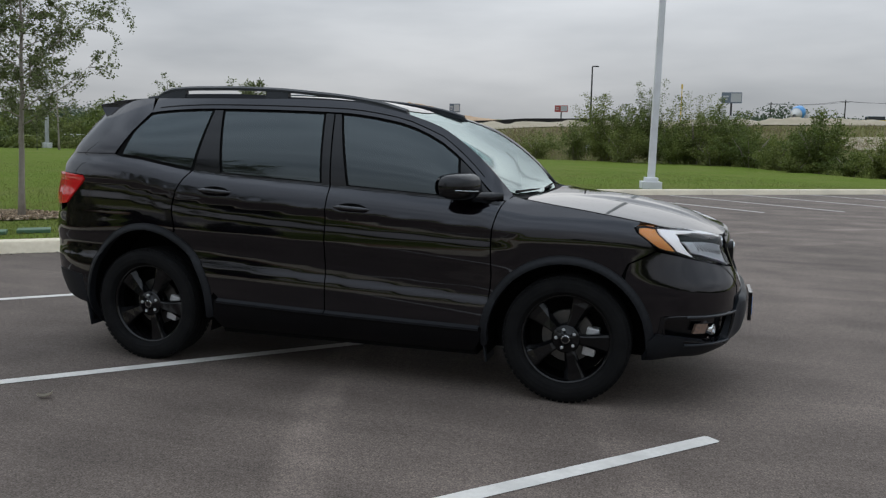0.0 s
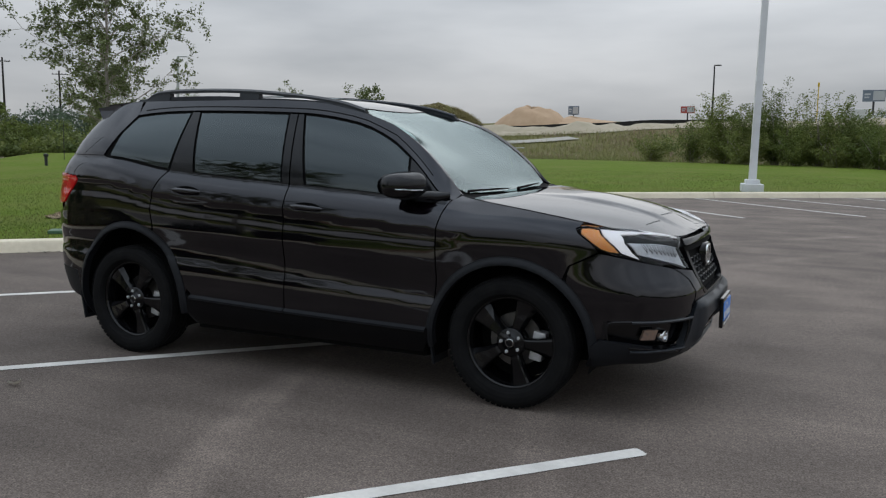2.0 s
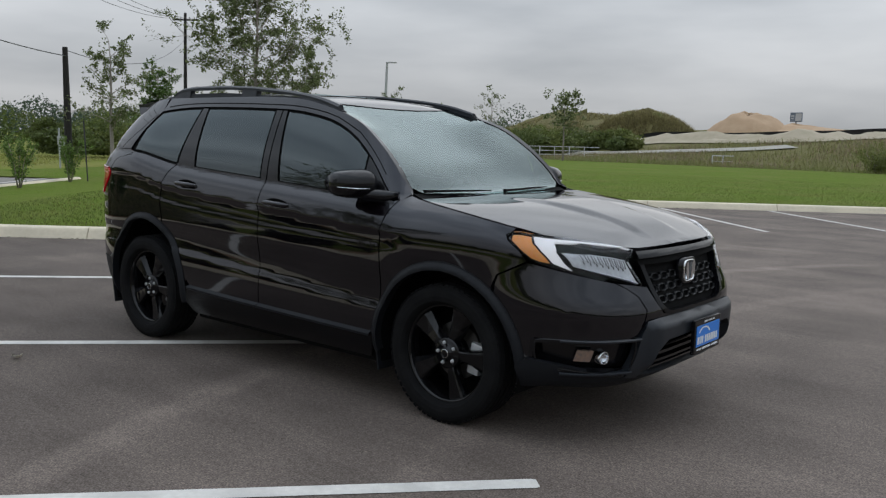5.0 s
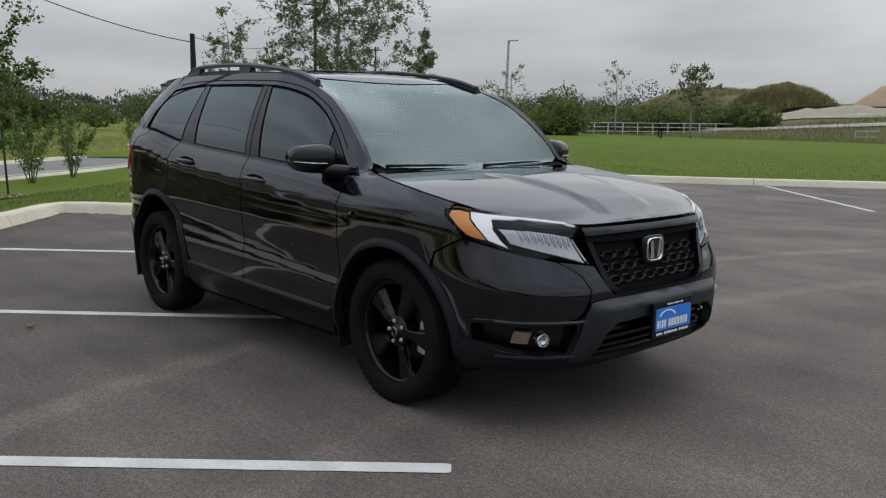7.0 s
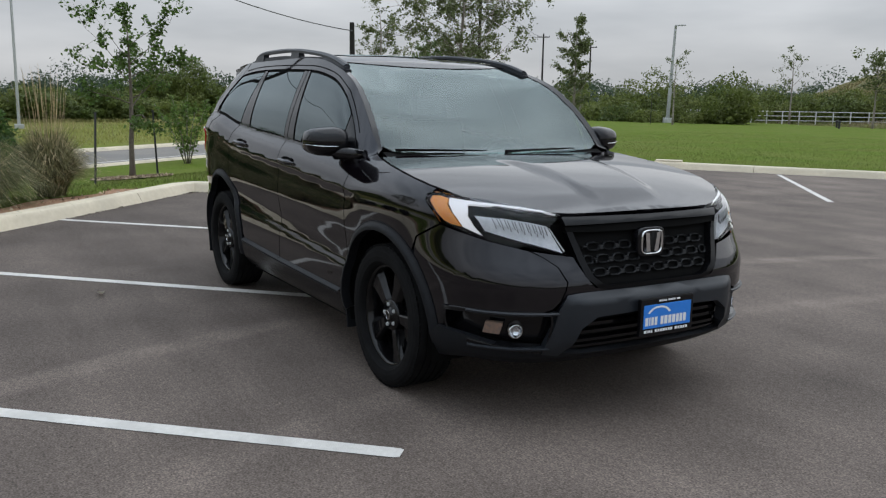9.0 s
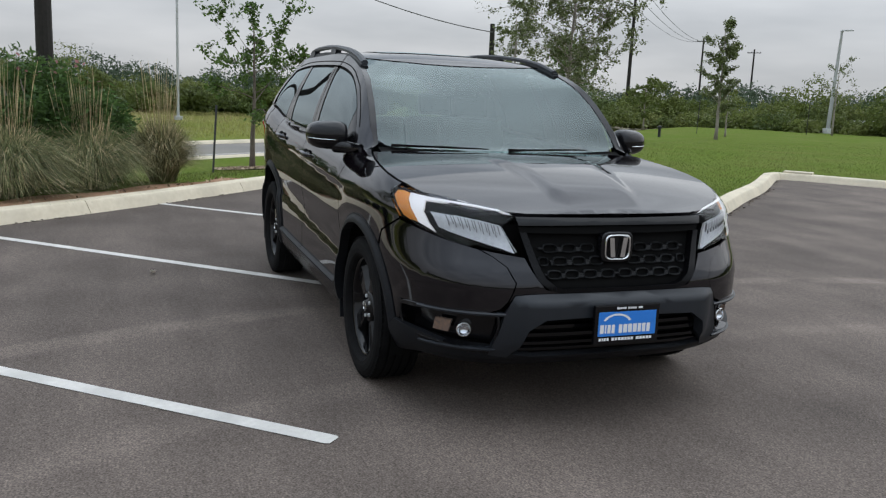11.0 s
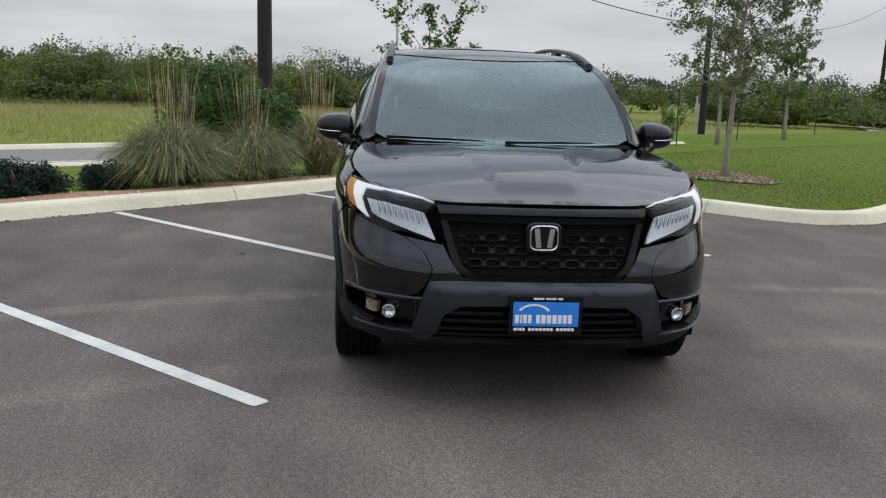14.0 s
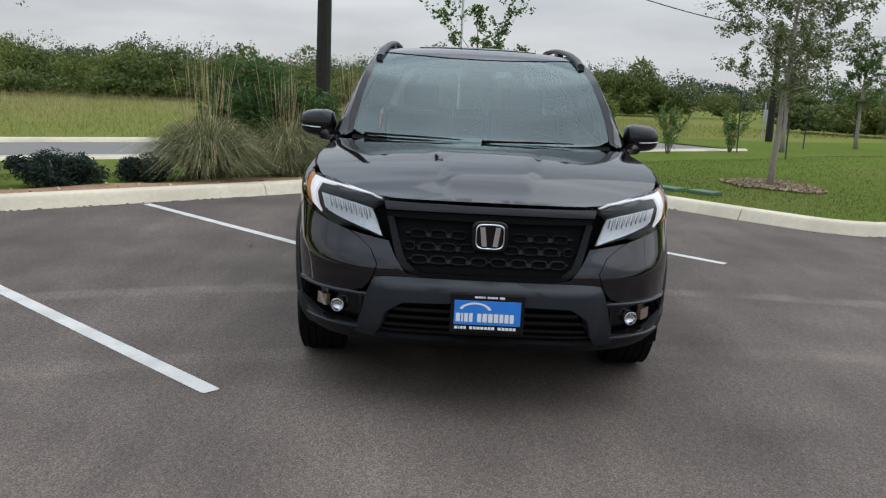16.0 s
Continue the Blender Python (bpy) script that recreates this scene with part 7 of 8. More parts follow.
for weed, region, count, high, wide, patch, label in ((M_SCRUB2, foot, 60000, 0.55, 0.05, 9.0, "rough green weeds at the foot of the bank"), (M_OLIVE, slope, 90000, 0.50, 0.06, 9.0, "olive weeds over the bank"), (M_RUST, slope, 70000, 0.55, 0.06, 3.0, "rusty brown weeds over the bank")):
    p = scatter(region, count, lambda x, y: float(land_height(x, y)) - 0.05)
    patchy = np.array([noise.noise(Vector((q[0] * 0.11, q[1] * 0.17, patch))) for q in p])
    p = p[(off_track(p) > 1.6) & (patchy + rng.normal(0, 0.12, len(p)) > (0.02 if weed is M_RUST else -0.3))]
    tagged(quads("bank_weeds", blades(p, high, wide, 1.1), weed, corners=3), label, "weeds", kind="stuff")
# short blades where the lawn comes near
near_lawn = behind_kerb(0.30)
near_lawn = [q for q in near_lawn if q.y > 0.5 and q.x < 8] + [Vector(q) for q in ((2, 34), (-28, 34), (-24, 15), (-14.5, 4.5), (-11.8, 0.2))]
p = scatter(near_lawn, 620000, lambda x, y: 0.0)
away = np.hypot(p[:, 0] - 4.5, p[:, 1] + 2.5)
p = p[rng.uniform(0, 1, len(p)) < np.clip((13.0 / away) ** 2.2, 0, 1)]
p[:, 2] = [float(lawn_height(x, y)) + 0.03 * noise.noise(Vector((x, y, 0)) * 0.3) for x, y, _ in p]
keep = np.hypot(p[:, 0] + 8.6, p[:, 1] - 5.5) > rng.uniform(0.3, 1.3, len(p))
tagged(quads("lawn_grass", blades(p[keep], 0.036, 0.011, 0.8), M_BLADE, corners=3), "short mown grass blades", "grass", kind="stuff")
strip = [Vector(q) for q in ((-8.4, -0.1), (-9.2, 0.6), (-11.6, 0.0), (-6.6, -6.2), (-3.0, -10.5), (-1.0, -9.0), (-4.2, -5.9))]
p = scatter(strip, 40000, lambda x, y: float(lawn_height(x, y)))
tagged(quads("lawn_grass", blades(p, 0.04, 0.012, 0.8), M_BLADE, corners=3), "short mown grass blades beside the road", "grass", kind="stuff")


# ---- beds of mulch ----
def mulch(name, outline, label, chips, z0=0.012, mat=None):
    bm = flat(outline, 0.0)
    for v in bm.verts:
        v.co.z = float(lawn_height(v.co.x, v.co.y)) + 0.03 * noise.noise(Vector((v.co.x, v.co.y, 0)) * 0.3) + 0.008 + z0
    ob = tagged(part(name, bm, mat or M_SOIL), label, "mulch", kind="structure")
    p = scatter(outline, chips, lambda x, y: float(lawn_height(x, y)) + 0.03 * noise.noise(Vector((x, y, 0)) * 0.3) + 0.018 + z0)
    v = leaves(p, 0.07, slim=0.5)
    tagged(quads("bark_chips", v, M_CHIPS), "scattered bark chips and dry leaves", "bark chips", kind="stuff")
    return ob


M_CHIPS = material("bark_chip", (0.36, 0.28, 0.20), 0.9, island=0.6, spec=0.1)
inner = [KERB[i] for i in range(len(KERB)) if -8.3 < KERB[i].x < 4 and KERB[i].y < 0.2]
off = [p + Vector((-0.69, -0.72)) * 0.28 for p in inner]
mulch("mulch_bed", off + [p + Vector((-0.69, -0.72)) * (0.72 + 0.12 * math.sin(i * 0.9)) for i, p in enumerate(inner)][::-1], "reddish mulch bed behind the kerb", 2600)
mulch("mulch_ring", [Vector((-8.55 + 1.0 * math.cos(a) * (1 + 0.2 * math.sin(3 * a)), 5.5 + 0.9 * math.sin(a) * (1 + 0.16 * math.cos(2 * a)))) for a in np.linspace(0, 6.28, 28, endpoint=False)], "mulch ring with dry leaves round the oak", 3200, mat=M_LITTER)
mulch("mulch_ring", [Vector((-11.9 + 0.95 * math.cos(a), 0.35 + 0.75 * math.sin(a))) for a in np.linspace(0, 6.28, 24, endpoint=False)], "mulch ring round the young tree", 900, mat=M_LITTER)


# ---- poles, fences and what stands far off ----
M_GALV = material("galvanised_steel", (0.42, 0.43, 0.44), 0.5, 0.6, second=(0.5, 0.51, 0.52), scale=12)
M_POST = material("white_post_paint", (0.62, 0.63, 0.64), 0.5, second=(0.7, 0.71, 0.72), scale=6, patch=(0.5, 0.5, 0.5), patch_scale=2.0)
M_PIPE = material("white_pipe_paint", (0.50, 0.50, 0.48), 0.6, second=(0.6, 0.6, 0.58), scale=9)
M_SILT = material("black_silt_cloth", (0.018, 0.017, 0.017), 0.8, second=(0.04, 0.038, 0.035), scale=4, bump=0.3, bump_scale=8)
M_WIRE = material("wire", (0.05, 0.05, 0.055), 0.6, second=(0.07, 0.07, 0.07), scale=5)
M_BLACK = material("black_steel", (0.015, 0.015, 0.016), 0.6, second=(0.025, 0.025, 0.026), scale=15)
M_BOARD = material("billboard_print", (0.12, 0.15, 0.19), 0.6, second=(0.16, 0.19, 0.23), scale=0.8)
M_BLUE = material("blue_drum_paint", (0.03, 0.22, 0.5), 0.4, second=(0.04, 0.26, 0.56), scale=2)
M_YELLOW = material("yellow_paint", (0.6, 0.4, 0.04), 0.5, second=(0.66, 0.45, 0.06), scale=3)
M_REDSIGN = material("red_sign_print", (0.33, 0.05, 0.045), 0.6, second=(0.38, 0.08, 0.07), scale=0.8)
M_LID = material("green_valve_lid", (0.05, 0.11, 0.06), 0.6, second=(0.07, 0.14, 0.08), scale=20, bump=0.2)


def lamp_post(at, high, lean):
    ob = thing("lamp_post", "tall white square lamp post on a concrete base", "lamp post", at=Matrix.Translation(at) @ pose(0, 0, 0, *lean, 0))
    for name, size, z, mat in (("plinth", (0.58, 0.58, 0.22), 0.11, M_POST), ("base_cap", (0.38, 0.38, 0.12), 0.28, M_POST)):
        bm = bmesh.new()
        box(bm, size, (0, 0, z), (0, 0, 12), 0.02)
        part(name, bm, mat, ob)
    bm = bmesh.new()
    rows = [[bm.verts.new((s * math.cos(a), s * math.sin(a), z)) for a in [math.pi / 4 + k * math.pi / 2 + radians(12) for k in range(4)]] for s, z in ((0.140, 0.3), (0.105, high))]
    for k in range(4):
        bm.faces.new((rows[0][k], rows[0][(k + 1) % 4], rows[1][(k + 1) % 4], rows[1][k]))
    bm.faces.new(rows[1])
    part("pole", bm, M_POST, ob)
    return ob


def street_light(at, high, arm, mat, label, r=0.11, bulb=True, lean=0.0):
    ob = thing("street_light", label, "street light", at=Matrix.Translation(at) @ pose(0, 0, 0, 0, lean, 0))
    bm = bmesh.new()
    tube(bm, [(0, 0, 0), (0, 0, high)], [r, r * 0.6], 10)
    part("pole", bm, mat, ob)
    bm = bmesh.new()
    box(bm, (0.55, 0.55, 0.5), (0, 0, 0.2), bevel=0.03)
    part("footing", bm, M_POST, ob)
    bm = bmesh.new()
    box(bm, (abs(arm), 0.24, 0.09), (arm / 2, 0, high + 0.02), bevel=0.02)
    part("lamp_head", bm, mat, ob)
    return ob


def utility_pole(at, high, r, cross, label, lean=0.0, turn=35):
    ob = thing("utility_pole", label, "utility pole", "utility poles", Matrix.Translation(at) @ pose(0, 0, 0, 0, lean, 0))
    bm = bmesh.new()
    tube(bm, [(0, 0, -0.3), (0, 0, high * 0.5), (0, 0, high)], [r, r * 0.85, r * 0.65], 12)
    part("pole", bm, M_POLE_WOOD, ob)
    if cross:
        bm = bmesh.new()
        box(bm, (cross, 0.13, 0.16), (0, 0, high - 0.75), (0, 0, turn), 0.01)
        part("crossarm", bm, M_POLE_WOOD, ob)
        for k in (-1, -0.4, 0.4, 1):
            bm = bmesh.new()
            tube(bm, [(0, 0, 0), (0, 0, 0.25)], [0.05, 0.03], 6)
            bm.transform(Matrix.Translation((0, 0, high - 0.68)) @ pose(0, 0, 0, 0, 0, turn) @ Matrix.Translation((k * cross * 0.45, 0, 0)))
            part("insulator", bm, M_WIRE, ob)
    return ob


def wire(a, b, sag, r=0.02):
    bm = bmesh.new()
    a, b = Vector(a), Vector(b)
    tube(bm, [a.lerp(b, t) - Vector((0, 0, sag * 4 * t * (1 - t))) for t in np.linspace(0, 1, 22)], r, 5)
    return tagged(part("wire", bm, M_WIRE), "thin dark overhead wire between poles", "wire", "overhead wires")


lamp_post((0.69, 20.25, 0.12), 8.5, (0, 0.85))
street_light((-46.0, 48.7, 0.05), 7.7, 1.0, M_GALV, "grey steel street light on a footing", 0.16, lean=2.2)
street_light((-7.6, 71.6, 0.6), 7.3, 0.55, M_BLACK, "dark street light beyond the scrub", 0.1)
bm = bmesh.new()
tube(bm, [(-40, 0.7, -0.1), (-40, 0.7, 12)], [0.07, 0.05], 10)
box(bm, (0.4, 0.4, 0.2), (-40, 0.7, 0.0), bevel=0.03)
tagged(part("steel_pole", bm, M_GALV), "thin grey steel pole in the meadow", "pole")
utility_pole((-22.4, -4.1, -0.1), 14, 0.25, 0, "stout dark wooden utility pole behind the oleander", 1.5)
utility_pole((-78.8, 51.5, -0.1), 14.6, 0.22, 2.8, "distant wooden utility pole with a crossarm", 1.0)
utility_pole((-152, 116, 0), 16.8, 0.25, 3.0, "far wooden utility pole with a crossarm")
utility_pole((-150, 128, 0), 15, 0.25, 3.0, "far wooden utility pole with a crossarm")
utility_pole((24.2, 320, 4.0), 11.8, 0.25, 3.0, "far wooden utility pole with a crossarm")
utility_pole((48.2, 320, 4.0), 12.7, 0.25, 3.0, "far wooden utility pole with a crossarm")
for off in (-1, 1):
    wire((24.2 + off * 1.106, 320 + off * 0.774, 15.32), (48.2 + off * 1.106, 320 + off * 0.774, 16.22), 0.8, 0.05)
    wire((48.2 + off * 1.106, 320 + off * 0.774, 16.22), (90.0 + off, 320 + off, 17.4), 1.2, 0.05)
stub = utility_pole((-33.8, 15.08, -0.3), 5.5, 0.175, 0, "short dark service pole with meter boxes", -1.0)
for size, z, dx in (((0.5, 0.25, 0.6), 1.25, -0.45), ((0.3, 0.2, 0.4), 1.35, -0.9)):
    bm = bmesh.new()
    box(bm, size, (dx, 0.1, z), bevel=0.02)
    part("meter_box", bm, M_GALV, stub)
for dx, h in ((-0.30, 3.6), (-0.95, 1.9)):
    bm = bmesh.new()
    tube(bm, [(dx, 0.05, 0), (dx, 0.05, h)], 0.04, 8)
    part("conduit", bm, M_GALV, stub)
for off in (-1.0, 0.1, 1.0):
    wire((-79 + off, 51.5 + off, 13.9), (-22.2 + off * 0.3, -4.1 + off, 13.2), 2.2, 0.02)
    wire((-79 + off, 51.5 + off, 13.9), (-152 + off, 116 + off, 16.0), 1.6, 0.03)
wire((-33.8, 15.08, 4.8), (-22.4, -4.1, 8.6), 0.9, 0.022)
wire((-33.8, 15.08, 5.05), (-78.8, 51.5, 11.6), 1.4, 0.02)
wire((-22.4, -4.1, 8.9), (-14, -30, 9.5), 1.2, 0.022)


def stake(at, h, lean, label="thin dark steel stake by a young tree"):
    ob = thing("tree_stake", label, "stake", "tree stakes", Matrix.Translation(at) @ pose(0, 0, 0, lean[0], lean[1], 0))
    bm = bmesh.new()
    box(bm, (0.035, 0.012, h), (0, 0, h / 2 - 0.1))
    box(bm, (0.012, 0.035, h), (0, 0.012, h / 2 - 0.1))
    part("stake_bar", bm, M_BLACK, ob)
    return ob


for x, y, h, l in ((-10.4, -0.55, 1.3, (-4, -9)), (-12.5, 0.95, 1.3, (3, 4)), (-21.6, 9.4, 1.9, (0, -5)), (-26.0, 13.4, 1.8, (0, 4)), (-31.2, 17.8, 1.9, (0, -8)), (-33.6, 20.6, 1.8, (0, 0)), (-39.5, 31.8, 2.2, (0, 2)), (-40.0, 41.0, 2.4, (0, 1)), (-17.4, 9.3, 1.1, (0, -3))):
    stake((x, y, 0.02), h, l)
# white pipe fence in bays
def fence_bay(a, b, z, rails=(0.95, 0.55, 0.15), paint=M_PIPE, label="white pipe fence bay at the edge of the lawn"):
    ob = thing("pipe_fence", label, "fence", "fence bays", Matrix.Translation((a[0], a[1], z)))
    d = Vector((b[0] - a[0], b[1] - a[1], 0))
    for q in (0.0, 0.5):
        bm = bmesh.new()
        tube(bm, [d * q + Vector((0, 0, -0.2)), d * q + Vector((0, 0, 1.12))], 0.05, 8)
        part("fence_post", bm, paint, ob)
    for h in rails:
        bm = bmesh.new()
        tube(bm, [Vector((0, 0, h + 0.12)), d + Vector((0, 0, h + 0.12))], 0.034, 6)
        part("rail", bm, paint, ob)


run = [(-49.6, 54.6), (-48.6, 57.6), (-47.6, 60.6), (-46.6, 63.6), (-45.2, 66.4), (-43.5, 69.0), (-41.5, 71.4), (-39.3, 73.6)]
for a, b in zip(run, run[1:]):
    if a[1] < 55:
        b = (b[0] - 0.35, b[1] - 1.05)
    fence_bay(a, b, 0.05)
fence_bay((-23.7, 64.5), (-22.9, 67.0), float(land_height(-23.3, 65.7)) - 0.35, (0.95, 0.5), M_GALV, "dull steel fence bay among the weeds")
# bank: haul road, silt fence, sand heap, mounds
def strip_on_land(name, pts, wide, lift, mat, label, category, kind="structure", rough=0.0):
    """A band of ground laid over the land; rough heaps it up unevenly."""
    line = chain(pts, 1.2 if rough else 2.0)
    across = [k / 4 - 1 for k in range(9)] if rough else [-1, 0, 1]
    bm = bmesh.new()
    rows = []
    for i, p in enumerate(line):
        d = (line[min(i + 1, len(line) - 1)] - line[max(i - 1, 0)]).normalized()
        s = Vector((-d.y, d.x)) * wide / 2
        rows.append([])
        for q in across:
            v = p + s * q * (1 + 0.25 * rough * noise.noise((p.x * 0.3, p.y * 0.3, 8.0)))
            lump = rough * (1 - q * q) * max(0.0, 0.35 + noise.noise((v.x * 0.23, v.y * 0.5, 3.0)) + 0.4 * noise.noise((v.x * 0.8, v.y * 0.9, 5.0)))
            rows[-1].append(bm.verts.new((v.x, v.y, float(land_height(v.x, v.y)) + lift + lump)))
    for a, b in zip(rows, rows[1:]):
        for k in range(len(across) - 1):
            bm.faces.new((a[k], b[k], b[k + 1], a[k + 1]))
    bmesh.ops.recalc_face_normals(bm, faces=bm.faces[:])
    return tagged(part(name, bm, mat, smooth=True), label, category, kind=kind)


M_TRACK = material("track_concrete", (0.27, 0.255, 0.22), 0.9, second=(0.33, 0.315, 0.275), scale=2.0, bump=0.2, bump_scale=30, patch=(0.34, 0.31, 0.25), patch_scale=0.4)
strip_on_land("haul_road", [(-54, 78.5), (-46, 78), (-38, 75.7), (-33, 76), (-29, 76.7), (-25.4, 78.6), (-22.6, 81.2)], 2.6, 0.14, M_TRACK, "pale concrete track along the foot of the bank", "track")
strip_on_land("bare_bank", [(-43, 86), (-37, 86.6), (-30, 85.2), (-24.2, 87.5), (-19.3, 90.9), (-14.7, 93.4), (5, 98), (30, 103), (70, 110)], 5.0, 0.10, M_BANK, "heaped strip of pale bare earth on the bank", "bare earth", rough=1.0)
strip_on_land("bare_bank", [(14, 80), (30, 84), (60, 90)], 9.0, 0.10, M_BANK, "patch of pale bare earth above the scrub", "bare earth")
strip_on_land("bare_patch", [(-61, 41.5), (-57, 39.5), (-52, 37.2), (-48, 35.0)], 5.0, 0.10, M_BANK, "patch of pale bare earth before the woods", "bare earth")
line = chain([(-41.6, 82.6), (-43.6, 89), (-42.6, 92.6), (-38.5, 90.4), (-33, 87.6), (-28.6, 88.2), (-25.2, 90.8), (-21.2, 92.6), (-17.4, 95.4), (-12, 97), (-8, 98)], 1.5)
bm = bmesh.new()
rows = [[bm.verts.new((p.x, p.y + 0.12 * math.sin(i * 1.3), float(land_height(p.x, p.y)) + z + 0.08 * noise.noise((i * 0.4, z, 2)))) for z in (-0.1, 0.3, 0.62)] for i, p in enumerate(line)]
for a, b in zip(rows, rows[1:]):
    for k in range(2):
        bm.faces.new((a[k], b[k], b[k + 1], a[k + 1]))
bmesh.ops.solidify(bm, geom=bm.faces[:], thickness=0.05)
tagged(part("silt_fence", bm, M_SILT), "sagging black silt fence along the bank", "silt fence")


def heap(name, at, rx, ry, h, mat, label, category, seed, shape=1.25):
    bm = bmesh.new()
    n, m = 40, 14
    rows = []
    for j in range(m + 1):
        q = j / m
        rows.append([bm.verts.new((at[0] + rx * q * math.cos(a), at[1] + ry * q * math.sin(a),
                                   at[2] - 0.4 + (h + 0.4) * (1 - q ** shape) * (1 + 0.28 * noise.noise((math.cos(a) * 1.4 + seed, math.sin(a) * 1.4, q * 2.4)) + 0.14 * noise.noise((math.cos(a) * q * 5 + seed, math.sin(a) * q * 5, 1.0)))))
                     for a in [2 * math.pi * k / n for k in range(n)]])
    for a, b in zip(rows, rows[1:]):
        for k in range(n):
            bm.faces.new((a[k], b[k], b[(k + 1) % n], a[(k + 1) % n]))
    bmesh.ops.remove_doubles(bm, verts=bm.verts[:], dist=0.02)
    bmesh.ops.recalc_face_normals(bm, faces=bm.faces[:])
    return tagged(part(name, bm, mat, smooth=True), label, category)


heap("sand_heap", (-33.0, 97.5, float(land_height(-33, 97.5))), 5.0, 4.0, 1.95, M_SAND, "steep flat-topped heap of orange sand behind the silt fence", "sand heap", 3, 2.6)
heap("spoil_heap", (-28.0, 99.0, float(land_height(-28, 99))), 9.0, 4.0, 0.7, M_SAND, "low spread heap of orange sand", "sand heap", 9)
heap("grassy_mound", (-46.3, 97.0, 2.2), 8.0, 5.0, 3.3, M_MOUND, "rounded mound overgrown with dry grass", "mound", 5, 2.2)
heap("grassy_hill", (-58.5, 104.0, 0.6), 19.0, 12.0, 4.9, M_MOUND, "broad low hill behind the trees", "hill", 7, 2.0)
for (hx, hy), (hrx, hry), base, hh, hp, count in (((-46.3, 97), (8.0, 5.0), 2.2, 3.3, 2.2, 26000), ((-58.5, 104), (19.0, 12.0), 0.6, 4.9, 2.0, 26000)):
    q, an = np.sqrt(rng.uniform(0, 0.94, count)), rng.uniform(0, 2 * math.pi, count)
    zz = base - 0.5 + (hh + 0.4) * (1 - q ** hp)
    p = np.column_stack([hx + hrx * q * np.cos(an), hy + hry * q * np.sin(an), zz])
    tagged(quads("mound_grass", blades(p, 0.55, 0.10, 1.2), M_MOUNDGRASS, corners=3), "rough dry grass over the mound", "grass", kind="stuff")


def sign_board(at, w, h, leg, label, face=M_BOARD):
    ob = thing("billboard", label, "billboard", at=Matrix.Translation(at))
    bm = bmesh.new()
    box(bm, (w, 0.3, h), (0, 0, leg + h / 2), bevel=0.03)
    board = part("board", bm, face, ob)
    for z0, z1, x0, x1 in ((0.12, 0.9, -0.04, 0.47), (0.55, 0.7, -0.42, -0.15), (0.3, 0.42, -0.42, -0.2)):
        bm = bmesh.new()
        box(bm, ((x1 - x0) * w, 0.02, (z1 - z0) * h), ((x0 + x1) / 2 * w, -0.165, leg + (z0 + z1) / 2 * h))
        part("print_bar", bm, M_GALV, board)
    bm = bmesh.new()
    tube(bm, [(0, 0, -1), (0, 0, leg)], 0.05 * w, 8)
    part("leg", bm, M_BLACK, ob)


sign_board((6.7, 164, 4.4), 3.6, 2.0, 4.3, "grey roadside billboard on one post")
sign_board((-28.6, 101, float(land_height(-28.6, 101))), 1.35, 1.1, 0.9, "small dark site sign board on the bank")


sign_board((-25.1, 165, 4.3), 2.6, 1.3, 2.5, "small red and white roadside sign far off", M_REDSIGN)
bm = bmesh.new()
tube(bm, [(-2.3, 165, 4.0), (-2.3, 165, 11.4)], [0.11, 0.08], 8)
box(bm, (0.34, 0.34, 0.8), (-2.3, 165, 11.8), bevel=0.05)
tagged(part("drill_mast", bm, M_YELLOW), "thin yellow machine mast above the scrub", "mast")


def mixer_truck(at, turn):
    ob = thing("mixer_truck", "white concrete mixer truck with a blue drum", "truck", at=Matrix.Translation(at) @ pose(0, 0, 0, 0, 0, turn))
    bm = bmesh.new()
    lathe(bm, ((0.3, -2.2), (1.0, -1.2), (1.25, 0.2), (1.0, 1.4), (0.5, 2.0)), 20)
    bm.transform(pose(0, 0, 2.7, 0, 76, 0))
    drum = part("drum", bm, M_PIPE, ob, "white drum with a blue band", smooth=True)
    bm = bmesh.new()
    lathe(bm, ((1.12, -1.0), (1.275, -0.2), (1.28, 0.3), (1.2, 0.9)), 20)
    bm.transform(pose(0, 0, 2.7, 0, 76, 0))
    part("band", bm, M_BLUE, drum, smooth=True)
    bm = bmesh.new()
    box(bm, (1.7, 2.2, 2.1), (3.4, 0, 1.6), bevel=0.2)
    part("cab", bm, M_PIPE, ob)
    bm = bmesh.new()
    box(bm, (7.0, 1.0, 0.4), (0.6, 0, 0.9), bevel=0.05)
    part("chassis", bm, M_BLACK, ob)
    for x in (-1.8, -0.6, 3.2):
        for y in (-1, 1):
            bm = bmesh.new()
            lathe(bm, ((0.2, -0.15), (0.5, -0.15), (0.52, 0), (0.5, 0.15), (0.2, 0.15)), 16)
            bm.transform(pose(x, y, 0.5, 90, 0, 0))
            part("wheel", bm, M_TYRE, ob)


mixer_truck((18.5, 166, float(land_height(18.5, 166))), 68)


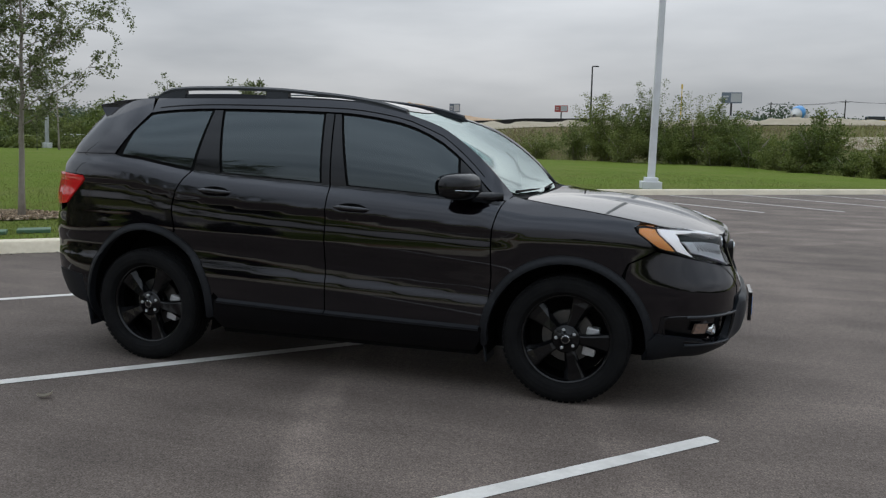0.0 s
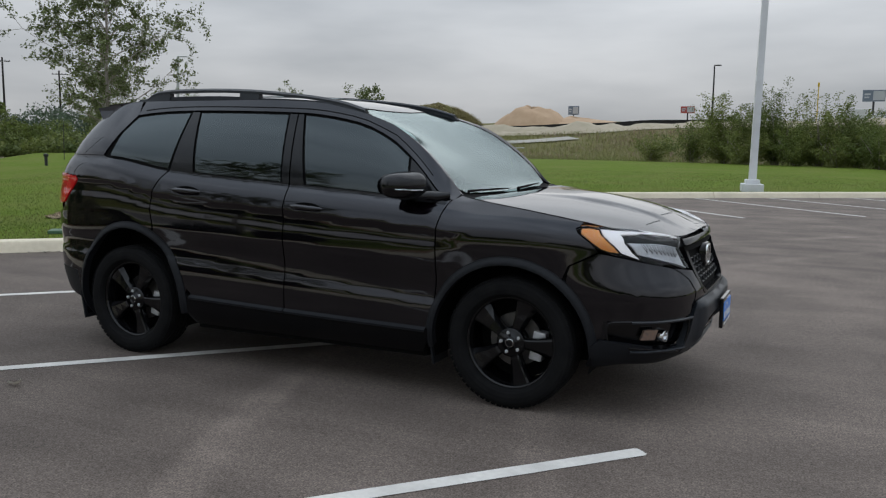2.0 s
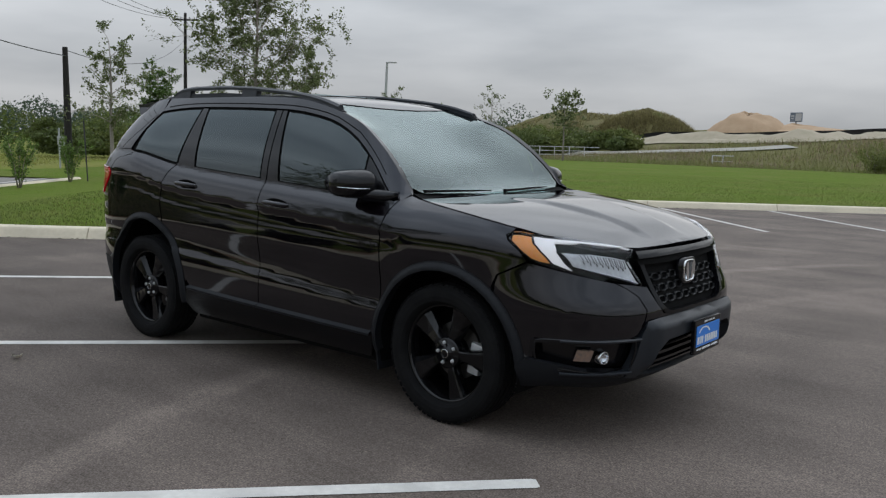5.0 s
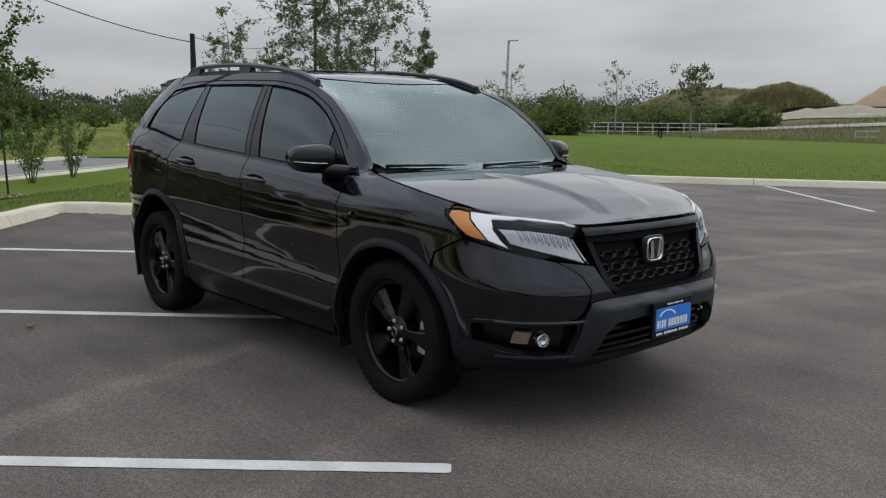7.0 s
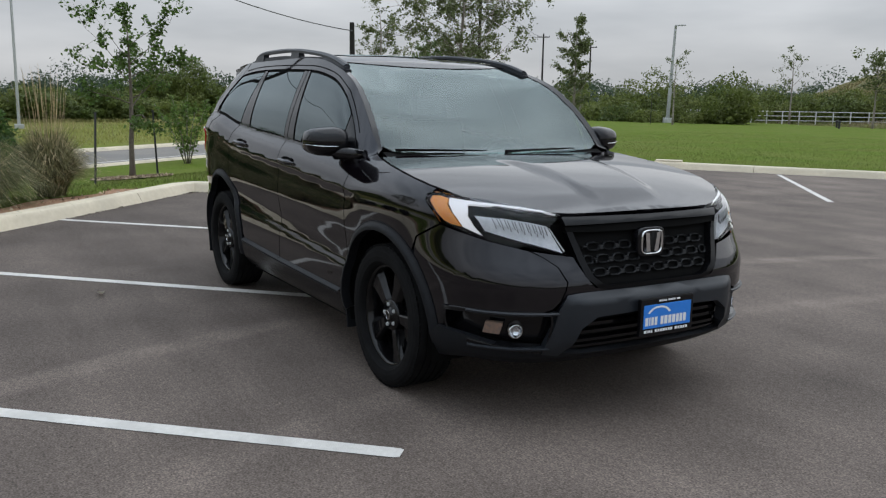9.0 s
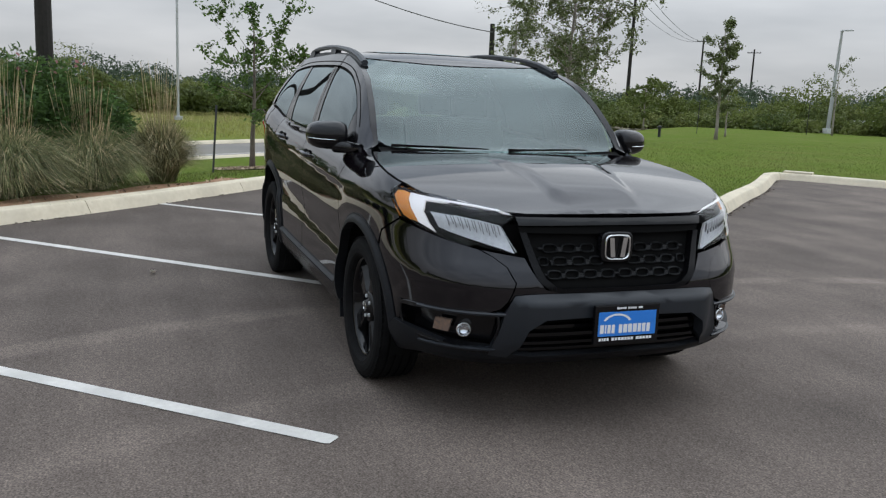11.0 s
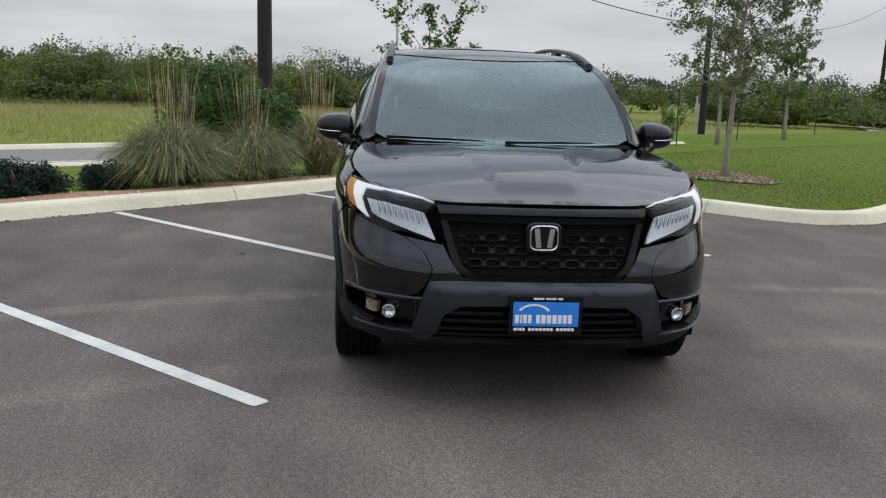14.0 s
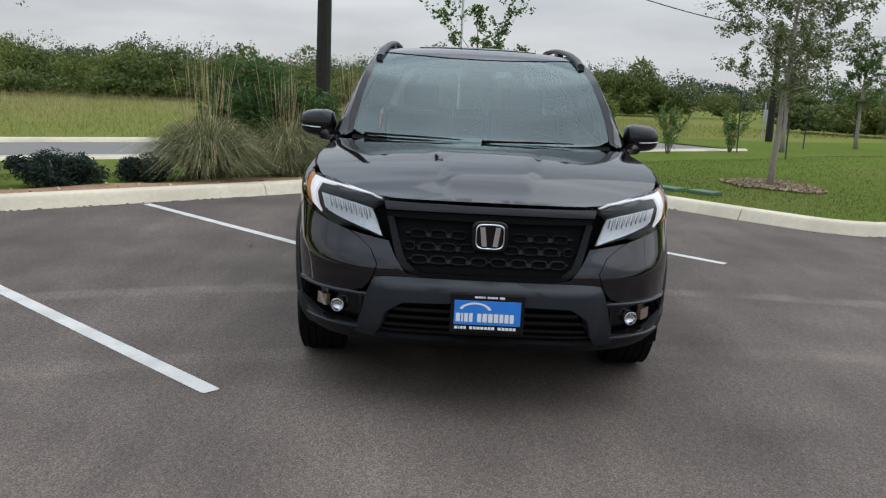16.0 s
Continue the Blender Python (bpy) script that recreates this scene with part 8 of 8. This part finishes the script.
def far_vehicle(at, turn, size, mat, label, category):
    ob = thing(category.replace(" ", "_"), label, category, at=Matrix.Translation(at) @ pose(0, 0, 0, 0, 0, turn))
    l, w, h = size
    bm = bmesh.new()
    box(bm, (l, w, h * 0.5), (0, 0, h * 0.42), bevel=0.12)
    part("body", bm, mat, ob)
    bm = bmesh.new()
    box(bm, (l * 0.5, w * 0.9, h * 0.36), (-l * 0.05, 0, h * 0.82), bevel=0.14)
    part("cabin", bm, M_TINT if h < 2 else mat, ob)
    for x in (-0.32, 0.32):
        for y in (-0.48, 0.48):
            bm = bmesh.new()
            lathe(bm, ((0.12, -0.1), (0.34, -0.1), (0.35, 0), (0.34, 0.1), (0.12, 0.1)), 14)
            bm.transform(pose(x * l, y * w, 0.34, 90, 0, 0))
            part("wheel", bm, M_TYRE, ob)


far_vehicle((29.0, 150, float(land_height(29, 150))), 10, (5.2, 2.0, 1.9), M_YELLOW, "yellow pick-up far off on the plateau", "pickup truck")
far_vehicle((34.5, 152, float(land_height(34.5, 152))), 5, (5.4, 2.0, 1.8), M_GALV, "grey pick-up far off on the plateau", "pickup truck")
far_vehicle((4.4, 160, float(land_height(4.4, 160))), 0, (7.0, 2.4, 2.9), M_PIPE, "white lorry far off below the billboard", "lorry")
# small fittings in the lawn
for x, y, r in ((-6.95, 3.34, 38), (-6.62, 3.78, 40)):
    bm = bmesh.new()
    box(bm, (0.42, 0.30, 0.05), (x, y, 0.15), (0, 0, r), 0.012)
    tagged(part("valve_lid", bm, M_LID), "green plastic valve box lid in the lawn", "valve lid", "valve lids")
bm = bmesh.new()
box(bm, (0.62, 0.36, 0.05), (-9.72, 12.32, 0.165), (0, 0, 40), 0.01)
tagged(part("drain_lid", bm, M_KERB), "flat concrete drain lid behind the kerb", "drain lid")
# small black objects of unknown kind, built as short capped stubs
for x, y in ((-31.4, 50.0), (-33.4, 52.6), (-30.0, 22.5)):
    bm = bmesh.new()
    lathe(bm, ((0.07, 0.0), (0.07, 0.4), (0.11, 0.42), (0.11, 0.52), (0.02, 0.56)), 12)
    bm.transform(Matrix.Translation((x, y, 0.1)))
    tagged(part("capped_stub", bm, M_BLACK), "small black capped stub standing in the lawn", "bollard", "bollards")
# a curled leaf on the asphalt and bits of dirt along the kerb's foot
M_DEADLEAF = material("dead_leaf", (0.60, 0.56, 0.50), 0.8, second=(0.42, 0.37, 0.30), scale=40, bump=0.3, bump_scale=120)
M_DIRT = material("gutter_dirt", (0.06, 0.045, 0.035), 0.95, second=(0.12, 0.09, 0.065), scale=30, island=0.5)
bm = bmesh.new()
rows = []
for i in range(7):
    t = i / 6
    w = 0.022 * math.sin(math.pi * min(0.97, max(0.06, t))) + 0.002
    rows.append([bm.verts.new((0.085 * (t - 0.5), s * w, 0.006 + 0.016 * abs(s) + 0.014 * (t - 0.4) ** 2 * 4)) for s in (-1, -0.5, 0, 0.5, 1)])
for a, b in zip(rows, rows[1:]):
    for k in range(4):
        bm.faces.new((a[k], b[k], b[k + 1], a[k + 1]))
bmesh.ops.solidify(bm, geom=bm.faces[:], thickness=0.0015)
bm.transform(pose(-1.42, -1.9, 0.002, 0, 0, 25))
tagged(part("dry_leaf", bm, M_DEADLEAF, smooth=True), "curled pale dry leaf lying on the asphalt", "leaf")
spots = []
for i in range(len(KERB) - 1):
    a, b = KERB[i], KERB[i + 1]
    if not (-11 < a.x < 6 and -14 < a.y < 16):
        continue
    d = (b - a).normalized()
    thick = max(0.0, 0.5 + 1.6 * noise.noise(Vector((a.x * 0.9, a.y * 0.9, 4.0))))
    for k in range(int(9 * thick)):
        q = a.lerp(b, rng.uniform()) + Vector((d.y, -d.x)) * (0.01 + abs(rng.normal(0, 0.05)))
        spots.append((q.x, q.y, 0.008))
v = leaves(np.array(spots), 0.05, slim=0.7).reshape(-1, 3)
v[:, 2] = 0.003 + (v[:, 2] - 0.008) * 0.35 + 0.006
v[:, 2] = np.maximum(v[:, 2], 0.003)
tagged(quads("gutter_litter", v, M_DIRT), "bits of dirt and leaf along the kerb's foot", "litter", kind="stuff")
